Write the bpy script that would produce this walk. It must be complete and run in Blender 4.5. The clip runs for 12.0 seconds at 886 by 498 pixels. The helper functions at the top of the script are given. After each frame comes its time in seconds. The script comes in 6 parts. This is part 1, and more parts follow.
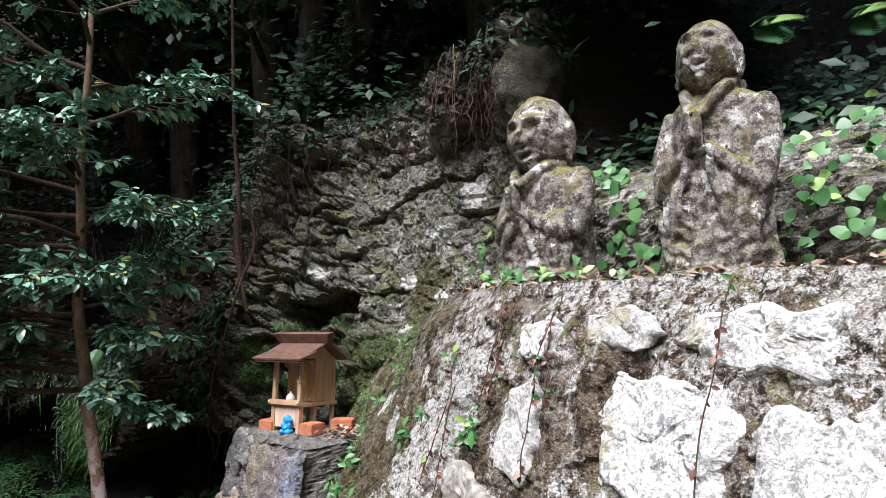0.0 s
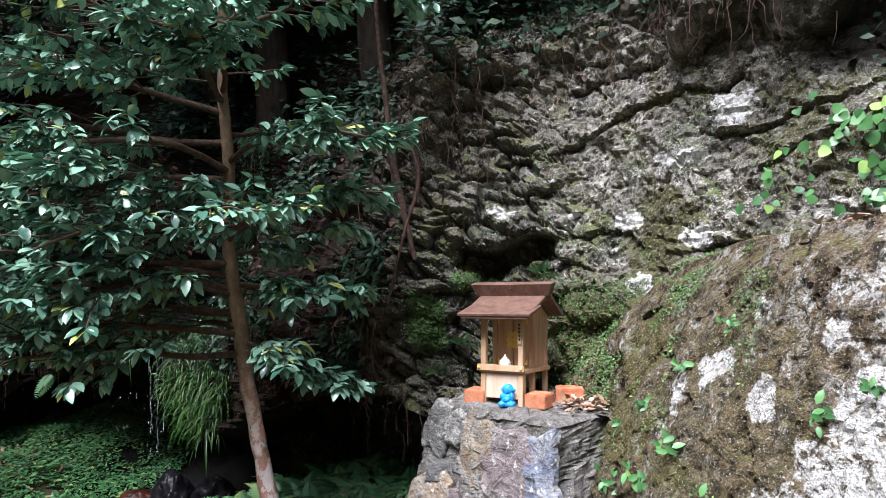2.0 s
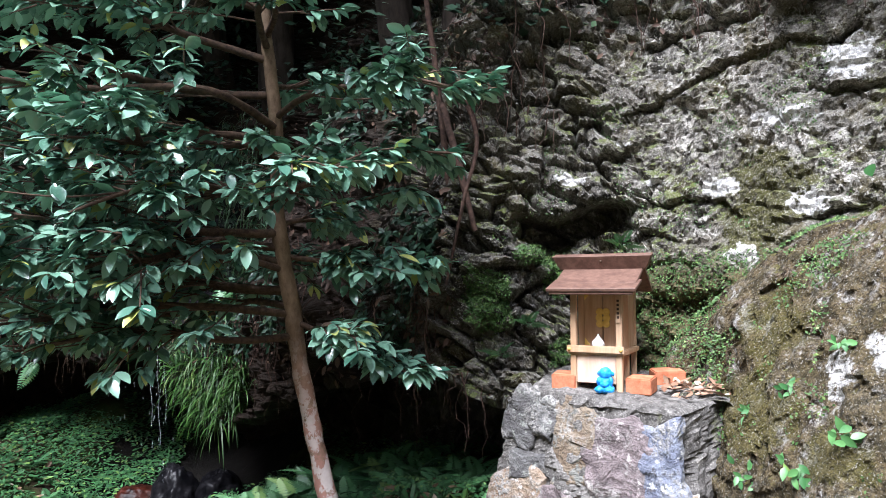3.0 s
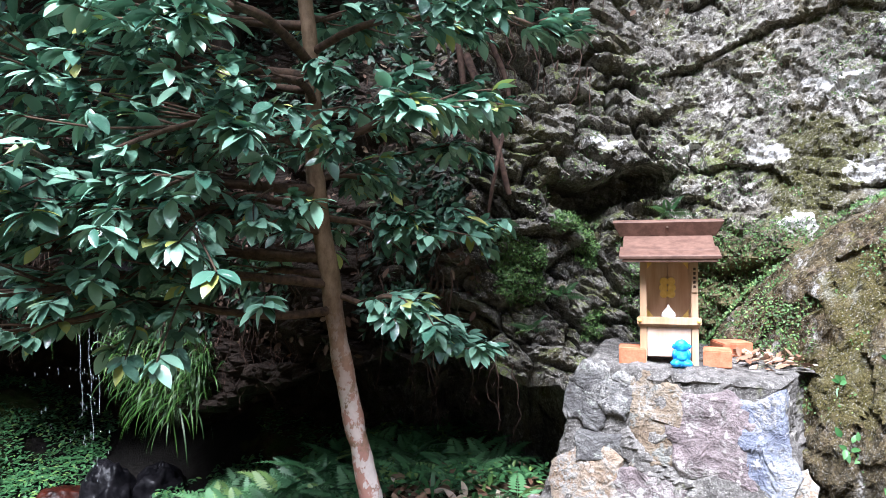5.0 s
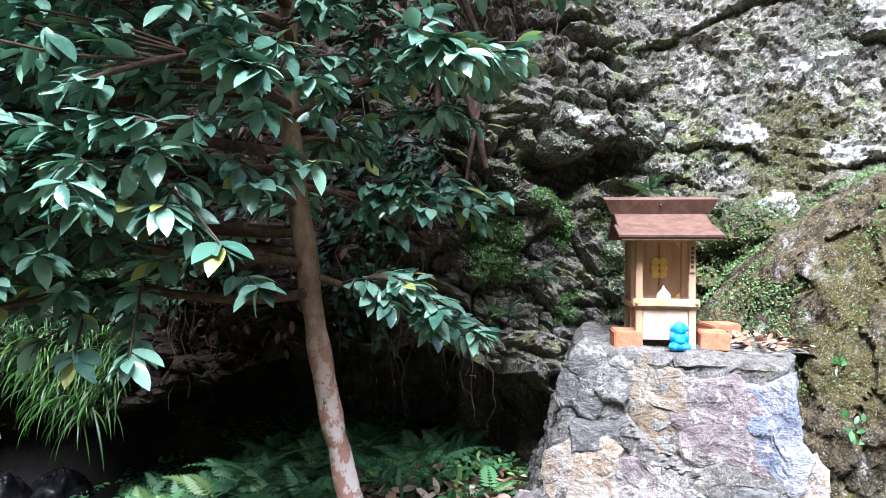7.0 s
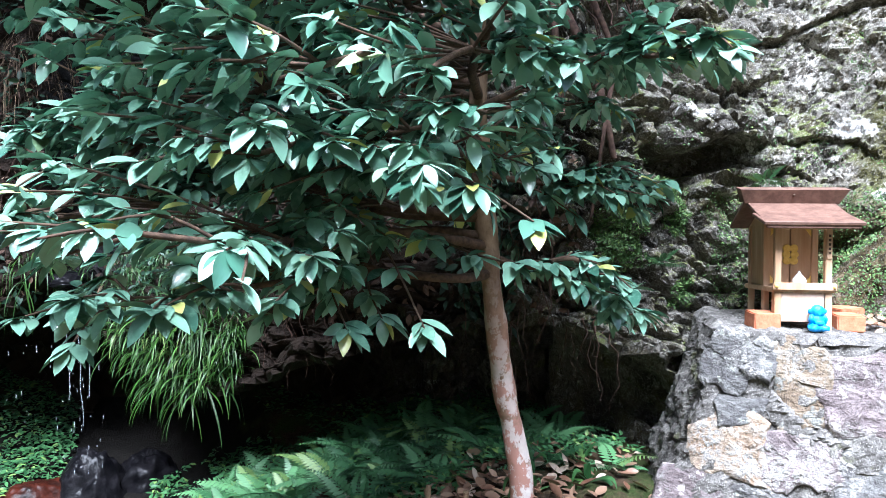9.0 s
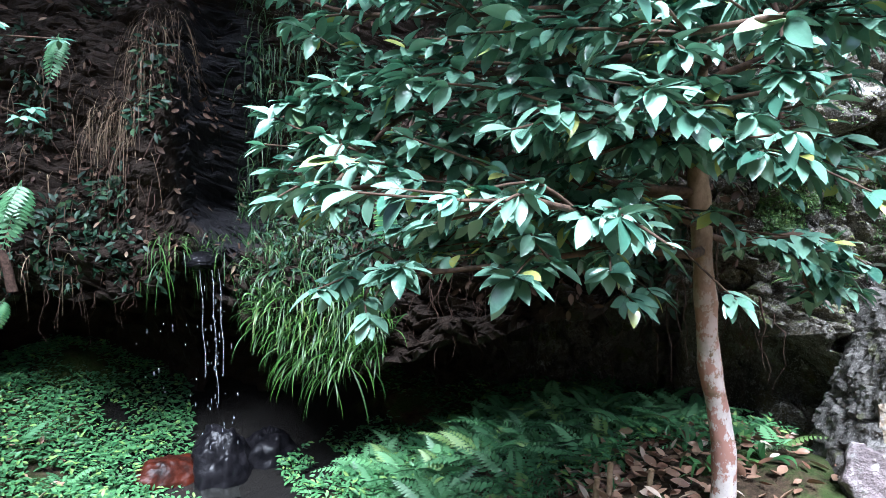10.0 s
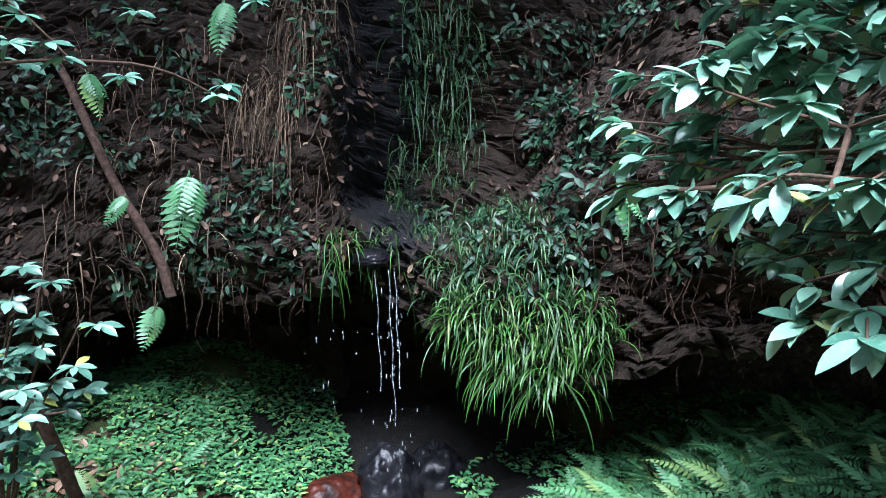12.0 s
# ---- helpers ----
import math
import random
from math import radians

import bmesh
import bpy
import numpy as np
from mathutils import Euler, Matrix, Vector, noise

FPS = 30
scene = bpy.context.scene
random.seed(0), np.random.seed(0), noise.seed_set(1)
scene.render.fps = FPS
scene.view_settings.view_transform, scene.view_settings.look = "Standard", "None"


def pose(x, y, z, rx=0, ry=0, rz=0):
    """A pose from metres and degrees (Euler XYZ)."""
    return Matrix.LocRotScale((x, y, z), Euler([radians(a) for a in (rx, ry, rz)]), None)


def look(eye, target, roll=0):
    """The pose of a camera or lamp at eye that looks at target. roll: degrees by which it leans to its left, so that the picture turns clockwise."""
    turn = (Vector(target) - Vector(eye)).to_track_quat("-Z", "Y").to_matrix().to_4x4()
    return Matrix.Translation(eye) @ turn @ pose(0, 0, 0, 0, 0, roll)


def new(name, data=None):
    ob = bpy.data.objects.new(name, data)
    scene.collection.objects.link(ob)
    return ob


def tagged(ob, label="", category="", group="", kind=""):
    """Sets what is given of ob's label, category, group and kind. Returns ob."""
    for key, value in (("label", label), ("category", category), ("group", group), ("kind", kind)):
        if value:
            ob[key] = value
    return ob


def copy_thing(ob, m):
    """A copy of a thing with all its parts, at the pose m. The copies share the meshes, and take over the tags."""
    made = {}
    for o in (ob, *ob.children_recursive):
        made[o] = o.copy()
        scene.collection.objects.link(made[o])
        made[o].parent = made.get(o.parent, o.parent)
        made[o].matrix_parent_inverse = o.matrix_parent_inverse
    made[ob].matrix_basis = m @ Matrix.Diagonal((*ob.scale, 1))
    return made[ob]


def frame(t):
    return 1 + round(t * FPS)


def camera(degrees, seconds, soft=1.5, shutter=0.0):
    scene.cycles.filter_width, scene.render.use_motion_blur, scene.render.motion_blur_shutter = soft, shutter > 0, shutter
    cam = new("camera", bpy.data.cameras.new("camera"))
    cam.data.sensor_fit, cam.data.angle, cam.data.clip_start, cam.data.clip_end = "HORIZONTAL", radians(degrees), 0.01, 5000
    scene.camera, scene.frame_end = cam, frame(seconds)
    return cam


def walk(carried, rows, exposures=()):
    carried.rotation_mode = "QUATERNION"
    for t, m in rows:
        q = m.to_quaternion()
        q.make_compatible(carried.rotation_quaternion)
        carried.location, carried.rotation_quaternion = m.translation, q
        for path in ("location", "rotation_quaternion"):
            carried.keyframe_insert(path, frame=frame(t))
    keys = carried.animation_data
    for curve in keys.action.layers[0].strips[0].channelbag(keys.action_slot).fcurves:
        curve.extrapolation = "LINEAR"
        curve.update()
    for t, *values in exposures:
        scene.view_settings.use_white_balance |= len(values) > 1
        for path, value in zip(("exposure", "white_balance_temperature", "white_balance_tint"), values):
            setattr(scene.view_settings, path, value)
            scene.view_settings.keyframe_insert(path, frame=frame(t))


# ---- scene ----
cam = camera(67.3, 12.0, soft=0.6)
METRES, EYE, TILT, LEAN, TURN = 5.4, 1.75, 5.0, 1.2, 0.0
ROWS = [
    (0.0, 0.0, 0.0, 0.0, -0.0, 0.0, -0.0),
    (0.5, -0.0462, 0.0352, -0.0061, 0.84, -0.82, 0.09),
    (1.0, -0.0873, 0.0767, -0.0137, 1.22, -1.64, 0.28),
    (1.5, -0.1409, 0.1062, -0.0195, 0.94, -2.52, 0.37),
    (2.0, -0.2007, 0.1323, -0.0254, 0.23, -3.32, 0.46),
    (2.5, -0.2498, 0.1707, -0.034, -1.21, -4.14, 0.48),
    (3.0, -0.2916, 0.1981, -0.0396, -3.12, -4.84, 0.32),
    (3.5, -0.3243, 0.2142, -0.0416, -5.2, -5.35, 0.04),
    (5.5, -0.4242, 0.2943, -0.063, -15.98, -6.9, -1.76),
    (6.0, -0.432, 0.3178, -0.0683, -18.37, -7.05, -2.16),
    (6.5, -0.4411, 0.3275, -0.0692, -20.62, -7.37, -2.51),
    (8.5, -0.5241, 0.3343, -0.068, -24.38, -7.86, -3.42),
    (9.0, -0.5656, 0.3535, -0.0778, -23.55, -8.15, -3.5),
    (9.5, -0.6153, 0.3773, -0.0842, -22.72, -8.84, -3.49),
    (10.0, -0.6726, 0.3962, -0.0909, -21.9, -9.36, -3.41),
    (10.5, -0.7106, 0.4207, -0.0959, -20.94, -9.89, -3.26),
    (11.0, -0.7399, 0.4641, -0.101, -20.23, -10.43, -2.89),
    (11.5, -0.763, 0.5055, -0.1042, -19.66, -10.96, -2.46),
    (12.0, -0.7861, 0.5412, -0.1008, -19.14, -11.25, -2.38),
]
walk(cam, [(t, pose(0, 0, EYE, TILT, LEAN, TURN) @ pose(METRES * x, METRES * y, METRES * z, 90 + pitch, roll, yaw)) for t, x, y, z, yaw, pitch, roll in ROWS],
     [(0.0, 0.92, 6000, 14), (1.0, 1.05, 5950, 14), (2.5, 1.5, 5750, 14), (5.5, 2.0, 5550, 15), (8.5, 2.2, 5350, 12), (10.0, 2.42, 5250, 11), (12.0, 2.4, 5200, 11)])

# ---- world and sun ----
SUN_DIR = Vector((-0.22, -0.42, 0.88)).normalized()
world = bpy.data.worlds.new("sky")
scene.world = world
world.use_nodes = True
wn = world.node_tree
sky = wn.nodes.new("ShaderNodeTexSky")
sky.sky_type, sky.sun_disc = "NISHITA", False
sky.sun_elevation = math.asin(SUN_DIR.z)
sky.sun_rotation = math.atan2(SUN_DIR.x, SUN_DIR.y)
sky.air_density, sky.dust_density, sky.ozone_density = 1.0, 3.0, 1.0
wn.links.new(sky.outputs[0], wn.nodes["Background"].inputs[0])
wn.nodes["Background"].inputs[1].default_value = 0.05
sun = new("sun", bpy.data.lights.new("sun", "SUN"))
sun.data.energy, sun.data.angle, sun.data.color = 4.0, radians(35), (1.0, 0.98, 0.94)
sun.matrix_world = look(SUN_DIR * 20, (0, 0, 0))


# ---- node materials ----
class Nodes:
    """A small builder of node materials."""

    def __init__(self, name, rough=0.8, spec=0.3):
        self.mat = bpy.data.materials.new(name)
        self.mat.use_nodes = True
        self.t = self.mat.node_tree
        self.b = self.t.nodes["Principled BSDF"]
        self.b.inputs["Roughness"].default_value = rough
        self.b.inputs["Specular IOR Level"].default_value = spec
        self.geo = self.t.nodes.new("ShaderNodeNewGeometry")
        self.pos = self.geo.outputs["Position"]

    def link(self, a, b):
        self.t.links.new(a, b)

    def local(self):
        self.pos = self.t.nodes.new("ShaderNodeTexCoord").outputs["Object"]
        return self

    def noise(self, scale, detail=4, rough=0.6, distort=0.0, stretch=None, offset=(0, 0, 0)):
        m = self.t.nodes.new("ShaderNodeMapping")
        m.inputs["Scale"].default_value = stretch or (1, 1, 1)
        m.inputs["Location"].default_value = offset
        self.link(self.pos, m.inputs["Vector"])
        n = self.t.nodes.new("ShaderNodeTexNoise")
        n.inputs["Scale"].default_value, n.inputs["Detail"].default_value = scale, detail
        n.inputs["Roughness"].default_value, n.inputs["Distortion"].default_value = rough, distort
        self.link(m.outputs[0], n.inputs["Vector"])
        return n.outputs["Fac"]

    def cells(self, scale, feature="F1", stretch=None, out="Distance"):
        m = self.t.nodes.new("ShaderNodeMapping")
        m.inputs["Scale"].default_value = stretch or (1, 1, 1)
        self.link(self.pos, m.inputs["Vector"])
        n = self.t.nodes.new("ShaderNodeTexVoronoi")
        n.feature = feature
        n.inputs["Scale"].default_value = scale
        self.link(m.outputs[0], n.inputs["Vector"])
        return n.outputs[out]

    def ramp(self, x, lo, hi, a=0.0, b=1.0):
        r = self.t.nodes.new("ShaderNodeMapRange")
        r.interpolation_type = "SMOOTHSTEP"
        for i, v in enumerate((lo, hi, a, b)):
            r.inputs[i + 1].default_value = v
        self.link(x, r.inputs[0])
        return r.outputs[0]

    def math(self, op, a, b=0.0):
        n = self.t.nodes.new("ShaderNodeMath")
        n.operation = op
        for i, v in enumerate((a, b)):
            if isinstance(v, (int, float)):
                n.inputs[i].default_value = v
            else:
                self.link(v, n.inputs[i])
        return n.outputs[0]

    def mix(self, f, a, b):
        n = self.t.nodes.new("ShaderNodeMix")
        n.data_type = "RGBA"
        for i, v in ((0, f), (6, a), (7, b)):
            if isinstance(v, (int, float)):
                n.inputs[i].default_value = v
            elif isinstance(v, tuple):
                n.inputs[i].default_value = (*v, 1)
            else:
                self.link(v, n.inputs[i])
        return n.outputs[2]

    def near(self, centre, radius, wobble=0.5, scale=9.0, squash=(1, 1, 1)):
        """1 inside an uneven patch round a place, 0 outside it."""
        s = self.t.nodes.new("ShaderNodeVectorMath")
        s.operation = "SUBTRACT"
        self.link(self.pos, s.inputs[0])
        s.inputs[1].default_value = centre
        k = self.t.nodes.new("ShaderNodeVectorMath")
        k.operation = "MULTIPLY"
        self.link(s.outputs[0], k.inputs[0])
        k.inputs[1].default_value = squash
        d = self.t.nodes.new("ShaderNodeVectorMath")
        d.operation = "LENGTH"
        self.link(k.outputs[0], d.inputs[0])
        w = self.math("MULTIPLY", self.math("SUBTRACT", self.noise(scale, 4, 0.65), 0.5), wobble * radius * 4)
        return self.ramp(self.math("ADD", d.outputs["Value"], w), radius * 0.85, radius * 1.15, 1, 0)

    def facing_up(self, lo, hi):
        s = self.t.nodes.new("ShaderNodeSeparateXYZ")
        self.link(self.geo.outputs["Normal"], s.inputs[0])
        return self.ramp(s.outputs["Z"], lo, hi)

    def height(self):
        s = self.t.nodes.new("ShaderNodeSeparateXYZ")
        self.link(self.pos, s.inputs[0])
        return s.outputs

    def island(self):
        return self.geo.outputs["Random Per Island"]

    def random(self):
        return self.t.nodes.new("ShaderNodeObjectInfo").outputs["Random"]

    def done(self, colour, bump=None, strength=0.5, depth=0.01, rough=None):
        if isinstance(colour, tuple):
            self.b.inputs["Base Color"].default_value = (*colour, 1)
        else:
            self.link(colour, self.b.inputs["Base Color"])
        if bump is not None:
            n = self.t.nodes.new("ShaderNodeBump")
            n.inputs["Strength"].default_value, n.inputs["Distance"].default_value = strength, depth
            self.link(bump, n.inputs["Height"])
            self.link(n.outputs[0], self.b.inputs["Normal"])
        if rough is not None:
            self.link(rough, self.b.inputs["Roughness"])
        return self.mat


def make_cliff_rock():
    n = Nodes("cliff_rock", 0.85, 0.25)
    big, fine, grit = n.noise(1.6, 5), n.noise(14, 6, 0.7), n.noise(60, 4, 0.7)
    c = n.mix(n.ramp(big, 0.35, 0.65), (0.085, 0.075, 0.06), (0.19, 0.17, 0.14))
    c = n.mix(n.ramp(fine, 0.48, 0.58), c, (0.25, 0.235, 0.205))
    c = n.mix(n.ramp(n.noise(45, 5, 0.75, offset=(9, 9, 1)), 0.52, 0.58, 0, 0.75), c, (0.03, 0.027, 0.024))
    c = n.mix(n.ramp(n.noise(5, 5, 0.7, offset=(4, 1, 7)), 0.5, 0.64, 0, 0.8), c, (0.105, 0.088, 0.04))
    # black wet streaks
    c = n.mix(n.ramp(n.noise(3, 5, 0.6, stretch=(1.4, 1.4, 0.3)), 0.52, 0.64, 0, 0.85), c, (0.025, 0.022, 0.02))
    # pale lichen in small crusts, thickest on the face beside the figures
    h = n.height()
    face = n.math("MULTIPLY", n.ramp(h["X"], -0.95, -0.25), n.ramp(h["Z"], 1.55, 1.95))
    lich = n.noise(22, 6, 0.75, 0.6)
    thr = n.math("ADD", lich, n.math("MULTIPLY", face, 0.07))
    crust = n.ramp(thr, 0.58, 0.61)
    wide = n.ramp(n.math("ADD", n.noise(3.2, 4, offset=(8, 2, 2)), n.math("MULTIPLY", face, 0.06)), 0.5, 0.62)
    c = n.mix(n.math("MULTIPLY", crust, n.ramp(wide, 0, 1, 0.25, 1.0)), c, (0.54, 0.51, 0.46))
    spots = n.math("ADD", n.cells(46), n.math("MULTIPLY", n.noise(9, 4, 0.7, offset=(6, 6, 2)), 0.9))
    c = n.mix(n.math("MULTIPLY", n.ramp(spots, 0.66, 0.58), n.ramp(face, 0, 1, 0.35, 0.9)), c, n.mix(grit, (0.34, 0.33, 0.29), (0.72, 0.7, 0.66)))
    # moss on top faces and in patches
    moss = n.math("MULTIPLY", n.ramp(n.noise(6, 5, 0.7, offset=(3, 3, 3)), 0.46, 0.58), n.facing_up(0.15, 0.6))
    c = n.mix(n.math("MULTIPLY", moss, 0.8), c, n.mix(grit, (0.05, 0.075, 0.012), (0.16, 0.19, 0.03)))
    for p, r, sq in (((-0.08, 3.77, 1.88), 0.13, (1, 1, 0.8)), ((-0.16, 3.74, 1.72), 0.09, (1, 1, 0.7)), ((-0.12, 3.62, 1.2), 0.12, (1, 1, 0.8)), ((-0.42, 3.85, 1.3), 0.16, (1, 1, 1)),
                     ((0.3, 2.9, 2.3), 0.3, (1, 1, 0.8)), ((-0.1, 3.6, 1.2), 0.2, (1, 1, 0.8)), ((0.62, 3.4, 3.05), 0.3, (1, 1, 1))):
        c = n.mix(n.math("MULTIPLY", n.near(p, r, 0.5, 7, (sq[0], 0.5, sq[2])), n.ramp(n.noise(30, 4), 0.3, 0.6, 0.5, 1)), c, n.mix(grit, (0.035, 0.036, 0.008), (0.1, 0.092, 0.026)))
    for p, r, sq in (((-0.8, 4.22, 1.99), 0.06, (1, 1, 1.5)), ((-0.205, 3.7, 1.61), 0.028, (1, 1, 0.45)), ((-0.25, 3.72, 1.605), 0.026, (1, 1, 0.5)), ((-0.19, 3.955, 1.9), 0.05, (1, 1, 1.2)), ((0.02, 3.66, 1.8), 0.05, (1, 1, 0.9)), ((-0.01, 3.66, 2.17), 0.09, (1, 1, 2)), ((-0.53, 4.25, 2.14), 0.03, (1, 1, 2)), ((0.18, 3.54, 2.39), 0.07, (1, 1, 0.6)), ((0.29, 3.47, 2.63), 0.06, (1, 1, 1)),
                     ((-0.42, 4.1, 1.95), 0.035, (1, 1, 1.6)),):
        c = n.mix(n.near(p, r * 0.9, 0.75, 22, (sq[0] * 0.8, 0.35, sq[2])), c, n.mix(fine, (0.5, 0.48, 0.46), (0.85, 0.84, 0.82)))
    c = n.mix(n.ramp(n.noise(160, 3, 0.7, offset=(1, 4, 2)), 0.52, 0.6, 0, 0.6), c, (0.035, 0.03, 0.027))
    c = n.mix(n.ramp(n.noise(130, 3, 0.7, offset=(7, 4, 2)), 0.57, 0.63, 0, 0.6), c, (0.5, 0.48, 0.44))
    # brown soil and dead leaves on the bank to the west
    soil = n.math("MULTIPLY", n.ramp(h["X"], -1.2, -1.9), n.ramp(n.noise(2.5, 5), 0.1, 0.3))
    c = n.mix(soil, c, n.mix(fine, (0.008, 0.006, 0.0045), (0.042, 0.026, 0.017)))
    # soil above the ivy bank, near-black: the recess's shade put into its colour
    recess_shade = n.math("MULTIPLY", n.ramp(h["X"], 0.3, 0.5), n.ramp(h["Z"], 2.35, 2.5))
    c = n.mix(recess_shade, c, n.mix(fine, (0.004, 0.004, 0.003), (0.02, 0.015, 0.01)))
    damp = n.math("MULTIPLY", n.math("MULTIPLY", n.ramp(h["X"], -0.72, -0.5), n.ramp(h["X"], 0.5, 0.3)), n.ramp(n.math("ADD", h["Z"], n.math("MULTIPLY", n.noise(5, 5, 0.7, offset=(2, 2, 8)), 0.5)), 1.95, 1.75))
    c = n.mix(n.math("MULTIPLY", damp, n.ramp(n.noise(11, 6, 0.72, offset=(4, 4, 9)), 0.36, 0.5, 0.35, 0.95)), c, n.mix(n.ramp(fine, 0.4, 0.6), (0.045, 0.04, 0.016), (0.14, 0.115, 0.055)))
    # uneven near-black to olive patch round the brow
    brow_dark = n.near((0.28, 3.6, 3.0), 0.42, 0.35, 6, (1, 0.6, 1.1))
    c = n.mix(n.math("MULTIPLY", brow_dark, n.ramp(n.noise(12, 5, 0.7, offset=(2, 8, 3)), 0.36, 0.62, 1.0, 0.45)), c, n.mix(fine, (0.014, 0.013, 0.009), (0.06, 0.055, 0.03)))
    # wet gully rock; shade of the gully is painted in as near-black too
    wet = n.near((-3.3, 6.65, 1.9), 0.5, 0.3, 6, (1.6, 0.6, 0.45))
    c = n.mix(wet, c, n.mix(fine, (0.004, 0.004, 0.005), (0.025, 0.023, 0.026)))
    bump = n.math("ADD", n.math("MULTIPLY", fine, 1.0), n.math("ADD", n.math("MULTIPLY", grit, 0.4), n.math("MULTIPLY", n.noise(140, 3), 0.15)))
    return n.done(c, bump, 0.9, 0.03, n.ramp(fine, 0.3, 0.7, 0.65, 0.95))


def make_mortar():
    n = Nodes("old_mortar", 0.95, 0.15)
    big, fine, grit = n.noise(4, 5), n.noise(25, 6, 0.7), n.noise(110, 3)
    c = n.mix(n.ramp(fine, 0.44, 0.56), (0.045, 0.03, 0.02), (0.19, 0.14, 0.095))
    c = n.mix(n.ramp(n.noise(8, 6, 0.72), 0.53, 0.62), c, n.mix(grit, (0.2, 0.17, 0.135), (0.42, 0.38, 0.33)))
    h = n.height()
    streak = n.ramp(n.math("ADD", n.noise(6, 6, 0.7, stretch=(1, 1, 0.35), offset=(2, 2, 2)), n.ramp(h["X"], 0.1, 0.4, 0, 0.07)), 0.49, 0.56)
    c = n.mix(n.math("MULTIPLY", streak, n.ramp(n.noise(38, 6, 0.75, 0.5), 0.45, 0.52)), c, n.mix(n.noise(70, 3), (0.5, 0.48, 0.45), (0.82, 0.8, 0.77)))
    c = n.mix(n.math("MULTIPLY", n.ramp(n.noise(7, 5, 0.7, offset=(1, 5, 3)), 0.57, 0.64), 0.7), c, n.mix(grit, (0.09, 0.08, 0.02), (0.28, 0.26, 0.08)))
    c = n.mix(n.ramp(n.noise(9, 5, 0.7, offset=(7, 5, 1)), 0.6, 0.68), c, (0.03, 0.026, 0.022))
    damp = n.ramp(h["X"], 0.12, -0.2)
    c = n.mix(n.math("MULTIPLY", damp, n.ramp(n.noise(10, 6, 0.72, offset=(4, 4, 9)), 0.36, 0.5, 0.2, 0.95)), c, n.mix(n.ramp(fine, 0.4, 0.6), (0.05, 0.04, 0.02), (0.15, 0.115, 0.06)))
    moss = n.math("MULTIPLY", n.facing_up(0.6, 0.9), n.ramp(n.noise(12, 5, 0.7), 0.44, 0.58))
    c = n.mix(moss, c, n.mix(grit, (0.05, 0.05, 0.01), (0.2, 0.18, 0.05)))
    for p, r, sq in (((-0.06, 2.24, 1.3), 0.13, (1, 1, 0.75)), ((-0.13, 2.3, 1.14), 0.12, (1, 1, 1)), ((0.12, 2.1, 1.62), 0.06, (1, 1, 0.6)), ((-0.24, 2.86, 1.36), 0.05, (1.2, 1, 0.4)), ((-0.16, 2.75, 1.56), 0.04, (1, 1, 0.6)),
                     ((-0.3, 3.0, 1.22), 0.05, (1, 1, 0.5)), ((0.05, 2.2, 1.45), 0.07, (1, 1, 0.7)), ((-0.2, 2.45, 1.02), 0.1, (1, 1, 1)), ((-0.06, 2.47, 1.5), 0.04, (1, 1, 0.7)), ((-0.2, 2.62, 1.3), 0.035, (1, 1, 0.5))):
        c = n.mix(n.math("MULTIPLY", n.near(p, r, 0.8, 13, (sq[0], 0.7, sq[2])), n.ramp(n.noise(34, 6, 0.75, 0.5), 0.4, 0.5)), c, n.mix(n.noise(80, 3), (0.42, 0.4, 0.37), (0.84, 0.82, 0.79)))
    for p, r in (((-0.36, 2.9, 1.0), 0.1), ((-0.42, 3.3, 1.05), 0.14), ((-0.3, 3.35, 1.35), 0.12)):
        c = n.mix(n.math("MULTIPLY", n.near(p, r, 0.7, 9, (1, 0.7, 0.8)), 0.6), c, n.mix(grit, (0.055, 0.05, 0.012), (0.14, 0.125, 0.03)))
    c = n.mix(n.ramp(n.noise(170, 3, 0.7, offset=(1, 4, 2)), 0.52, 0.6, 0, 0.55), c, (0.035, 0.03, 0.027))
    c = n.mix(n.ramp(n.noise(150, 3, 0.7, offset=(7, 4, 2)), 0.58, 0.64, 0, 0.5), c, (0.55, 0.53, 0.48))
    return n.done(c, n.math("ADD", fine, n.math("MULTIPLY", grit, 0.5)), 1.0, 0.03)


def make_wall_stone():
    n = Nodes("lichen_white_stone", 0.9, 0.2)
    big, fine, grit = n.noise(5, 5), n.noise(30, 6, 0.72, 0.4), n.noise(120, 3)
    c = n.mix(n.ramp(n.noise(75, 6, 0.75, 0.6), 0.42, 0.52), (0.36, 0.35, 0.34), (0.84, 0.83, 0.81))
    c = n.mix(n.ramp(fine, 0.56, 0.6, 0, 0.6), c, (0.3, 0.28, 0.26))
    c = n.mix(n.math("MULTIPLY", n.ramp(n.noise(17, 6, 0.75, offset=(3, 1, 1)), 0.56, 0.62), 0.8), c, (0.16, 0.155, 0.15))
    c = n.mix(n.math("MULTIPLY", n.ramp(big, 0.56, 0.68), 0.7), c, (0.36, 0.31, 0.14))
    c = n.mix(n.ramp(n.random(), 0.35, 0.95, 0, 0.5), c, n.mix(fine, (0.2, 0.18, 0.16), (0.5, 0.47, 0.43)))
    return n.done(c, n.math("ADD", fine, n.math("MULTIPLY", grit, 0.4)), 0.8, 0.01)


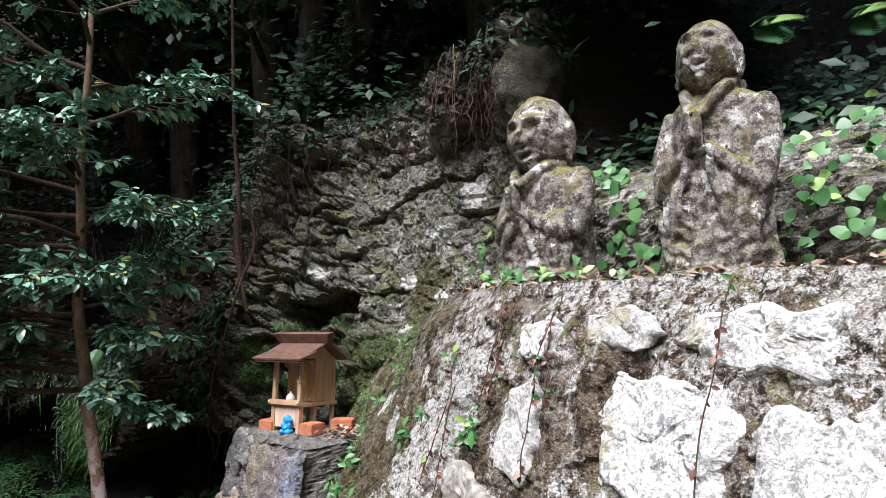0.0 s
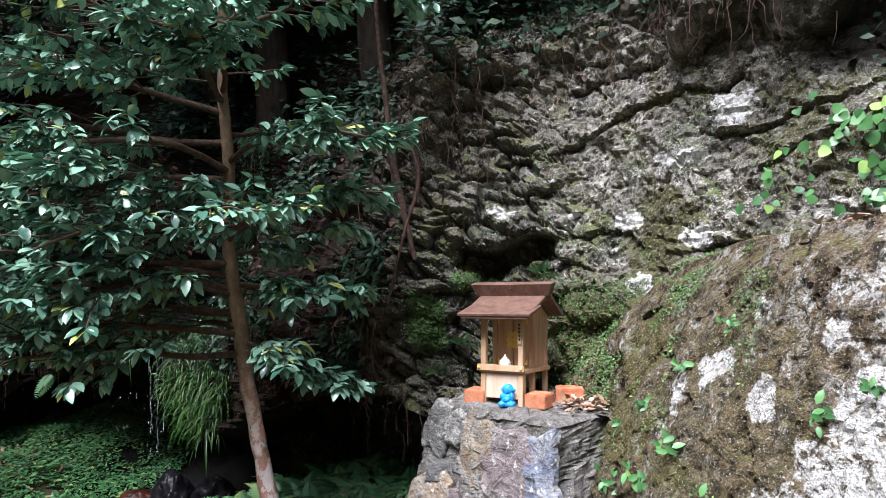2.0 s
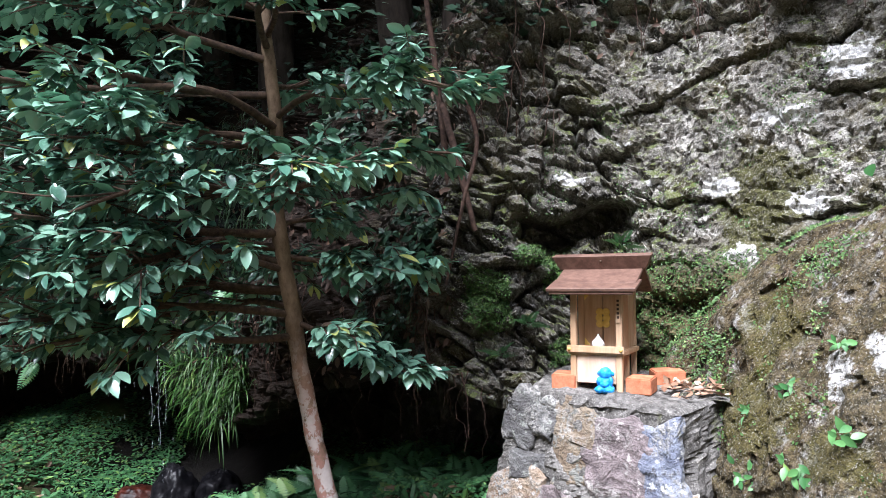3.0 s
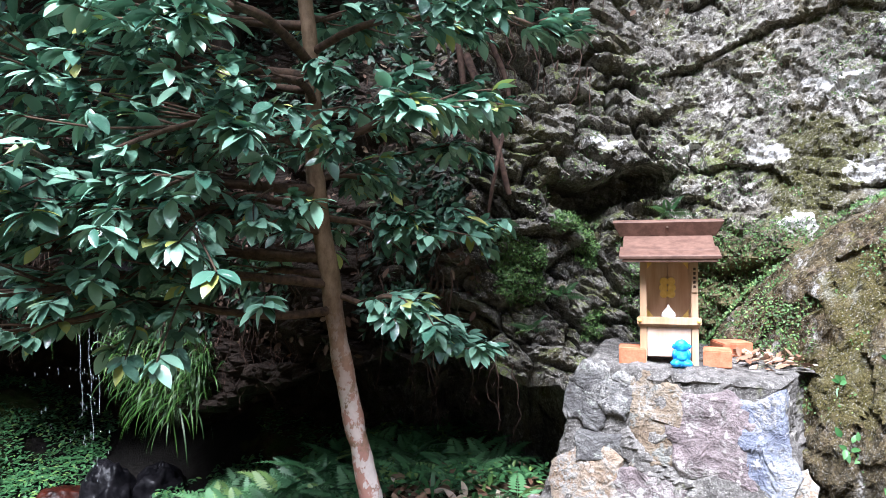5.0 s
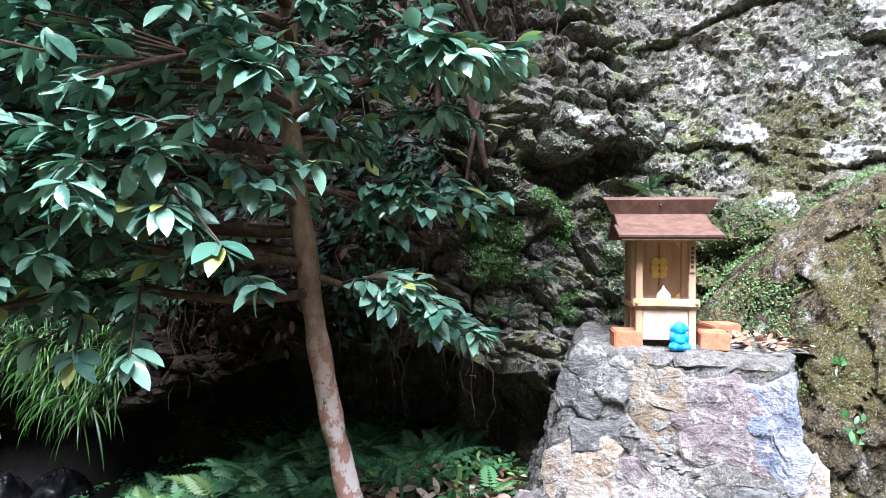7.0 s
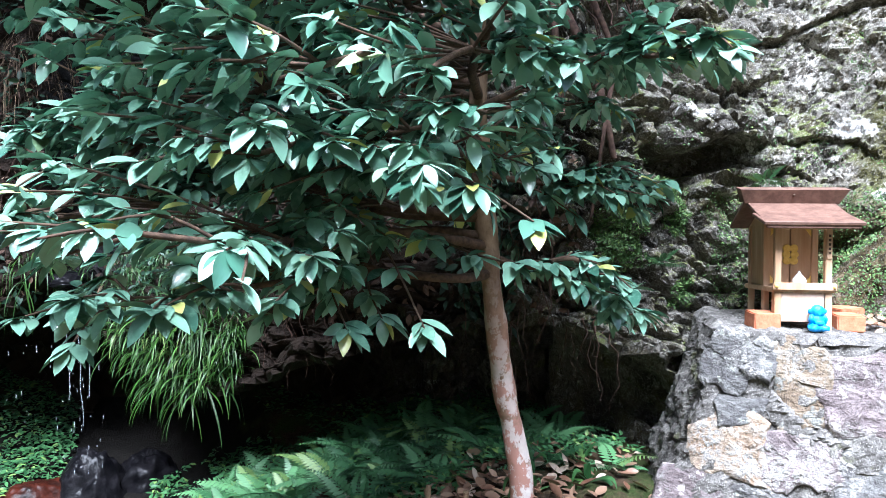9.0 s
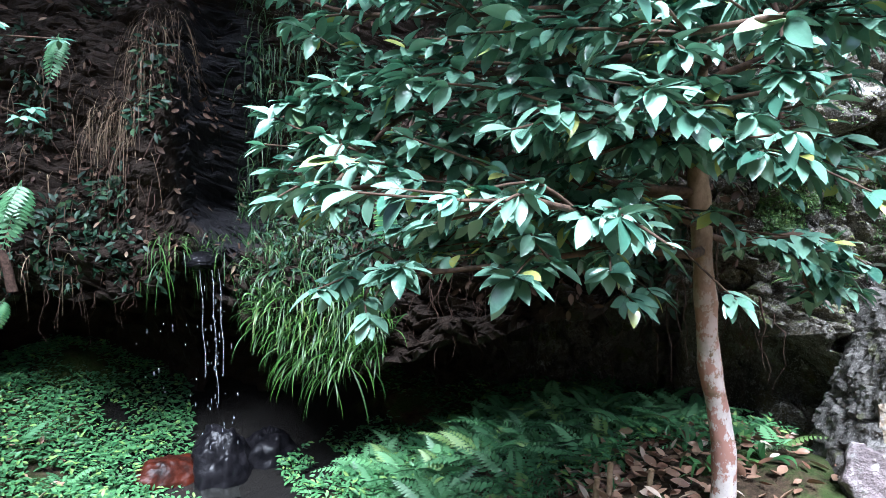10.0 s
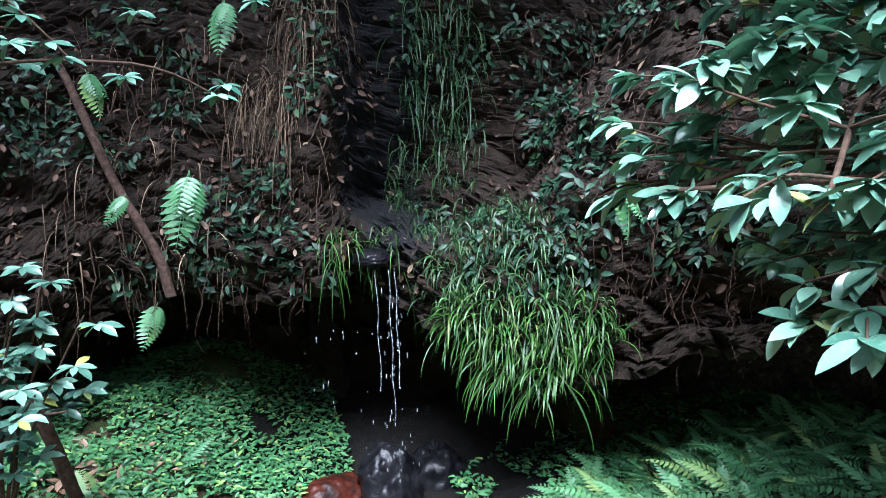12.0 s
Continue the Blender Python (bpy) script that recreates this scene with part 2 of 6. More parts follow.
def make_statue_stone():
    n = Nodes("weathered_statue_stone", 0.9, 0.2)
    big, fine, grit = n.noise(7, 5), n.noise(30, 6, 0.72), n.noise(130, 3)
    c = n.mix(n.ramp(fine, 0.44, 0.56), (0.085, 0.072, 0.062), (0.32, 0.285, 0.25))
    c = n.mix(n.math("MULTIPLY", n.ramp(n.noise(15, 6, 0.75, 0.4, offset=(5, 5, 1)), 0.53, 0.57), n.ramp(big, 0.42, 0.55)), c, (0.72, 0.7, 0.67))
    c = n.mix(n.ramp(n.noise(7, 5, 0.7, offset=(1, 9, 2)), 0.53, 0.64, 0, 0.6), c, n.mix(fine, (0.09, 0.075, 0.025), (0.26, 0.2, 0.08)))
    c = n.mix(n.ramp(n.noise(11, 5, 0.7, stretch=(1, 1, 0.35), offset=(2, 7, 2)), 0.56, 0.66, 0, 0.9), c, (0.05, 0.045, 0.04))
    c = n.mix(n.math("MULTIPLY", n.facing_up(0.3, 0.8), n.ramp(n.noise(14, 4), 0.42, 0.56)), c, n.mix(grit, (0.1, 0.1, 0.012), (0.28, 0.25, 0.05)))
    c = n.mix(n.ramp(n.noise(170, 3, 0.7, offset=(1, 4, 2)), 0.52, 0.6, 0, 0.55), c, (0.035, 0.03, 0.027))
    c = n.mix(n.ramp(n.noise(150, 3, 0.7, offset=(7, 4, 2)), 0.58, 0.64, 0, 0.5), c, (0.55, 0.53, 0.48))
    return n.done(c, n.math("ADD", fine, n.math("MULTIPLY", grit, 0.4)), 0.9, 0.01)


def make_leaf(name, dark, light, young, gloss=0.35, share=0.12):
    n = Nodes(name, gloss, 0.9 if gloss < 0.4 else 0.5)
    r = n.island()
    c = n.mix(r, dark, light)
    c = n.mix(n.ramp(n.math("FRACT", n.math("MULTIPLY", r, 37.7)), 1 - share, 1 - share + 0.02), c, young)
    c = n.mix(n.ramp(n.noise(40, 3), 0.45, 0.75, 0, 0.35), c, light)
    n.b.inputs["Transmission Weight"].default_value = 0.0
    return n.done(c, n.noise(90, 2), 0.25, 0.003)


def make_plain(name, a, b, rough=0.8, scale=20.0, bump=0.4, stretch=None, spec=0.3):
    n = Nodes(name, rough, spec)
    f = n.noise(scale, 5, 0.65, stretch=stretch)
    return n.done(n.mix(n.ramp(f, 0.3, 0.7), a, b), n.math("ADD", f, n.math("MULTIPLY", n.noise(scale * 5, 3, stretch=stretch), 0.4)), bump, 0.008)


def make_ground():
    n = Nodes("leaf_littered_soil", 0.95, 0.15)
    fine, grit = n.noise(18, 6, 0.7), n.noise(90, 4)
    c = n.mix(n.ramp(fine, 0.3, 0.7), (0.03, 0.022, 0.014), (0.12, 0.08, 0.05))
    c = n.mix(n.ramp(n.noise(4, 5, 0.7), 0.45, 0.6, 0, 0.7), c, n.mix(grit, (0.02, 0.045, 0.01), (0.06, 0.11, 0.025)))
    wet = n.near((-3.3, 6.5, -0.2), 0.95, 0.25, 4, (1, 0.8, 0.5))
    c = n.mix(wet, c, n.mix(fine, (0.004, 0.004, 0.004), (0.02, 0.017, 0.014)))
    return n.done(c, n.math("ADD", fine, grit), 0.8, 0.02)


def make_bark():
    n = Nodes("mottled_smooth_bark", 0.75, 0.25)
    h = n.height()
    fine = n.noise(40, 5, 0.7, stretch=(1, 1, 0.5))
    c = n.mix(n.ramp(fine, 0.3, 0.7), (0.13, 0.085, 0.05), (0.25, 0.17, 0.11))
    low = n.ramp(h["Z"], 1.45, 0.75)
    c = n.mix(n.math("MULTIPLY", low, n.ramp(n.noise(14, 4, offset=(2, 0, 0)), 0.34, 0.5)), c, (0.36, 0.19, 0.15))
    c = n.mix(n.math("MULTIPLY", n.ramp(h["Z"], 1.5, 0.6), n.ramp(n.noise(17, 5, 0.7, stretch=(1, 1, 0.8)), 0.47, 0.53)), c, n.mix(n.noise(60, 4), (0.45, 0.38, 0.35), (0.68, 0.62, 0.59)))
    return n.done(c, fine, 0.5, 0.005)


CLIFF, MORTAR, STONE, STATUE = make_cliff_rock(), make_mortar(), make_wall_stone(), make_statue_stone()
STONE_DIRTY = make_plain("dirty_grey_stone", (0.14, 0.12, 0.095), (0.5, 0.47, 0.42), 0.9, 22, 0.8)
GROUND, BARK = make_ground(), make_bark()
TREE_LEAF = make_leaf("glossy_evergreen_leaf", (0.045, 0.125, 0.085), (0.29, 0.5, 0.36), (0.45, 0.48, 0.14), 0.27, 0.05)
FERN_LEAF = make_leaf("fern_leaf", (0.02, 0.07, 0.026), (0.06, 0.15, 0.06), (0.12, 0.2, 0.06), 0.5)
COVER_LEAF = make_leaf("ground_cover_leaf", (0.035, 0.12, 0.045), (0.11, 0.28, 0.1), (0.24, 0.38, 0.1), 0.45)
IVY_LEAF = make_leaf("round_ivy_leaf", (0.04, 0.12, 0.03), (0.12, 0.26, 0.07), (0.34, 0.5, 0.12), 0.45, 0.25)
GRASS = make_leaf("long_grass_blade", (0.01, 0.04, 0.007), (0.06, 0.15, 0.02), (0.14, 0.2, 0.05), 0.5, 0.06)
STRAW = make_leaf("dead_straw", (0.045, 0.028, 0.018), (0.17, 0.115, 0.07), (0.28, 0.21, 0.13), 0.85)
DRY_LEAF = make_leaf("fallen_dry_leaf", (0.03, 0.015, 0.01), (0.11, 0.06, 0.036), (0.22, 0.15, 0.1), 0.75, 0.1)
# leaves of bank and forest, with their shade put into the colour
DARK_LEAF = make_leaf("shade_painted_leaf", (0.008, 0.026, 0.014), (0.025, 0.07, 0.036), (0.05, 0.1, 0.04), 0.55)
TWIG = make_plain("twig_bark", (0.045, 0.028, 0.02), (0.12, 0.075, 0.05), 0.85, 50)
ROOT = make_plain("root_bark", (0.035, 0.02, 0.015), (0.11, 0.065, 0.048), 0.9, 40)
WET = make_plain("wet_black_rock", (0.003, 0.003, 0.004), (0.014, 0.013, 0.015), 0.3, 12, 0.7, spec=0.2)
RUST = make_plain("rusty_red_rock", (0.008, 0.004, 0.003), (0.075, 0.014, 0.006), 0.45, 9, 0.8)


# ---- numbers and shapes ----
def hash3(i, j, k, seed):
    v = (i * 374761393 + j * 668265263 + k * 2147483647 + seed * 974634) & 0xFFFFFFFF
    v = ((v ^ (v >> 13)) * 1274126177) & 0xFFFFFFFF
    v = ((v ^ (v >> 16)) * 2246822519) & 0xFFFFFFFF
    return ((v ^ (v >> 15)) & 0xFFFFFF) / float(0x1000000)


def vnoise(p, seed=0):
    """Smooth noise in -1..1 at the rows of p."""
    q = np.floor(p).astype(np.int64)
    f = p - q
    f = f * f * (3 - 2 * f)
    out = 0
    for a in (0, 1):
        for b in (0, 1):
            for c in (0, 1):
                w = (f[:, 0] if a else 1 - f[:, 0]) * (f[:, 1] if b else 1 - f[:, 1]) * (f[:, 2] if c else 1 - f[:, 2])
                out = out + w * hash3(q[:, 0] + a, q[:, 1] + b, q[:, 2] + c, seed)
    return out * 2 - 1


def fbm(p, octaves=4, seed=0, gain=0.5):
    out, amp = 0, 1.0
    for o in range(octaves):
        out = out + amp * vnoise(p * 2 ** o, seed + o)
        amp *= gain
    return out


def blocks(p, seed=0, tilt=0.8):
    """Angular broken-rock relief: each cell is a tilted facet; also the distance from the cell's joint."""
    q = np.floor(p).astype(np.int64)
    best, second, h = np.full(len(p), 9.0), np.full(len(p), 9.0), np.zeros(len(p))
    for a in (-1, 0, 1):
        for b in (-1, 0, 1):
            for c in (-1, 0, 1):
                i, j, k = q[:, 0] + a, q[:, 1] + b, q[:, 2] + c
                r = [hash3(i, j, k, seed + s) for s in range(7)]
                d = p - np.stack([i + r[0], j + r[1], k + r[2]], 1)
                dist = np.sqrt((d ** 2).sum(1))
                val = r[3] * 2 - 1 + tilt * 2 * ((r[4] - 0.5) * d[:, 0] + (r[5] - 0.5) * d[:, 1] + (r[6] - 0.5) * d[:, 2])
                near = dist < best
                second = np.where(near, best, np.minimum(second, dist))
                h = np.where(near, val, h)
                best = np.where(near, dist, best)
    return h, second - best


def step(x, lo, hi):
    t = np.clip((x - lo) / (hi - lo), 0, 1)
    return t * t * (3 - 2 * t)


def link_mesh(name, verts, faces, material, parent=None, smooth=True):
    me = bpy.data.meshes.new(name)
    verts = np.asarray(verts, float)
    faces = np.asarray(faces, dtype=np.int64)
    k = faces.shape[1]
    me.vertices.add(len(verts))
    me.vertices.foreach_set("co", verts.ravel())
    me.loops.add(faces.size)
    me.loops.foreach_set("vertex_index", faces.ravel())
    me.polygons.add(len(faces))
    me.polygons.foreach_set("loop_start", np.arange(0, faces.size, k))
    me.polygons.foreach_set("use_smooth", np.full(len(faces), smooth))
    me.update(calc_edges=True)
    me.materials.append(material)
    ob = new(name, me)
    if parent:
        ob.parent = parent
    return ob


def grid_faces(nu, nv, wrap=False):
    i, j = np.meshgrid(np.arange(nu if wrap else nu - 1), np.arange(nv - 1), indexing="ij")
    i2 = (i + 1) % nu
    return np.stack([i * nv + j, i2 * nv + j, i2 * nv + j + 1, i * nv + j + 1], -1).reshape(-1, 4)


def part(name, bm, material, parent, label=""):
    me = bpy.data.meshes.new(name)
    bm.to_mesh(me)
    bm.free()
    me.materials.append(material)
    ob = new(name, me)
    ob.parent = parent
    if label:
        tagged(ob, label)
    return ob


def thing(name, at, label, category, group="", turn=0, lean=0):
    ob = tagged(new(name), label, category, group)
    ob.matrix_world = pose(*at, lean, 0, turn)
    return ob


def box_bm(x0, x1, y0, y1, z0, z1, bevel=0.004, bm=None):
    one = bmesh.new()
    bmesh.ops.create_cube(one, size=1, matrix=Matrix.LocRotScale(((x0 + x1) / 2, (y0 + y1) / 2, (z0 + z1) / 2), None, (x1 - x0, y1 - y0, z1 - z0)))
    if bevel:
        bmesh.ops.bevel(one, geom=one.edges[:], offset=bevel, segments=2, affect="EDGES", clamp_overlap=True)
    return one


def tube(points, radii, sides=8, seed=0, bumpy=0.0):
    """Vertices and faces of a round, tapering limb along the points."""
    pts = np.asarray(points, float)
    rad = np.asarray(radii, float)
    tan = np.gradient(pts, axis=0)
    tan /= np.linalg.norm(tan, axis=1)[:, None] + 1e-9
    ref = np.array([0.31, 0.17, 0.93]) if abs(tan[0][2]) < 0.9 else np.array([0.9, 0.3, 0.1])
    a = np.cross(tan, ref)
    a /= np.linalg.norm(a, axis=1)[:, None] + 1e-9
    b = np.cross(tan, a)
    ang = np.arange(sides) * 2 * np.pi / sides
    v = pts[None] + rad[None, :, None] * (np.cos(ang)[:, None, None] * a[None] + np.sin(ang)[:, None, None] * b[None])
    v = v.reshape(-1, 3)
    if bumpy:
        v = v + bumpy * np.repeat(rad[None], sides, 0).reshape(-1, 1) * np.stack([vnoise(v * 18, seed + s) for s in range(3)], 1)
    return v, grid_faces(sides, len(pts), True)


def curve(points, n):
    """A smooth line through a few points."""
    p = np.asarray(points, float)
    t = np.linspace(0, len(p) - 1, n)
    i = np.clip(t.astype(int), 0, len(p) - 2)
    f = (t - i)[:, None]
    g = lambda k: p[np.clip(k, 0, len(p) - 1)]
    p0, p1, p2, p3 = g(i - 1), g(i), g(i + 1), g(i + 2)
    return 0.5 * (2 * p1 + (p2 - p0) * f + (2 * p0 - 5 * p1 + 4 * p2 - p3) * f ** 2 + (3 * p1 - p0 - 3 * p2 + p3) * f ** 3)


def joined(pieces):
    vs, fs, n = [], [], 0
    for v, f in pieces:
        vs.append(v)
        fs.append(np.asarray(f) + n)
        n += len(v)
    return np.concatenate(vs), np.concatenate(fs)


def leaf_shape(length=1.0, width=0.42, fold=0.12, droop=0.2, tip=1.0, n=5):
    """A folded, pointed leaf along +y with its stalk at the origin: vertices and quads."""
    s = np.linspace(0, 1, n + 1)
    w = width / 2 * np.sin(np.pi * s ** tip) ** 0.8
    w[0], w[-1] = 0.015, 0.004
    z = -droop * s ** 2
    rows = [np.stack([k * w, s, z + abs(k) * fold * w / (width / 2) * width / 2 * 1.5], 1) for k in (-1, 0, 1)]
    v = np.stack(rows, 1).reshape(-1, 3) * length
    f = [(3 * i + j, 3 * i + j + 1, 3 * i + j + 4, 3 * i + j + 3) for i in range(n) for j in (0, 1)]
    return v, np.array(f)


def scatter(shape, places, forward, up, sizes):
    """Copies of one small shape: its y along forward, its z near up."""
    v, f = shape
    y = forward / (np.linalg.norm(forward, axis=1)[:, None] + 1e-9)
    x = np.cross(y, up)
    x /= np.linalg.norm(x, axis=1)[:, None] + 1e-9
    z = np.cross(x, y)
    out = places[:, None] + sizes[:, None, None] * (v[None, :, 0:1] * x[:, None] + v[None, :, 1:2] * y[:, None] + v[None, :, 2:3] * z[:, None])
    return out.reshape(-1, 3), (f[None] + (np.arange(len(places)) * len(v))[:, None, None]).reshape(-1, f.shape[1])


rng = np.random.default_rng(7)


# ---- ground ----
GROUND_KEYS = np.array([(-2.0, 3.7, 0.42), (-1.5, 4.2, 0.42), (-2.1, 5.1, 0.24), (-1.5, 5.2, 0.32), (-2.5, 5.5, 0.0), (-3.0, 6.2, -0.2), (-3.6, 6.2, -0.3), (-3.4, 5.2, -0.15), (-4.3, 6.8, 0.14), (-4.66, 6.92, 0.3), (-4.37, 7.3, 0.42), (-3.95, 6.58, -0.1),
                        (-4.9, 6.1, 0.22), (-4.4, 5.2, 0.02), (-3.2, 4.3, 0.12), (-2.2, 1.6, 0.12), (0, 0, 0.2), (-4.3, 3.0, 0.08), (-1.0, 2.6, 0.2), (-6.5, 4.5, 0.3), (-2, -3, 0.0), (-2.2, 6.6, 0.3)])


def ground_height(x, y):
    d = (x[:, None] - GROUND_KEYS[None, :, 0]) ** 2 + (y[:, None] - GROUND_KEYS[None, :, 1]) ** 2
    w = 1 / (d + 0.02) ** 1.6
    z = (w * GROUND_KEYS[None, :, 2]).sum(1) / w.sum(1)
    p = np.stack([x, y, x * 0], 1)
    # slope rising all round, added behind the view to cut low sky light
    far = np.sqrt((x + 2) ** 2 + (y - 3) ** 2)
    z = z + np.minimum(0.95 * np.maximum(far - 8.5, 0), 14) * (1 + 0.15 * vnoise(p * 0.3, 4))
    return z + 0.03 * fbm(p * 3, 3, 11) + 0.012 * vnoise(p * 14, 5)


def ground_at(x, y):
    return ground_height(np.atleast_1d(np.asarray(x, float)), np.atleast_1d(np.asarray(y, float)))


def make_ground_sheet():
    near = np.linspace(-6, 6, 260)
    out = 6 + 394 * np.linspace(0.02, 1, 30) ** 3
    axis = np.concatenate([-out[::-1], near, out])
    gx, gy = np.meshgrid(axis - 2, axis + 3, indexing="ij")
    x, y = gx.ravel(), gy.ravel()
    v = np.stack([x, y, ground_height(x, y)], 1)
    ob = link_mesh("ground", v, grid_faces(len(axis), len(axis)), GROUND)
    tagged(ob, "dark forest soil with moss and fallen leaves", "ground", kind="structure")


make_ground_sheet()

# ---- cliff: plan line from the east end round to the gully and the west bank ----
CLIFF_PLAN = [(3.2, -3.0), (2.3, -0.5), (1.6, 1.2), (1.2, 2.05), (0.85, 2.42), (0.62, 2.75), (0.42, 3.1), (0.25, 3.42), (-0.05, 3.7), (-0.3, 4.02), (-0.75, 4.27), (-1.25, 4.33), (-1.55, 4.6),
              (-2.2, 4.95), (-2.6, 5.35), (-2.95, 5.65), (-3.25, 6.1), (-3.5, 6.3), (-3.75, 6.15), (-4.2, 6.45), (-4.7, 6.6), (-5.3, 6.3), (-6.3, 6.0), (-8.0, 5.5), (-11.0, 3.0)]
LIP_X = np.array([-11, -5.6, -5.0, -4.7, -4.4, -3.9, -3.55, -3.2, -2.95, -2.6, -2.2, -1.75, -1.45, -1.06, -0.85, -0.5, 4])
LIP_Z = np.array([0.0, 0.25, 0.7, 0.86, 0.95, 0.96, 1.08, 0.75, 0.5, 0.68, 0.88, 1.02, 1.04, 0.94, 0.7, 0.3, 0.2])
LIP_D = np.array([0.02, 0.05, 0.5, 0.9, 1.0, 1.0, 1.0, 1.0, 1.0, 1.1, 1.3, 1.3, 1.1, 0.8, 0.4, 0.02, 0.02])


def cliff_frame():
    line = curve(CLIFF_PLAN, 3000)
    seg = np.r_[0, np.cumsum(np.linalg.norm(np.diff(line, axis=0), axis=1))]
    # finer where the path passes nearest
    mid = np.interp(-np.array([0.6, -1.5]), -line[:, 0], seg)
    u = np.concatenate([np.arange(0, mid[0], 0.025), np.arange(mid[0], mid[1], 0.0095), np.arange(mid[1], seg[-1], 0.021)])
    plan = np.stack([np.interp(u, seg, line[:, 0]), np.interp(u, seg, line[:, 1])], 1)
    tan = np.gradient(plan, axis=0)
    tan /= np.linalg.norm(tan, axis=1)[:, None]
    k = np.ones(31) / 31
    tan = np.stack([np.convolve(np.pad(tan[:, i], 15, "edge"), k, "valid") for i in (0, 1)], 1)
    tan /= np.linalg.norm(tan, axis=1)[:, None]
    return plan, np.stack([-tan[:, 1], tan[:, 0]], 1)


# cracks of the face: heights along x, how far the bed above stands out, depth of the gap under it
CRACKS = ((((-0.62, 2.26), (-0.45, 2.33), (-0.25, 2.43), (-0.07, 2.51), (0.1, 2.48), (0.2, 2.58)), 0.05, 0.05),
          (((-0.02, 2.32), (0.08, 2.27), (0.13, 2.275), (0.2, 2.27), (0.34, 2.34), (0.5, 2.45)), 0.035, 0.05),
          (((0.15, 2.0), (0.19, 2.05), (0.34, 2.21), (0.5, 2.36)), 0.025, 0.04),
          (((-0.52, 1.91), (-0.4, 1.86), (-0.32, 1.885), (-0.2, 1.85), (-0.12, 1.75)), 0.03, 0.05),
          (((-0.84, 2.26), (-0.72, 2.275), (-0.6, 2.27)), 0.05, 0.06),
          (((-1.1, 2.19), (-0.95, 2.2), (-0.8, 2.215)), 0.035, 0.05),
          (((-1.2, 1.99), (-1.0, 1.96), (-0.8, 1.95)), 0.03, 0.05),
          (((-0.66, 2.09), (-0.55, 2.1), (-0.46, 2.13)), 0.055, 0.06),
          (((-1.0, 2.42), (-0.8, 2.44), (-0.66, 2.41)), 0.04, 0.05),
          (((-0.5, 2.62), (-0.3, 2.68), (-0.1, 2.66)), 0.05, 0.06),
          (((-0.05, 2.12), (0.05, 2.1), (0.12, 2.13)), 0.02, 0.03),
          (((-0.12, 1.72), (0.02, 1.78), (0.2, 1.8)), 0.02, 0.05),
          (((-0.3, 1.43), (-0.24, 1.41), (-0.16, 1.45)), 0.05, 0.09))


def cliff_offset(x, y, z, lip, below):
    """How far the rock stands out from the plan line."""
    west = step(-x, 1.3, 1.8)
    off = -(0.03 + 0.17 * (z - 2.0)) * (1 - west)
    off = off + 0.2 * np.maximum(2.0 - np.maximum(z, 0.8), 0) * step(x, -0.72, -0.42) * (1 - step(x, 0.4, 0.8))
    # ivy bank behind the figures, then a dark recess above it
    east = step(x, 0.3, 0.55)
    off = off + east * (-0.25 * step(z, 2.15, 2.35) - 2.6 * np.maximum(z - 2.34, 0) * (1 - 0.55 * step(x, 1.15, 1.5)))
    off = off + east * step(x, 1.0, 1.3) * 0.1 * step(z, 2.3, 2.6)
    # brow of rock that hangs over the pale face
    brow = step(x, -0.12, 0.0) * (1 - step(x, 0.42, 0.6))
    edge = 2.68 + 0.55 * np.maximum(x, -0.1) + 0.03 * np.sin(x * 23)
    off = off + 0.24 * brow * step(z, edge - 0.02, edge + 0.05) * (1 - step(z, edge + 0.35, edge + 0.6))
    # beds that stand out over thin open cracks
    flat = np.stack([x.ravel() * 1.0, y.ravel() * 1.0, x.ravel() * 0], 1)
    wave = (0.016 * vnoise(flat * 11, 301) + 0.01 * vnoise(flat * 33, 302)).reshape(x.shape)
    for i, (pts, jut, gap) in enumerate(CRACKS):
        px, pz = [q[0] for q in pts], [q[1] for q in pts]
        s = z - np.interp(x, px, pz) - wave
        m = step(x, px[0] - 0.01, px[0] + 0.09) * (1 - step(x, px[-1] - 0.09, px[-1] + 0.01))
        m = m * (0.75 + 0.35 * vnoise(flat * 9 + i, 303).reshape(x.shape))
        off = off + m * (jut * step(s, -0.004, 0.006) * np.exp(-np.maximum(s, 0) * 9) - gap * np.exp(-((s + 0.014) / 0.013) ** 2))
    # undercut above the shrine
    edge = 1.84 + 0.12 * (x + 0.7) + 0.03 * np.sin(x * 17)
    hollow = np.exp(-((x + 0.78) / 0.25) ** 4)
    off = off - 0.26 * hollow * step(z, edge - 0.2, edge - 0.13) * (1 - step(z, edge - 0.02, edge + 0.01))
    off = off + 0.1 * hollow * step(z, edge - 0.01, edge + 0.02) * np.exp(-np.maximum(z - edge, 0) * 5)
    off = off - 0.05 * step(-x, -0.2, 0.4) * (1 - west) * step(1.7 - z, 0, 0.6)
    # soil bank to the west leans back
    off = off - west * (0.3 * np.maximum(z - lip - 0.25, 0) + 0.5 * np.maximum(z - 2.3, 0))
    # gully of the stream
    g = np.exp(-((x + 3.42 - 0.36 * np.maximum(z - 1.2, 0)) / 0.3) ** 2)
    off = off - g * west * (0.65 + 0.3 * np.maximum(z - 1.3, 0)) * step(z, 1.1, 1.4)
    # top of the cliff falls back
    crest = 3.15 + 0.25 * np.sin(x * 2.1)
    off = off - 1.3 * np.maximum(z - crest, 0) * (1 - west)
    return off


ROWS_UP = 330


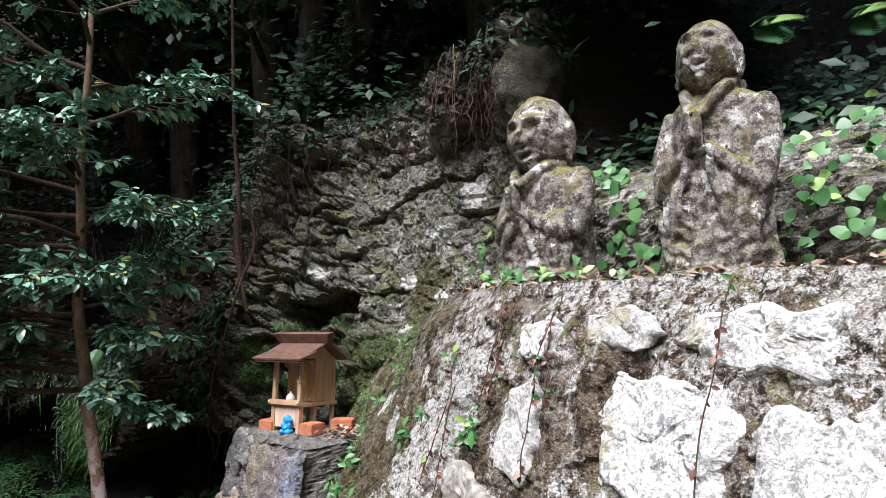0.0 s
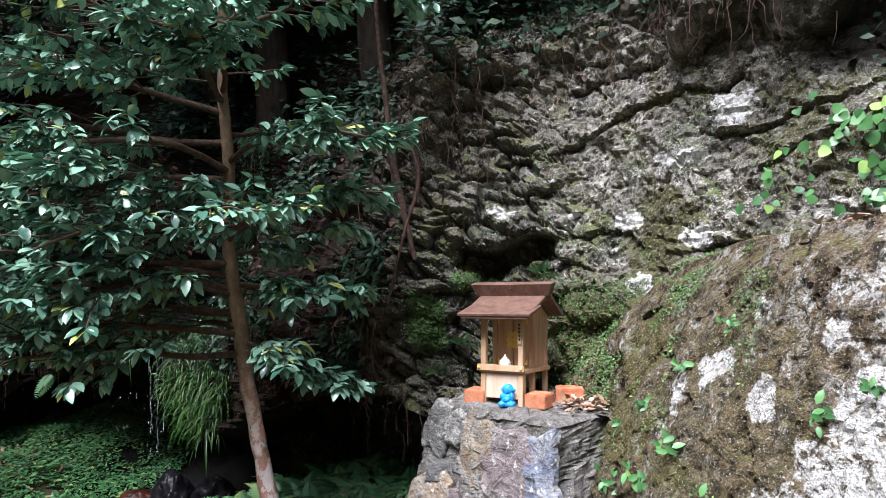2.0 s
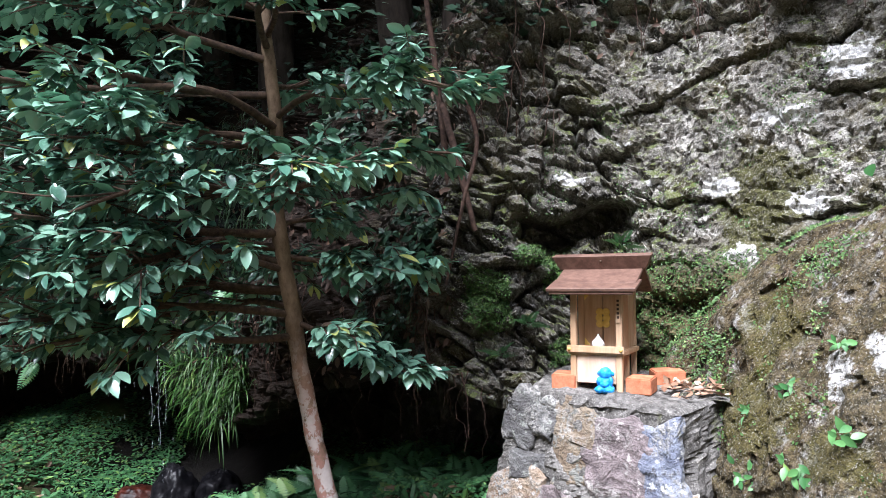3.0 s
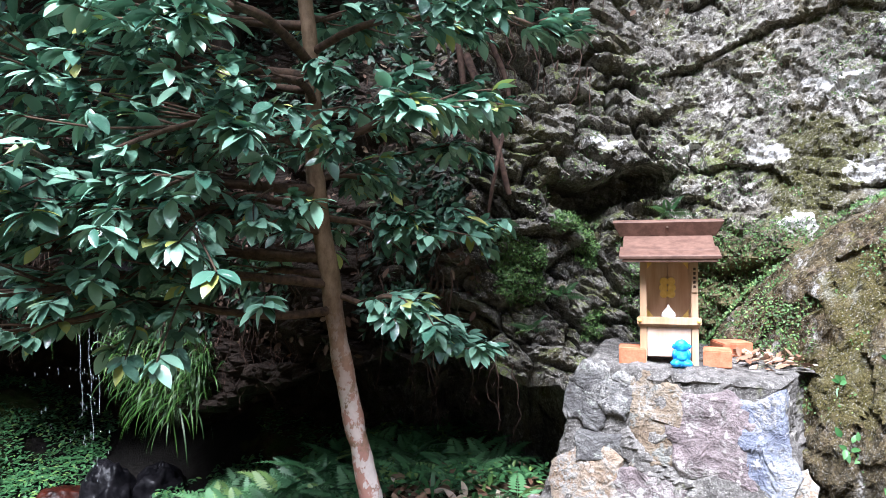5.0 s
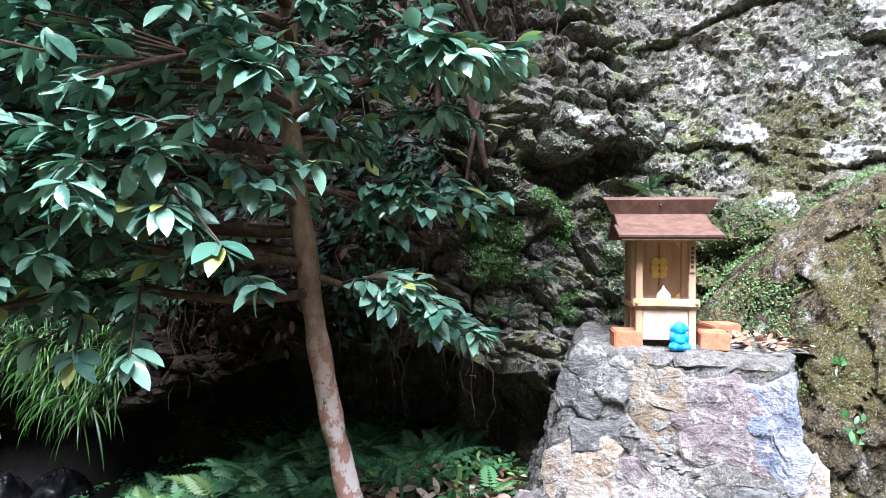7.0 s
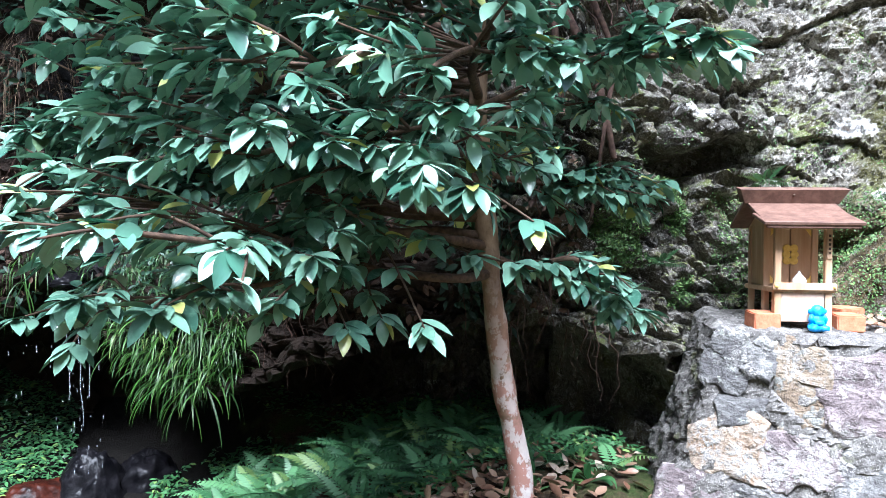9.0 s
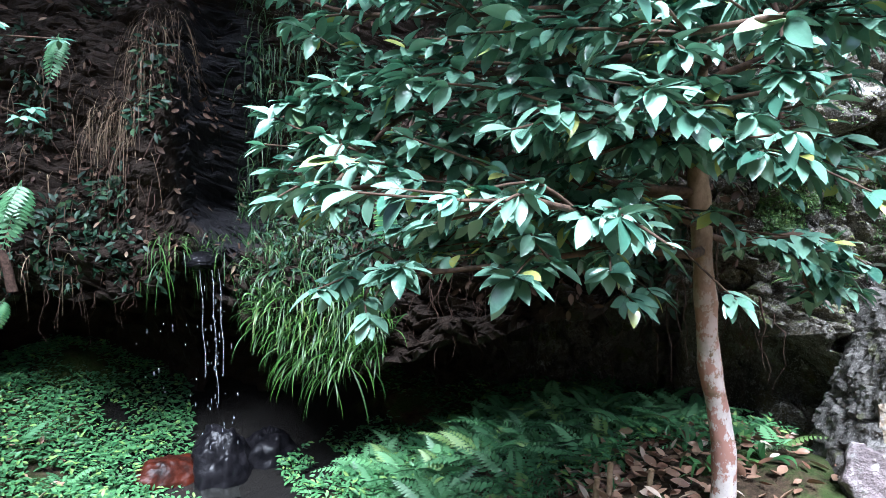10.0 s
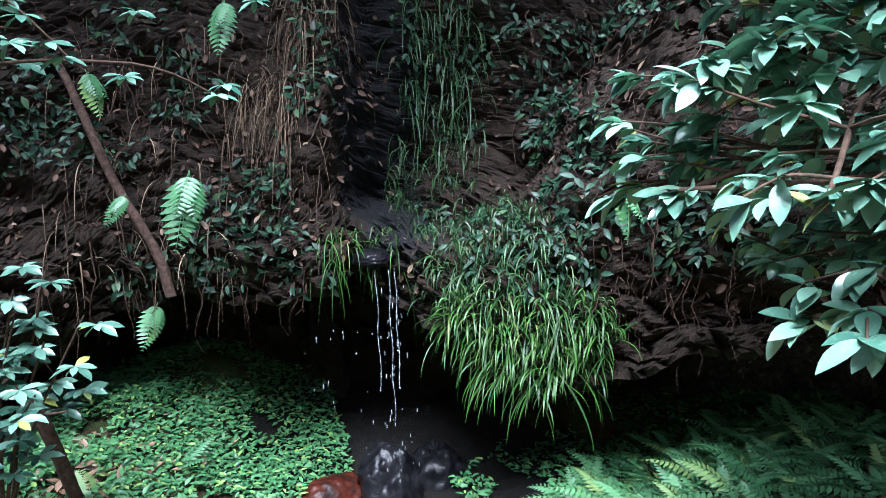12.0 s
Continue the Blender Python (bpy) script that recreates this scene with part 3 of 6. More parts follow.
def make_cliff():
    plan, nor = cliff_frame()
    nu = len(plan)
    lip, deep = np.interp(plan[:, 0], LIP_X, LIP_Z), np.interp(plan[:, 0], LIP_X, LIP_D)
    east = step(plan[:, 0], 0.4, 0.8)
    lip = lip + (1 - east) * 0.05 * vnoise(np.stack([plan[:, 0] * 7, plan[:, 1] * 7, plan[:, 0] * 0], 1), 21)
    nb, ns, na = 34, 26, ROWS_UP
    rows_z, rows_back = [], []
    for j in range(nb):
        rows_z.append(-0.7 + (lip + 0.7 - 0.02) * j / (nb - 1))
        rows_back.append(deep * (1 - 0.06 * (j / nb) ** 2))
    for j in range(1, ns + 1):
        s = j / ns
        rows_z.append(lip - 0.02 + 0.1 * (1 - s) * deep - 0.02 * s)
        rows_back.append(deep * (1 - s) ** 0.9)
    for j in range(1, na + 1):
        rows_z.append(lip - 0.02 + (4.6 - lip) * (j / na))
        rows_back.append(deep * 0)
    z, back = np.stack(rows_z, 1), np.stack(rows_back, 1)
    nv = z.shape[1]
    x, y = np.repeat(plan[:, :1], nv, 1), np.repeat(plan[:, 1:], nv, 1)
    lipg = np.repeat(lip[:, None], nv, 1)
    off = cliff_offset(x, y, np.maximum(z, lipg), lipg, back) - back
    nx, ny = np.repeat(nor[:, :1], nv, 1), np.repeat(nor[:, 1:], nv, 1)
    p = np.stack([x + nx * off, y + ny * off, z], -1).reshape(-1, 3)
    # broken beds: flat angular blocks, dipping a little
    q = p.copy()
    q[:, 2] = q[:, 2] + 0.3 * q[:, 0] + 0.03 * vnoise(p * 4, 3)
    west = step(-p[:, 0], 1.3, 1.8)
    smooth_face = step(p[:, 0] + 0.25 * (p[:, 2] - 2.1), -0.75, -0.3) * (1 - west) * (1 - 0.7 * step(p[:, 2] - 0.55 * np.maximum(p[:, 0], -0.1), 2.6, 2.75))
    h1, j1 = blocks(q * np.array([3.6, 3.6, 7.0]) + 0.1 * np.stack([vnoise(p * 5, s) for s in (1, 2, 3)], 1), 31)
    h2, j2 = blocks(q * np.array([9, 9, 14]), 41)
    h3, j3 = blocks(q * np.array([18, 18, 30]), 51)
    amp = (1 - 0.82 * smooth_face) * (1 - 0.55 * west * step(p[:, 2], 1.0, 1.3))
    d = amp * (0.058 * h1 + 0.03 * h2 + 0.011 * h3 - 0.06 * np.exp(-(j1 / 0.07) ** 2) - 0.022 * np.exp(-(j2 / 0.09) ** 2))
    d = d + 0.045 * fbm(p * 1.7, 4, 61) + 0.008 * fbm(p * 13, 3, 71)
    d = d + west * (0.06 * fbm(p * 5, 3, 81) + 0.09 * fbm(p * 2.2, 2, 83))
    hs, js = blocks(p * 34, 87)
    hm, jm = blocks(p * np.array([9, 9, 12]), 88)
    d = d + smooth_face * (0.006 * hs - 0.005 * np.exp(-(js / 0.1) ** 2) + 0.012 * hm - 0.008 * np.exp(-(jm / 0.05) ** 2))
    p[:, 0] += nx.ravel() * d
    p[:, 1] += ny.ravel() * d
    p[:, 2] += 0.3 * d
    # the hill goes on up behind the crest
    p = p.reshape(nu, nv, 3)
    extra = []
    for j, (b, up) in enumerate(((0.5, 0.25), (1.5, 0.9), (4, 2.5), (9, 6), (20, 12))):
        e = p[:, -1].copy()
        e[:, 0] -= nor[:, 0] * b
        e[:, 1] -= nor[:, 1] * b
        e[:, 2] += up + 0.1 * vnoise(e * 2, 9)
        extra.append(e)
    p = np.concatenate([p, np.stack(extra, 1)], 1)
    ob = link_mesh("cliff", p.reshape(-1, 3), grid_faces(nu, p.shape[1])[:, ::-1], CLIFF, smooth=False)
    tagged(ob, "broken grey rock cliff with lichen, moss and a dark overhang", "cliff", kind="structure")
    return p


CLIFF_POINTS = make_cliff()


# ---- mortared retaining wall with the ledge of the figures ----
WALL_O, WALL_D, WALL_N = np.array((0.123, 2.226)), np.array((-0.53, 0.848)), np.array((-0.848, -0.53))
TOP_S = np.array([-6, -0.2, 0.25, 0.8, 1.15, 1.4, 1.6, 1.8, 1.95])
TOP_Z = np.array([1.8, 1.8, 1.79, 1.745, 1.66, 1.47, 1.3, 1.0, 0.6])
# stand of the face at the height of 1.3 m, and its batter
FACE_S = np.array([-6, -0.7, -0.45, 0, 0.25, 0.5, 0.7, 0.8, 1.0, 1.2, 1.5, 1.7, 1.95])
FACE_OUT = np.array([0.07, 0.07, 0.13, 0.14, 0.12, 0.08, 0.01, -0.02, -0.12, -0.22, -0.33, -0.31, -0.38])
FACE_LEAN = np.array([0.3, 0.3, 0.33, 0.33, 0.42, 0.46, 0.52, 0.6, 0.58, 0.5, 0.3, 0.3, 0.3])


def wall_out(s, z):
    lean = np.interp(s, FACE_S, FACE_LEAN)
    top = np.interp(s, TOP_S, TOP_Z)
    return np.interp(s, FACE_S, FACE_OUT) - lean * (np.maximum(z, 0.9) - 1.3) + 0.12 * np.maximum(0.9 - z, 0) - 0.04 * step(z - top, -0.09, 0.0)


def wall_point(s, z, out=0.0):
    s, z = np.asarray(s, float), np.asarray(z, float)
    o = wall_out(s, z) + out
    return np.stack([WALL_O[0] + WALL_D[0] * s + WALL_N[0] * o, WALL_O[1] + WALL_D[1] * s + WALL_N[1] * o, z], -1)


def make_wall():
    s = np.concatenate([np.arange(-6, -1.5, 0.06), np.arange(-1.5, 1.95, 0.0105)])
    face, shelf = 150, 40
    top = np.interp(s, TOP_S, TOP_Z)
    grid = []
    for j in range(face):
        z = -0.2 + (top + 0.2) * j / (face - 1)
        grid.append(wall_point(s, z))
    for j in range(1, shelf):
        b = -1.1 * (j / (shelf - 1)) ** 1.3
        e = wall_point(s, top, b)
        e[:, 2] += 0.02 - 0.05 * b * step(s, 0.1, 0.4) - 0.35 * b * step(s, 1.0, 1.35)
        grid.append(e)
    p = np.stack(grid, 1)
    flat = p.reshape(-1, 3)
    n = np.zeros_like(flat)
    is_top = np.tile(np.r_[np.zeros(face - 2), [0.5, 0.7], np.ones(shelf - 1)], len(s))
    n[:, 0], n[:, 1], n[:, 2] = WALL_N[0] * (1 - is_top), WALL_N[1] * (1 - is_top), is_top
    h, j = blocks(flat * 7, 91)
    h2, j2 = blocks(flat * 22, 92)
    far = np.repeat(step(s, 0.9, 1.3), p.shape[1])
    d = far * (0.05 * fbm(flat * 3.3, 3, 97) + 0.02 * h) + 0.018 * fbm(flat * 4, 4, 95) + 0.009 * h - 0.006 * np.exp(-(j / 0.06) ** 2) + 0.006 * h2 + 0.009 * fbm(flat * 17, 3, 98)
    d = d * np.where(is_top > 0.4, 0.6, 1)
    flat = flat + n * d[:, None]
    ob = link_mesh("retaining_wall", flat, grid_faces(len(s), p.shape[1])[:, ::-1], MORTAR, smooth=False)
    tagged(ob, "old mortared stone retaining wall with a mossy ledge", "wall", kind="structure")
    return ob


WALL = make_wall()


# ---- rock pedestal under the shrine ----
TABLE_TURN = -31


def table_front(x, t):
    """Local y of the front at x and the share t of the height: it slants towards a corner near the wall, then turns back."""
    y = -(0.11 + 0.3 * np.asarray(x) + 0.28 * (1 - t))
    return np.where(x > 0.29, y + (np.asarray(x) - 0.29) * 2.4, y)


def make_table():
    ob = thing("rock_pedestal", (-0.85, 3.59, 0), "mortared pedestal of grey, tan and bluish stones carrying the shrine", "pedestal", turn=TABLE_TURN)
    # outline in plan, front towards -y
    n, m = 240, 110
    ang = np.linspace(0, 2 * np.pi, 6001)
    ring = np.stack([np.sign(np.cos(ang)) * np.abs(np.cos(ang)) ** 0.22, np.sign(np.sin(ang)) * np.abs(np.sin(ang)) ** 0.22], 1)
    arc = np.r_[0, np.cumsum(np.linalg.norm(np.diff(ring, axis=0), axis=1))]
    even = np.linspace(0, arc[-1], n, endpoint=False)
    px, py = np.interp(even, arc, ring[:, 0]), np.interp(even, arc, ring[:, 1])
    rows = []
    for j in range(m):
        t = j / (m - 1)
        z = 0.05 + 1.035 * t
        left = 0.31 + 0.34 * (1 - t) ** 1.05
        right = 0.465 + 0.05 * (1 - t)
        x = np.where(px < 0, px * left, px * right)
        y = np.where(py < 0, -py * table_front(x, t), py * 0.5)
        rows.append(np.stack([x, y, np.full(n, z)], 1))
    for t in (0.96, 0.85, 0.65, 0.4, 0.15, 0.01):
        e = rows[m - 1].copy()
        e[:, 0] *= t
        e[:, 1] = 0.2 + (e[:, 1] - 0.2) * t
        e[:, 2] += 0.015
        rows.append(e)
    p = np.stack(rows, 1).reshape(-1, 3)
    h1, j1 = blocks(p * 4.5, 131)
    h2, j2 = blocks(p * 13, 132)
    h3, j3 = blocks(p * 30, 134)
    d = 0.016 * h1 - 0.012 * np.exp(-(j1 / 0.05) ** 2) + 0.011 * h2 + 0.005 * h3 + 0.01 * fbm(p * 5, 3, 133)
    dirn = p - np.array([0.05, 0.1, 0.6])
    dirn[:, 2] *= 0.2
    flat = p[:, 2] > 1.078
    dirn[flat] = (0, 0, 0.5)
    dirn /= np.linalg.norm(dirn, axis=1)[:, None] + 1e-9
    p = p + dirn * d[:, None] * np.where(flat, 0.5, 1)[:, None]
    body = link_mesh("body", p, grid_faces(n, m + 6, True), TABLE_ROCK, ob, smooth=False)
    return ob


def make_table_rock():
    n = Nodes("pedestal_rock", 0.85, 0.25)
    fine, grit = n.noise(24, 6, 0.7), n.noise(120, 3)
    c = n.mix(n.ramp(fine, 0.3, 0.7), (0.06, 0.055, 0.05), (0.22, 0.205, 0.19))
    c = n.mix(n.ramp(n.noise(6, 5, 0.7, offset=(2, 3, 1)), 0.55, 0.65, 0, 0.8), c, (0.32, 0.3, 0.27))
    c = n.mix(n.ramp(n.noise(8, 5, 0.7, offset=(6, 3, 1)), 0.6, 0.68, 0, 0.9), c, (0.04, 0.035, 0.03))
    c = n.mix(n.ramp(n.noise(5, 5, 0.7, offset=(1, 3, 8)), 0.58, 0.68, 0, 0.6), c, (0.2, 0.21, 0.09))
    c = n.mix(n.ramp(n.noise(170, 3, 0.7, offset=(1, 4, 2)), 0.52, 0.6, 0, 0.55), c, (0.035, 0.03, 0.027))
    c = n.mix(n.ramp(n.noise(150, 3, 0.7, offset=(7, 4, 2)), 0.58, 0.64, 0, 0.5), c, (0.55, 0.53, 0.48))
    return n.done(c, n.math("ADD", fine, n.math("MULTIPLY", grit, 0.4)), 0.9, 0.01)


TABLE_ROCK = make_table_rock()
TABLE = make_table()


# ---- stone figures ----
def blob(at, size, turn=(0, 0, 0), n=40, m=26):
    """A rounded lump: centre, half sizes and turn in degrees."""
    ph, la = np.meshgrid(np.linspace(0, 2 * np.pi, n, endpoint=False), np.linspace(-np.pi / 2, np.pi / 2, m), indexing="ij")
    v = np.stack([np.cos(ph) * np.cos(la), np.sin(ph) * np.cos(la), np.sin(la)], -1).reshape(-1, 3) * np.array(size)
    return v @ np.array(Euler([radians(a) for a in turn]).to_matrix()).T + np.array(at), grid_faces(n, m, True)


def closed_tube(points, radii, sides=18):
    """A limb with rounded ends."""
    pts, rad = np.asarray(points, float), np.asarray(radii, float)
    v, f = tube(np.concatenate([pts[:1], pts, pts[-1:]]) + np.array([[0, 0, 1e-4 * k] for k in range(len(pts) + 2)]), np.r_[0.001, rad, 0.001], sides)
    return v, f


def statue_head(hx, hz):
    """A bald head with brow, sunken eyes, nose, open mouth, chin and long ears; its face towards +x."""
    n, m = 190, 150
    ph, la = np.meshgrid(np.linspace(0, 2 * np.pi, n, endpoint=False), np.linspace(-np.pi / 2, np.pi / 2, m), indexing="ij")
    sP = np.abs((ph + np.pi) % (2 * np.pi) - np.pi)
    g = lambda a, l, wa, wl, k=2: np.exp(-np.abs((sP - a) / wa) ** k - np.abs((la - l) / wl) ** k)
    rr = 1 - 0.1 * step(-la, 0.5, 1.2) * step(sP, 0.6, 1.2)
    rr = rr + 0.09 * g(0.3, 0.3, 0.42, 0.09) - 0.17 * g(0.36, 0.1, 0.2, 0.09)        # brow, eye sockets
    rr = rr + 0.07 * g(0.36, 0.1, 0.12, 0.045)                                        # eyelids
    rr = rr + 0.2 * g(0, -0.13, 0.13, 0.2) + 0.08 * g(0.13, -0.26, 0.09, 0.07)        # nose and its wings
    rr = rr + 0.07 * g(0.5, -0.22, 0.2, 0.16) - 0.06 * g(0.34, -0.42, 0.07, 0.14)     # cheeks and their folds
    rr = rr + 0.1 * g(0, -0.45, 0.26, 0.06) + 0.1 * g(0, -0.68, 0.24, 0.06) - 0.2 * g(0, -0.56, 0.22, 0.055, 4)
    rr = rr + 0.12 * g(0, -0.88, 0.28, 0.1)                                           # chin
    v = np.stack([rr * np.cos(ph) * np.cos(la) * hx * 1.02, rr * np.sin(ph) * np.cos(la) * hx * 0.9, rr * np.sin(la) * hz], -1).reshape(-1, 3)
    pieces = [(v, grid_faces(n, m, True))]
    for s in (-1, 1):
        pieces.append(blob((-0.1 * hx, s * 0.9 * hx, -0.1 * hz), (0.22 * hx, 0.1 * hx, 0.42 * hz), (0, 8, 0)))
        pieces.append(blob((-0.06 * hx, s * 0.88 * hx, -0.52 * hz), (0.13 * hx, 0.1 * hx, 0.22 * hz)))
    return pieces


def make_statue(name, at, turn, shoulder, wide, head_size, seed, label, tip=(0, 0), folds=6, raised=0.0):
    """A standing robed figure with its palms together, worn by weather: one mesh."""
    r = np.random.default_rng(seed)
    H, W = shoulder, wide / 2
    hx, hz = head_size
    n, m = 90, 80
    T, Z = np.meshgrid(np.linspace(0, 2 * np.pi, n, endpoint=False), np.linspace(0, 1, m), indexing="ij")
    prof = np.interp(Z, [0, 0.05, 0.1, 0.35, 0.6, 0.78, 0.88, 0.95, 1.0], [1.1, 1.08, 1.0, 0.93, 0.86, 0.86, 0.82, 0.6, 0.3])
    radius = lambda t, z: W * np.interp(z, [0, 0.1, 0.35, 0.6, 0.78, 0.88, 1.0], [1.1, 1.0, 0.93, 0.86, 0.86, 0.82, 0.3]) * np.array([0.8 * math.cos(t), math.sin(t)])
    body = np.stack([0.8 * W * prof * np.cos(T), W * prof * np.sin(T), Z * H], -1).reshape(-1, 3)
    pieces = [(body, grid_faces(n, m, True)), blob((0, 0, 0.0), (W * 1.1, W * 1.22, 0.05)), blob((-0.01, 0, H * 0.86), (W * 0.62, W * 0.95, H * 0.13))]
    # hands pressed together before the chest, forearms, upper arms, hanging sleeves
    px, pz = W * 0.88, H * (0.6 + raised)
    for s in (-1, 1):
        pieces.append(blob((px + 0.012, s * 0.015, pz + 0.045), (0.024, 0.014, 0.062), (0, 18, 0)))
        elbow, wrist = np.array((W * 0.3, s * W * 0.92, H * 0.44)), np.array((px - 0.02, s * 0.03, pz))
        pieces.append(closed_tube(curve([(0, s * W * 0.82, H * 0.88), (W * 0.12, s * W * 0.98, H * 0.72), elbow], 10), np.linspace(0.3 * W, 0.25 * W, 10)))
        pieces.append(closed_tube(curve([elbow, (elbow + wrist) / 2 + np.array((0.02, s * 0.02, -0.01)), wrist], 10), np.linspace(0.22 * W, 0.11 * W, 10)))
        for k in range(4):
            q = k / 3
            top = elbow * (1 - q) + wrist * q * 0.96 + np.array((0, 0, -0.02))
            foot = np.array((*radius(s * (1.15 - 0.62 * q), 0.3), H * (0.1 + 0.1 * q + 0.04 * r.random())))
            pieces.append(closed_tube(curve([top, (top * 0.6 + foot * 0.4) + np.array((0.022, s * 0.01, 0)), foot], 14), np.linspace(0.021, 0.011, 14) * (W / 0.18), 12))
    # folds that sweep from the sides down across the front, and round the back
    for k in range(folds):
        z0 = 0.6 - 0.5 * k / folds
        for s in (-1, 1):
            a = np.linspace(0.12, 1.55, 9)
            line = [(*(radius(s * q, z0) * 1.0), H * (z0 - 0.16 + 0.17 * (q / 1.55) ** 0.7 + 0.01 * r.normal())) for q in a]
            pieces.append(closed_tube(curve(line, 22), np.interp(np.linspace(0, 1, 22), [0, 0.3, 0.7, 1], [0.008, 0.021, 0.021, 0.008]) * (W / 0.18), 10))
    for k in range(7):
        t = 1.7 + k * 0.48
        pieces.append(closed_tube([(*(radius(t, z)), H * z) for z in np.linspace(0.06, 0.75, 10)], np.full(10, 0.014), 8))
    # collar and neck
    for s in (-1, 1):
        pieces.append(closed_tube(curve([(-0.2 * W, s * 0.42 * W, H * 1.0), (0.5 * W, s * 0.4 * W, H * 0.95), (0.82 * W, s * 0.06 * W, H * 0.8)], 14), np.full(14, 0.02), 10))
    pieces.append(closed_tube([(0, 0, H * 0.86), (0.01, 0, H * 0.95), (0.02, 0, H + hz * 0.1)], (hx * 0.66, hx * 0.58, hx * 0.55)))
    nod = np.array(Matrix.Rotation(radians(tip[1]), 3, "Z") @ Matrix.Rotation(radians(tip[0]), 3, "Y"))
    pieces += [(v @ nod.T + np.array([0.04, 0, H + hz * 0.72]), f) for v, f in statue_head(hx, hz)]
    v, f = joined(pieces)
    h, j = blocks(v * 17 + seed, seed)
    h2, j2 = blocks(v * 48 + seed, seed + 1)
    wear = 0.004 * h + 0.002 * h2
    v = v + np.stack([0.005 * fbm(v * 14, 3, seed + k) for k in range(3)], 1) + (v * np.array([1, 1, 0])) / (np.linalg.norm(v[:, :2], axis=1)[:, None] + 0.02) * wear[:, None]
    ob = link_mesh(name, v, f, STATUE)
    skin = ob.modifiers.new("skin", "REMESH")
    skin.mode, skin.voxel_size, skin.use_smooth_shade = "VOXEL", 0.0055, True
    ob.matrix_world = pose(*at, 0, -3, turn)
    return tagged(ob, label, "statue", "stone figures on the ledge")


make_statue("stone_statue", (0.4, 2.53, 1.78), 214, 0.5, 0.38, (0.138, 0.155), 3, "small weathered stone praying figure with lichen on a mossy ledge", (4, 12), 5)
make_statue("stone_statue", (0.86, 2.05, 1.8), 222, 0.63, 0.32, (0.106, 0.118), 8, "taller weathered stone figure in robes, pale with lichen, on the ledge", (-12, 6), 7, 0.05)

# ---- wooden shrine ----
def make_wood():
    n = Nodes("new_cypress_wood", 0.6, 0.3).local()
    g = n.noise(30, 5, 0.6, stretch=(1, 1, 0.12))
    c = n.mix(n.ramp(g, 0.3, 0.7), (0.44, 0.27, 0.15), (0.6, 0.42, 0.28))
    return n.done(c, g, 0.2, 0.003)


WOOD = make_wood()
PALE_WOOD = make_plain("pale_planed_wood", (0.62, 0.42, 0.3), (0.74, 0.55, 0.42), 0.6, 25, 0.15, (1, 1, 0.15))
ROOF = make_plain("brown_roof_board", (0.11, 0.06, 0.045), (0.2, 0.115, 0.085), 0.55, 30, 0.2)
BRICK = make_plain("orange_brick", (0.42, 0.13, 0.06), (0.58, 0.24, 0.13), 0.85, 30, 0.4)
GOLD = make_plain("gilt_mount", (0.75, 0.5, 0.1), (0.9, 0.66, 0.2), 0.35, 60, 0.1)
WHITE = make_plain("white_porcelain", (0.8, 0.8, 0.78), (0.85, 0.85, 0.83), 0.25, 30, 0.05)
BLUE = make_plain("blue_plastic", (0.02, 0.22, 0.62), (0.05, 0.36, 0.8), 0.4, 40, 0.2)


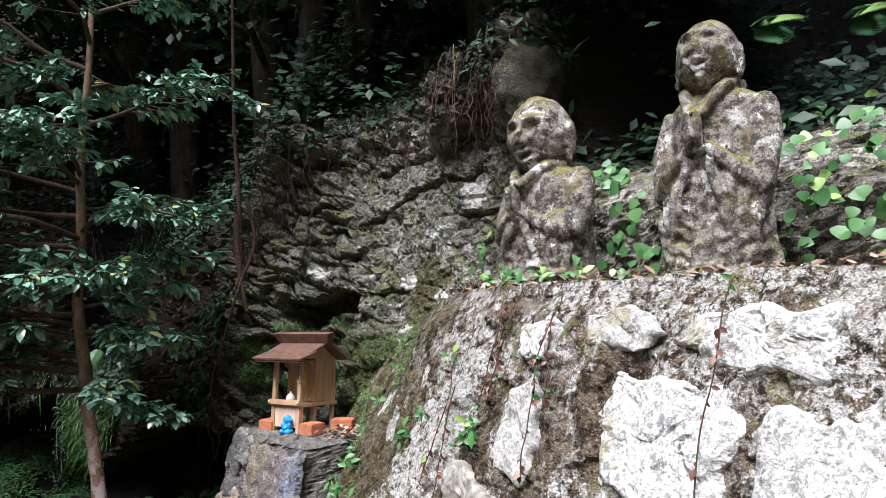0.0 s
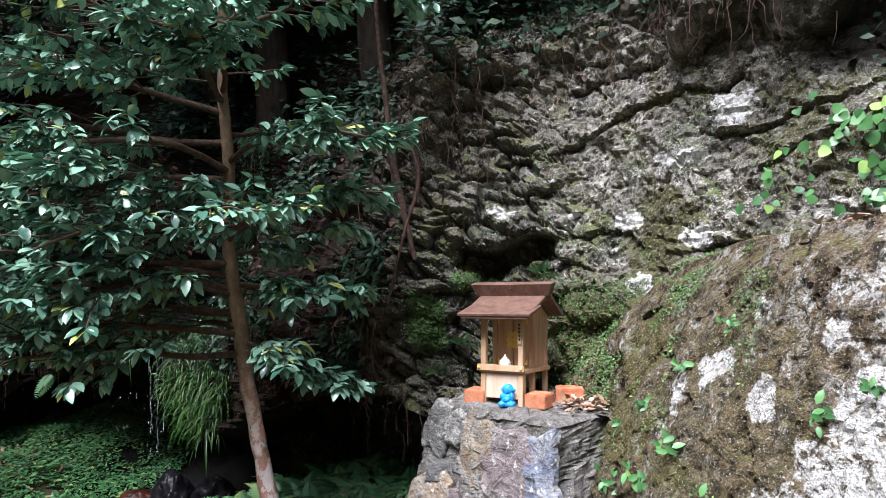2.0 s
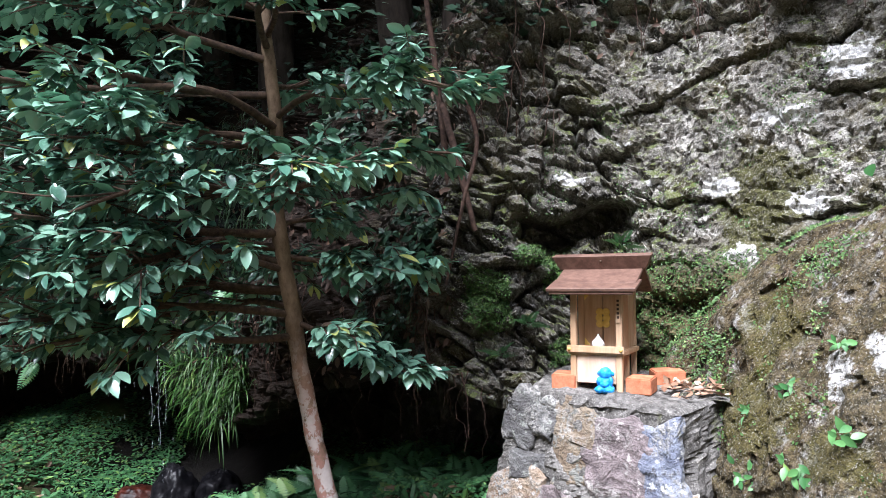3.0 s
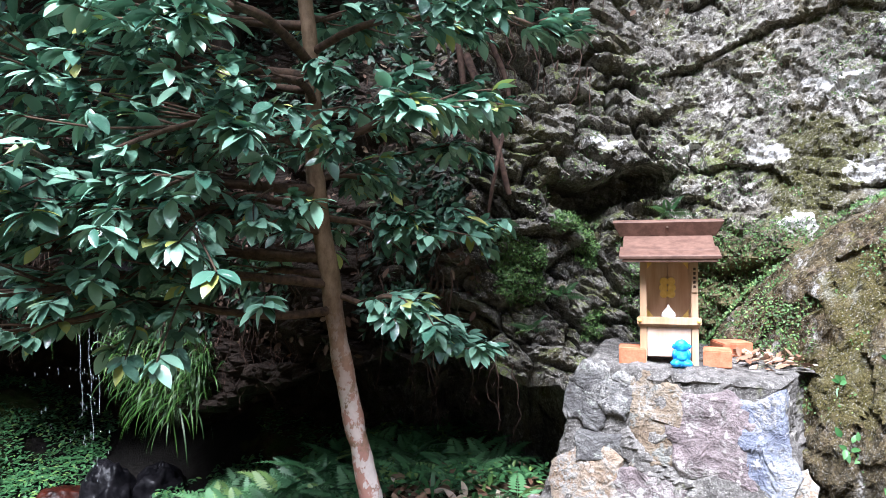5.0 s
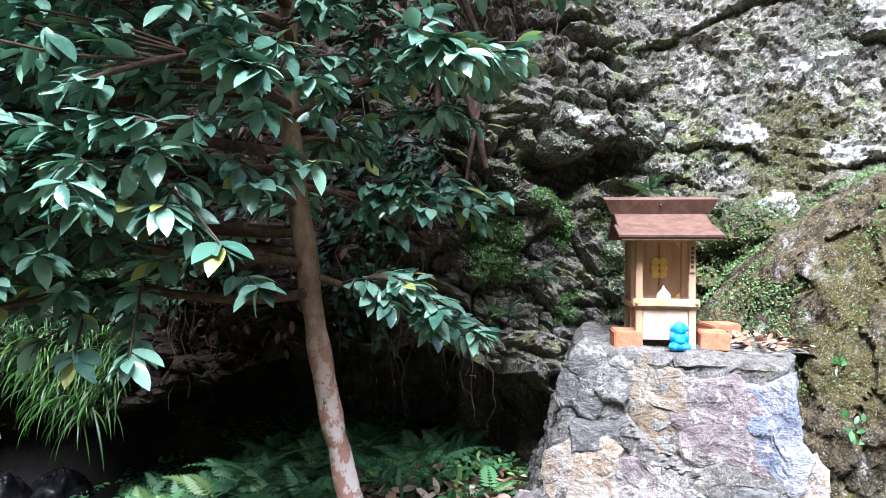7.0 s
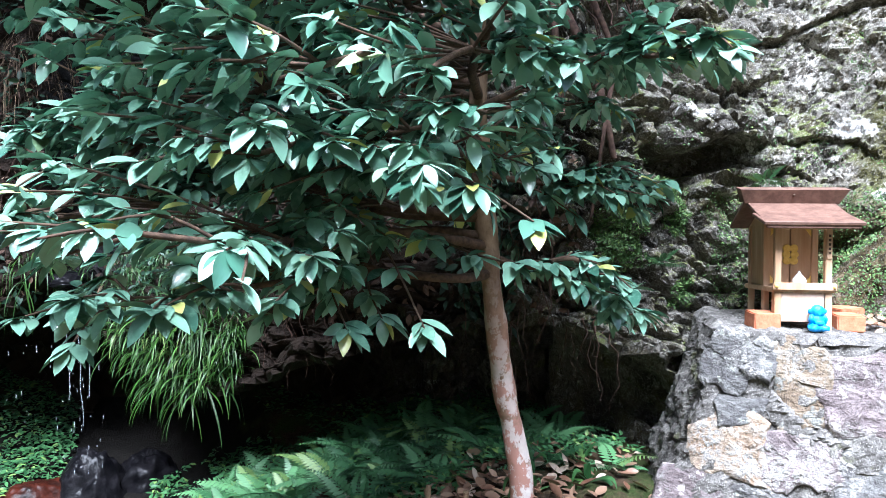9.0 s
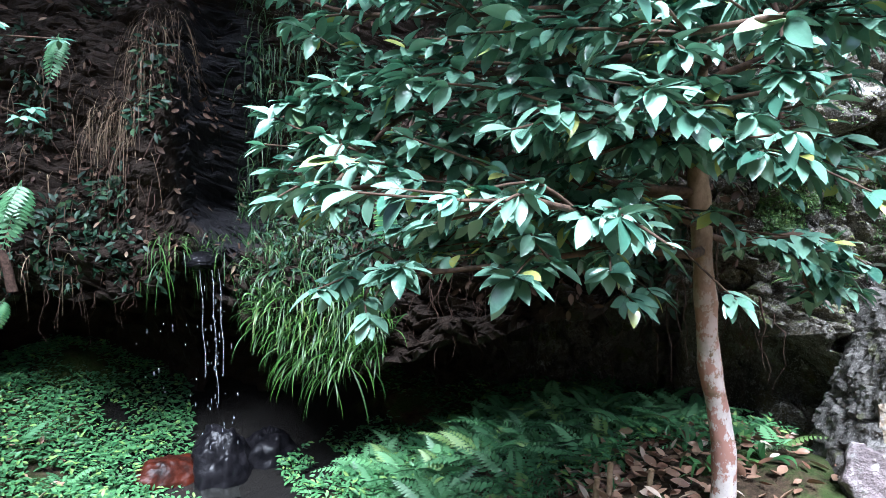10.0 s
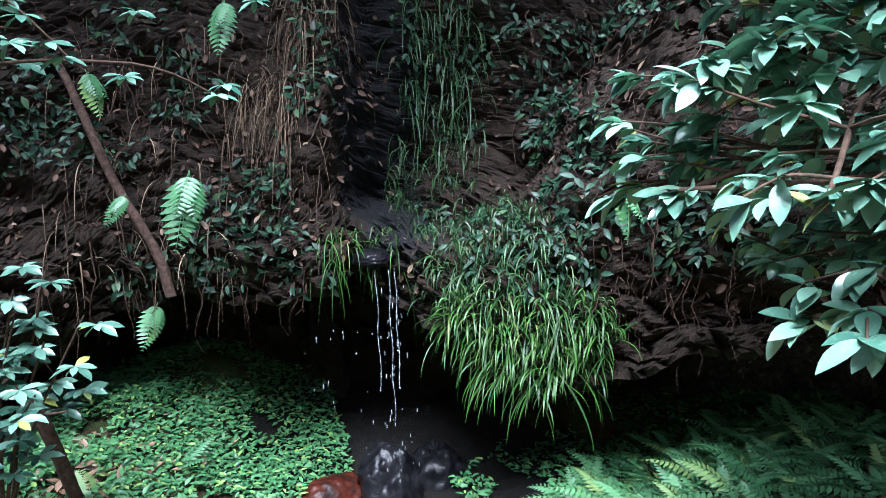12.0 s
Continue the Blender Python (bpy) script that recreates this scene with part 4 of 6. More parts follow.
def make_shrine():
    ob = thing("wooden_shrine", (-0.836, 3.672, 1.095), "small new wooden shrine with a brown board roof", "shrine", turn=-30, lean=-4)
    w = 0.095
    for x in (-w + 0.011, w - 0.011):
        part("front_post", box_bm(x - 0.011, x + 0.011, -0.05, -0.028, 0.13, 0.375, 0.002), WOOD, ob)
        part("corner_post", box_bm(x - 0.011, x + 0.011, 0.06, 0.082, 0.03, 0.375, 0.002), WOOD, ob)
        part("side_post", box_bm(x - 0.01, x + 0.01, 0.205, 0.225, 0.0, 0.37, 0.002), WOOD, ob)
        part("foot", box_bm(x - 0.011, x + 0.011, -0.052, -0.02, 0.0, 0.13, 0.002), WOOD, ob)
    part("front_panel", box_bm(-w + 0.024, w - 0.024, -0.048, -0.034, 0.028, 0.128, 0.002), PALE_WOOD, ob, "pale planed front panel")
    part("floor_board", box_bm(-w - 0.008, w + 0.008, -0.056, 0.235, 0.13, 0.148, 0.003), WOOD, ob)
    rail = part("rail", box_bm(-w - 0.01, w + 0.01, -0.068, -0.054, 0.138, 0.165, 0.003), WOOD, ob)
    for x in (-w, w):
        bm = bmesh.new()
        bmesh.ops.create_uvsphere(bm, u_segments=10, v_segments=6, radius=0.006, matrix=Matrix.Translation((x, -0.07, 0.152)))
        part("rivet", bm, GOLD, rail)
    part("back_wall", box_bm(-w + 0.005, w - 0.005, 0.21, 0.22, 0.148, 0.37, 0), WOOD, ob)
    for x in (-w + 0.012, w - 0.012):
        part("side_wall", box_bm(x - 0.004, x + 0.004, 0.083, 0.204, 0.15, 0.37, 0), WOOD, ob)
    for x in (-0.0375, 0.0375):
        d = part("door", box_bm(x - 0.036, x + 0.036, 0.066, 0.076, 0.152, 0.362, 0.002), WOOD, ob)
        for z, k in ((0.17, 1), (0.345, -1)):
            bm = bmesh.new()
            s = 1 if x > 0 else -1
            vs = [bm.verts.new((x + s * a, 0.0635, z + k * b)) for a, b in ((0.033, -0.012), (0.011, -0.012), (0.033, 0.016))]
            bm.faces.new(vs)
            r = bmesh.ops.extrude_face_region(bm, geom=bm.faces[:])
            bmesh.ops.translate(bm, vec=(0, -0.002, 0), verts=[v for v in r["geom"] if isinstance(v, bmesh.types.BMVert)])
            part("corner_mount", bm, GOLD, d)
    for x, z in ((-0.014, 0.262), (0.014, 0.262), (-0.012, 0.285), (0.012, 0.285), (-0.012, 0.24), (0.012, 0.24)):
        bm = bmesh.new()
        bmesh.ops.create_cone(bm, cap_ends=True, segments=14, radius1=0.015, radius2=0.014, depth=0.004, matrix=Matrix.Translation((x, 0.063, z)) @ Matrix.Rotation(radians(90), 4, "X"))
        part("gilt_boss", bm, GOLD, ob)
    part("lintel", box_bm(-w, w, -0.05, -0.03, 0.352, 0.375, 0.002), WOOD, ob)
    plate = part("name_strip", box_bm(w - 0.02, w - 0.004, -0.056, -0.051, 0.25, 0.345, 0.001), WOOD, ob)
    for i in range(5):
        part("ink_mark", box_bm(w - 0.016, w - 0.008, -0.0575, -0.056, 0.265 + i * 0.015, 0.274 + i * 0.015, 0), INK, plate)
    # roof: two slopes, the front one longer, with a ridge board
    def slope(y0, z0, y1, z1, half, thick, name):
        bm = bmesh.new()
        n = Vector((0, -(z1 - z0), y1 - y0)).normalized() * thick
        if n.z < 0:
            n = -n
        a = [Vector((sx * half, y, z)) for (y, z) in ((y0, z0), (y1, z1)) for sx in (-1, 1)]
        vs = [bm.verts.new(q) for q in a] + [bm.verts.new(q + n) for q in a]
        for f in ((0, 1, 3, 2), (4, 5, 7, 6), (0, 1, 5, 4), (2, 3, 7, 6), (0, 2, 6, 4), (1, 3, 7, 5)):
            bm.faces.new([vs[i] for i in f])
        bmesh.ops.recalc_face_normals(bm, faces=bm.faces[:])
        bmesh.ops.bevel(bm, geom=bm.edges[:], offset=0.002, segments=1, affect="EDGES")
        part(name, bm, ROOF, ob)
    slope(-0.135, 0.362, -0.01, 0.398, 0.162, 0.012, "lower_eave")
    slope(-0.06, 0.382, 0.1, 0.452, 0.152, 0.014, "front_roof")
    slope(0.262, 0.362, 0.1, 0.452, 0.152, 0.014, "back_roof")
    part("eave_board", box_bm(-0.152, 0.152, -0.13, -0.118, 0.352, 0.366, 0.002), ROOF, ob)
    bm = bmesh.new()
    vs = [bm.verts.new(q) for q in ((-0.165, 0.06, 0.447), (0.165, 0.06, 0.447), (0.19, 0.03, 0.498), (-0.19, 0.03, 0.498))]
    bm.faces.new(vs)
    r = bmesh.ops.extrude_face_region(bm, geom=bm.faces[:])
    bmesh.ops.translate(bm, vec=(0, 0.05, 0.012), verts=[v for v in r["geom"] if isinstance(v, bmesh.types.BMVert)])
    bmesh.ops.recalc_face_normals(bm, faces=bm.faces[:])
    bmesh.ops.bevel(bm, geom=bm.edges[:], offset=0.002, segments=1, affect="EDGES")
    ridge = part("ridge_board", bm, ROOF, ob)
    bm = bmesh.new()
    bmesh.ops.create_uvsphere(bm, u_segments=8, v_segments=6, radius=0.005, matrix=Matrix.Translation((0, 0.04, 0.478)))
    part("nail", bm, INK, ridge)
    for x in (-w + 0.005, w - 0.005):
        bm = bmesh.new()
        vs = [bm.verts.new((x, y, z)) for y, z in ((-0.03, 0.37), (0.225, 0.37), (0.1, 0.445))]
        bm.faces.new(vs)
        r = bmesh.ops.extrude_face_region(bm, geom=bm.faces[:])
        bmesh.ops.translate(bm, vec=(0.006 if x < 0 else -0.006, 0, 0), verts=[v for v in r["geom"] if isinstance(v, bmesh.types.BMVert)])
        part("gable", bm, WOOD, ob)
    return ob


INK = make_plain("dark_ink", (0.05, 0.03, 0.02), (0.09, 0.05, 0.03), 0.7)
SHRINE = make_shrine()
SHRINE.matrix_world = SHRINE.matrix_world @ Matrix.Scale(1.06, 4)


# ---- evergreen tree beside the path ----
def make_tree():
    tree = thing("evergreen_tree", (0, 0, 0), "young evergreen tree with a mottled pale trunk and glossy leaves", "tree")
    trunk = curve([(-1.92, 3.845, 0.3), (-1.935, 3.835, 0.66), (-1.99, 3.855, 0.95), (-2.03, 3.85, 1.2), (-2.065, 3.855, 1.5), (-2.1, 3.84, 1.8), (-2.1, 3.86, 2.2), (-2.14, 3.9, 2.7), (-2.12, 3.94, 3.4), (-2.16, 4.0, 4.4)], 90)
    z = trunk[:, 2]
    rad = np.interp(z, [0.3, 0.5, 1.0, 1.5, 1.9, 2.6, 4.4], [0.052, 0.041, 0.036, 0.034, 0.029, 0.024, 0.012])
    v, f = tube(trunk, rad, 16, 5, 0.18)
    link_mesh("trunk", v, f, BARK, tree)
    r = np.random.default_rng(12)
    # limbs: height on the trunk, compass angle, length, rise at the tip
    limbs = [(1.32, 200, 1.1, -0.02), (1.42, 205, 1.25, 0.05), (1.38, -20, 0.5, -0.22), (1.6, 235, 0.8, 0.02), (1.75, 215, 1.4, -0.1), (1.8, 30, 0.5, 0.1), (1.85, -60, 0.75, 0.1), (1.95, 180, 1.3, 0.0),
             (2.05, 250, 0.9, 0.05), (2.1, 140, 0.9, 0.05), (2.2, 220, 1.3, 0.1), (2.25, -25, 0.85, 0.12), (2.35, 60, 0.6, 0.1), (2.45, 195, 1.25, 0.1), (2.5, 265, 0.9, 0.12), (2.6, -70, 0.8, 0.15),
             (2.7, 160, 1.1, 0.15), (2.8, 215, 1.2, 0.2), (2.9, 0, 0.9, 0.2), (3.0, 240, 1.0, 0.2), (3.1, 120, 0.9, 0.25), (3.2, 190, 1.1, 0.3), (3.4, 280, 0.8, 0.3), (3.6, 20, 0.8, 0.3), (3.8, 220, 0.9, 0.4),
             (1.55, 100, 0.6, 0.1), (1.52, 165, 1.3, -0.05), (1.62, 222, 1.25, -0.12), (1.7, 190, 1.2, -0.12), (1.9, 230, 1.2, -0.2), (2.15, 205, 1.3, -0.15), (2.3, 170, 1.3, -0.1), (1.45, 150, 0.9, -0.1), (2.0, 10, 0.75, 0.0), (1.66, -5, 0.6, -0.1), (1.5, 172, 1.3, 0.0), (1.95, 160, 1.2, -0.2), (1.9, 95, 0.8, 0.1)]
    tips = []
    for i, (h, az, ln, rise) in enumerate(limbs):
        k = np.argmin(abs(z - h))
        a = radians(az)
        d = np.array([math.cos(a), math.sin(a), 0])
        side = np.array([-d[1], d[0], 0])
        s = np.linspace(0, 1, 5)
        pts = [trunk[k] + d * ln * q + side * ln * (0.2 * r.normal() * q + 0.05 * r.normal())* min(1, q * 2) + np.array([0, 0, rise * q + 0.06 * ln * math.sin(q * 3) + 0.045 * r.normal() * min(1, q * 2)]) for q in s]
        line = curve(pts, 26)
        inside = np.flatnonzero((line[:, 1] < 2.97) | (line[:, 0] < -3.38))
        if len(inside) and inside[0] > 4:
            line = curve(line[:inside[0]:max(1, inside[0] // 6)], 26)
        pieces = [tube(line, np.linspace(0.015, 0.004, 26) * (0.6 + 0.5 * ln), 7, i, 0.2)]
        for b in range(int(16 + 16 * ln)):
            q = r.uniform(0.2, 1.0)
            st = line[int(q * 25)]
            aa = a + r.choice([-1, 1]) * r.uniform(0.35, 1.25)
            l2 = ln * r.uniform(0.15, 0.42) * (1.15 - 0.5 * q)
            dd = np.array([math.cos(aa), math.sin(aa), r.normal() * 0.18 + 0.08])
            tw = curve([st, st + dd * l2 * 0.5 + r.normal(0, 0.012, 3), st + dd * l2 + np.array([0, 0, -0.03 * r.random()])], 8)
            if tw[-1][1] < 2.95 or tw[-1][0] < -3.42:
                continue
            pieces.append(tube(tw, np.linspace(0.0045, 0.002, 8), 5))
            tips.append((tw[-1], dd))
            if r.random() < 0.9:
                tips.append((tw[4], dd + r.normal(0, 0.3, 3)))
        tips.append((line[-1], d))
        vv, ff = joined(pieces)
        link_mesh("branch", vv, ff, TWIG, tree)
    # whorls of leaves at the twig ends
    P, F, U, S = [], [], [], []
    for tip, d in tips:
        d = d / np.linalg.norm(d)
        n = r.integers(6, 10)
        a0 = r.uniform(0, 6.28)
        side = np.cross(d, (0, 0, 1))
        side /= np.linalg.norm(side) + 1e-9
        for i in range(n):
            a = a0 + i * 2.4
            out = d * r.uniform(0.25, 0.9) + side * math.cos(a) * 0.9 + np.array([0, 0, 1]) * (0.35 * math.sin(a) - 0.22)
            P.append(tip - d * r.uniform(0, 0.05))
            F.append(out)
            U.append(np.array([0, 0, 1]) + r.normal(0, 0.3, 3))
            S.append(r.uniform(0.05, 0.088))
    P, F, U, S = map(np.array, (P, F, U, S))
    keep = (P[:, 1] > 2.95 + 0.15 * np.maximum(-2.6 - P[:, 0], 0)) & (P[:, 0] > -3.4)
    P, F, U, S = P[keep], F[keep], U[keep], S[keep]
    shape = leaf_shape(1.0, 0.46, 0.16, 0.22, 0.95, 6)
    crown_v, crown_f = scatter(shape, P, F, U, S)
    # those that hang lowest and outermost are leaves of their own
    order = np.argsort(P[:, 1] + 0.35 * abs(P[:, 2] - 1.5))
    mine = set(order[:300].tolist())
    rest = np.array([i for i in range(len(P)) if i not in mine])
    crown = link_mesh("crown", *scatter(shape, P[rest], F[rest], U[rest], S[rest]), TREE_LEAF, tree)
    tagged(crown, "glossy dark evergreen leaves with pale young tips", kind="stuff")
    base = [link_mesh("leaf", shape[0], shape[1], TREE_LEAF_OWN) for _ in range(1)][0]
    me = base.data
    bpy.data.objects.remove(base)
    for i in order[:300]:
        y = Vector(F[i]).normalized()
        x = y.cross(Vector(U[i])).normalized()
        zz = x.cross(y)
        ob = new("leaf", me)
        ob.parent = crown
        ob.matrix_world = Matrix.Translation(P[i]) @ Matrix((x, y, zz)).transposed().to_4x4() @ Matrix.Diagonal((S[i], S[i], S[i], 1))
    return tree


def make_own_leaf():
    n = Nodes("glossy_evergreen_leaf_single", 0.27, 0.9)
    r = n.random()
    c = n.mix(r, (0.045, 0.125, 0.085), (0.29, 0.5, 0.36))
    c = n.mix(n.ramp(n.math("FRACT", n.math("MULTIPLY", r, 37.7)), 0.95, 0.96), c, (0.42, 0.46, 0.12))
    return n.done(c, n.noise(90, 2), 0.25, 0.003)


TREE_LEAF_OWN = make_own_leaf()
make_tree()


# ---- stones set in the wall and in the pedestal ----
def stone_plate(outline, seed, dome=0.035, rough=0.3):
    """An irregular domed stone: outline gives the half width and half height; x across, z up, -y outwards."""
    a, b = outline
    r = np.random.default_rng(seed)
    n, m = 64, 12
    th = np.linspace(0, 2 * np.pi, n, endpoint=False)
    cut = np.sort(r.uniform(0, 2 * np.pi, 3) / 3 + np.arange(3) * 2 * np.pi / 3)
    k = 1 + sum(r.normal() * rough / (i + 1) * np.cos(i * th + r.uniform(0, 6.28)) for i in (2, 3, 4, 5, 7)) * 0.55
    k = np.clip(k, 0.72, 1.3)
    for c in cut:
        k = np.minimum(k, r.uniform(0.78, 0.92) / np.maximum(np.cos(th - c), 0.3))
    sq = 1 / np.maximum(np.abs(np.cos(th)), np.abs(np.sin(th))) ** 0.55
    rows = []
    for j in range(m):
        t = j / (m - 1)
        rad = 1.06 - 1.05 * t ** 1.6
        x, z = a * k * sq * rad * np.cos(th), b * k * sq * rad * np.sin(th)
        y = np.full(n, -dome * (step(np.array([t]), 0.0, 0.35)[0])) + (0.03 if j == 0 else 0)
        rows.append(np.stack([x, y, z], 1))
    p = np.stack(rows, 1).reshape(-1, 3)
    q = p + seed * 3.7
    h, jj = blocks(q * 9, seed)
    p[:, 1] -= 0.006 * h + 0.007 * fbm(q * 6, 3, seed) + 0.006 * fbm(q * 24, 2, seed)
    p[:, 0] += 0.02 * vnoise(q * 11, seed + 1) + 0.009 * vnoise(q * 37, seed + 3)
    p[:, 2] += 0.02 * vnoise(q * 11, seed + 2) + 0.009 * vnoise(q * 37, seed + 4)
    return p, grid_faces(n, m, True)


WALL_TURN = math.degrees(math.atan2(-0.848, 0.53))
# along the wall, height, half width, half height
for i, (s, z, a, b) in enumerate(((-0.74, 1.42, 0.2, 0.17), (-1.2, 1.42, 0.22, 0.16), (-0.6, 1.68, 0.12, 0.05), (-0.97, 1.67, 0.2, 0.07), (-1.4, 1.68, 0.14, 0.08), (-0.31, 1.41, 0.075, 0.13), (-0.33, 1.65, 0.09, 0.06), (-0.2, 1.08, 0.2, 0.17), (-0.68, 1.07, 0.22, 0.17), (-1.2, 1.1, 0.22, 0.18), 
                                  (-1.6, 1.5, 0.2, 0.2), (-1.7, 1.05, 0.24, 0.2), (0.3, 0.75, 0.18, 0.16), (-0.15, 0.7, 0.2, 0.16), (-0.6, 0.66, 0.2, 0.17), (-1.1, 0.65, 0.22, 0.17), (0.72, 0.65, 0.16, 0.15))):
    v, f = stone_plate((a, b), 200 + i, 0.02, 0.5)
    ob = link_mesh("stone", v, f[:, ::-1], STONE if s < -0.2 else STONE_DIRTY, WALL, smooth=False)
    p = wall_point(np.array([s]), np.array([z]))[0]
    ob.matrix_world = pose(*p, -17, 0, WALL_TURN)


def stone_material(name, a, b, vein):
    n = Nodes(name, 0.75, 0.3)
    g = n.noise(9, 6, 0.7, 0.5, stretch=(1, 1, 2.2))
    c = n.mix(n.ramp(g, 0.35, 0.65), a, b)
    c = n.mix(n.ramp(n.noise(16, 5, 0.7, offset=(3, 2, 1)), 0.56, 0.63), c, vein)
    c = n.mix(n.ramp(n.noise(11, 5, 0.7, offset=(5, 2, 6)), 0.6, 0.66, 0, 0.8), c, (0.07, 0.06, 0.055))
    c = n.mix(n.math("MULTIPLY", n.ramp(n.noise(5, 5, 0.7, offset=(9, 1, 1)), 0.45, 0.6), n.ramp(n.noise(60, 5, 0.75, 0.5), 0.44, 0.52)), c, (0.34, 0.325, 0.3))
    c = n.mix(n.ramp(n.noise(120, 4, 0.7), 0.55, 0.62, 0, 0.6), c, (0.05, 0.045, 0.04))
    return n.done(c, n.math("ADD", g, n.math("MULTIPLY", n.noise(60, 4), 0.6)), 1.0, 0.02)


TAN = stone_material("tan_stone", (0.17, 0.125, 0.085), (0.27, 0.22, 0.16), (0.2, 0.2, 0.18))
PINK = stone_material("mauve_stone", (0.12, 0.095, 0.095), (0.26, 0.21, 0.21), (0.5, 0.45, 0.43))
BLUISH = stone_material("bluish_stone", (0.12, 0.13, 0.18), (0.24, 0.26, 0.32), (0.6, 0.6, 0.6))
GREY = stone_material("dark_grey_stone", (0.06, 0.055, 0.055), (0.16, 0.155, 0.15), (0.3, 0.31, 0.27))
PALE = stone_material("pale_orange_stone", (0.23, 0.155, 0.1), (0.36, 0.29, 0.22), (0.55, 0.52, 0.49))
for i, (x, z, a, b, roll, mat, label) in enumerate(((-0.11, 0.93, 0.085, 0.13, -8, TAN, "tan stone"), (0.13, 0.9, 0.14, 0.115, 4, PINK, "mauve banded stone"), (0.31, 0.92, 0.085, 0.12, -14, BLUISH, "bluish stone with white crust"),
                                                    (-0.39, 0.99, 0.07, 0.09, 6, GREY, "dark grey stone"), (-0.25, 1.0, 0.06, 0.07, 30, GREY, ""), (-0.34, 0.82, 0.08, 0.045, 0, GREY, ""), (-0.4, 0.68, 0.13, 0.085, -6, PALE, "pale orange stone"),
                                                    (-0.13, 0.68, 0.12, 0.08, 5, PINK, ""), (0.15, 0.66, 0.13, 0.08, 0, GREY, ""), (0.37, 0.7, 0.09, 0.1, 0, PALE, ""), (-0.55, 0.5, 0.12, 0.1, 0, PINK, ""), (-0.25, 0.46, 0.14, 0.1, 0, GREY, ""), (0.1, 0.44, 0.15, 0.1, 0, TAN, ""))):
    v, f = stone_plate((a * 1.14, b * 1.3), 300 + i, 0.012, 0.6)
    ob = link_mesh("stone", v, f[:, ::-1], mat, TABLE, smooth=False)
    t = (z - 0.05) / 1.02
    x = x * 0.8
    ob.matrix_basis = pose(x, float(table_front(x, t)) - 0.004, z, -15, roll, -16.7)
    if label:
        tagged(ob, label)

# ---- offerings round the shrine ----
AT_TABLE = pose(-0.85, 3.59, 0, 0, 0, TABLE_TURN)
TABLE_TOP = 1.098


def make_brick(x, y, turn, long, label):
    bm = box_bm(-long / 2, long / 2, -0.05, 0.05, 0, 0.06, 0.004)
    ob = part("brick", bm, BRICK, None)
    ob.matrix_world = AT_TABLE @ pose(x, y, TABLE_TOP, 0, 0, turn)
    tagged(ob, label, "brick", "bricks beside the shrine")


make_brick(-0.16, 0.06, 4, 0.095, "orange clay brick beside the wooden shrine")
make_brick(0.135, 0.06, -3, 0.095, "worn orange brick beside the wooden shrine")
make_brick(0.2, 0.24, 24, 0.12, "orange brick behind the fallen leaves")


def make_figurine():
    ob = thing("figurine", (0, 0, 0), "small blue plastic seated figurine before the shrine", "figurine")
    pieces = []
    for (x, y, z), (a, b, c) in (((0, 0, 0.018), (0.034, 0.026, 0.02)), ((0, 0, 0.04), (0.026, 0.02, 0.026)), ((0, 0.004, 0.074), (0.026, 0.022, 0.025)), ((-0.02, -0.018, 0.016), (0.018, 0.016, 0.013)), ((0.02, -0.018, 0.016), (0.018, 0.016, 0.013)),
                                 ((-0.024, -0.006, 0.045), (0.009, 0.012, 0.018)), ((0.024, -0.006, 0.045), (0.009, 0.012, 0.018)), ((0, -0.02, 0.036), (0.018, 0.01, 0.01)), ((-0.027, 0.006, 0.074), (0.006, 0.007, 0.01)), ((0.027, 0.006, 0.074), (0.006, 0.007, 0.01))):
        ph, la = np.meshgrid(np.linspace(0, 2 * np.pi, 20, endpoint=False), np.linspace(-np.pi / 2, np.pi / 2, 12), indexing="ij")
        v = np.stack([x + a * np.cos(ph) * np.cos(la), y + b * np.sin(ph) * np.cos(la), z + c * np.sin(la)], -1).reshape(-1, 3)
        pieces.append((v + 0.002 * np.stack([vnoise(v * 120, s) for s in (1, 2, 3)], 1), grid_faces(20, 12, True)))
    v, f = joined(pieces)
    bpy.data.objects.remove(ob)
    ob = link_mesh("figurine", v, f, BLUE)
    skin = ob.modifiers.new("skin", "REMESH")
    skin.mode, skin.voxel_size, skin.use_smooth_shade = "VOXEL", 0.0022, True
    ob.matrix_world = AT_TABLE @ pose(0.012, 0.005, TABLE_TOP, 0, 0, 0)
    tagged(ob, "small blue plastic seated figurine before the shrine", "figurine")


make_figurine()


def make_jar():
    prof = [(0.012, 0), (0.019, 0.004), (0.0235, 0.016), (0.022, 0.028), (0.013, 0.04), (0.006, 0.048), (0.002, 0.058)]
    q = curve([(r, z, 0) for r, z in prof], 24)
    th = np.linspace(0, 2 * np.pi, 24, endpoint=False)
    v = np.stack([q[None, :, 0] * np.cos(th)[:, None], q[None, :, 0] * np.sin(th)[:, None], np.repeat(q[None, :, 1], 24, 0)], -1).reshape(-1, 3)
    ob = link_mesh("offering_jar", v, grid_faces(24, 24, True), WHITE)
    ob.matrix_world = SHRINE.matrix_world @ pose(0.0, -0.015, 0.148)
    tagged(ob, "small white pointed porcelain jar on the shrine's floor", "jar")


make_jar()

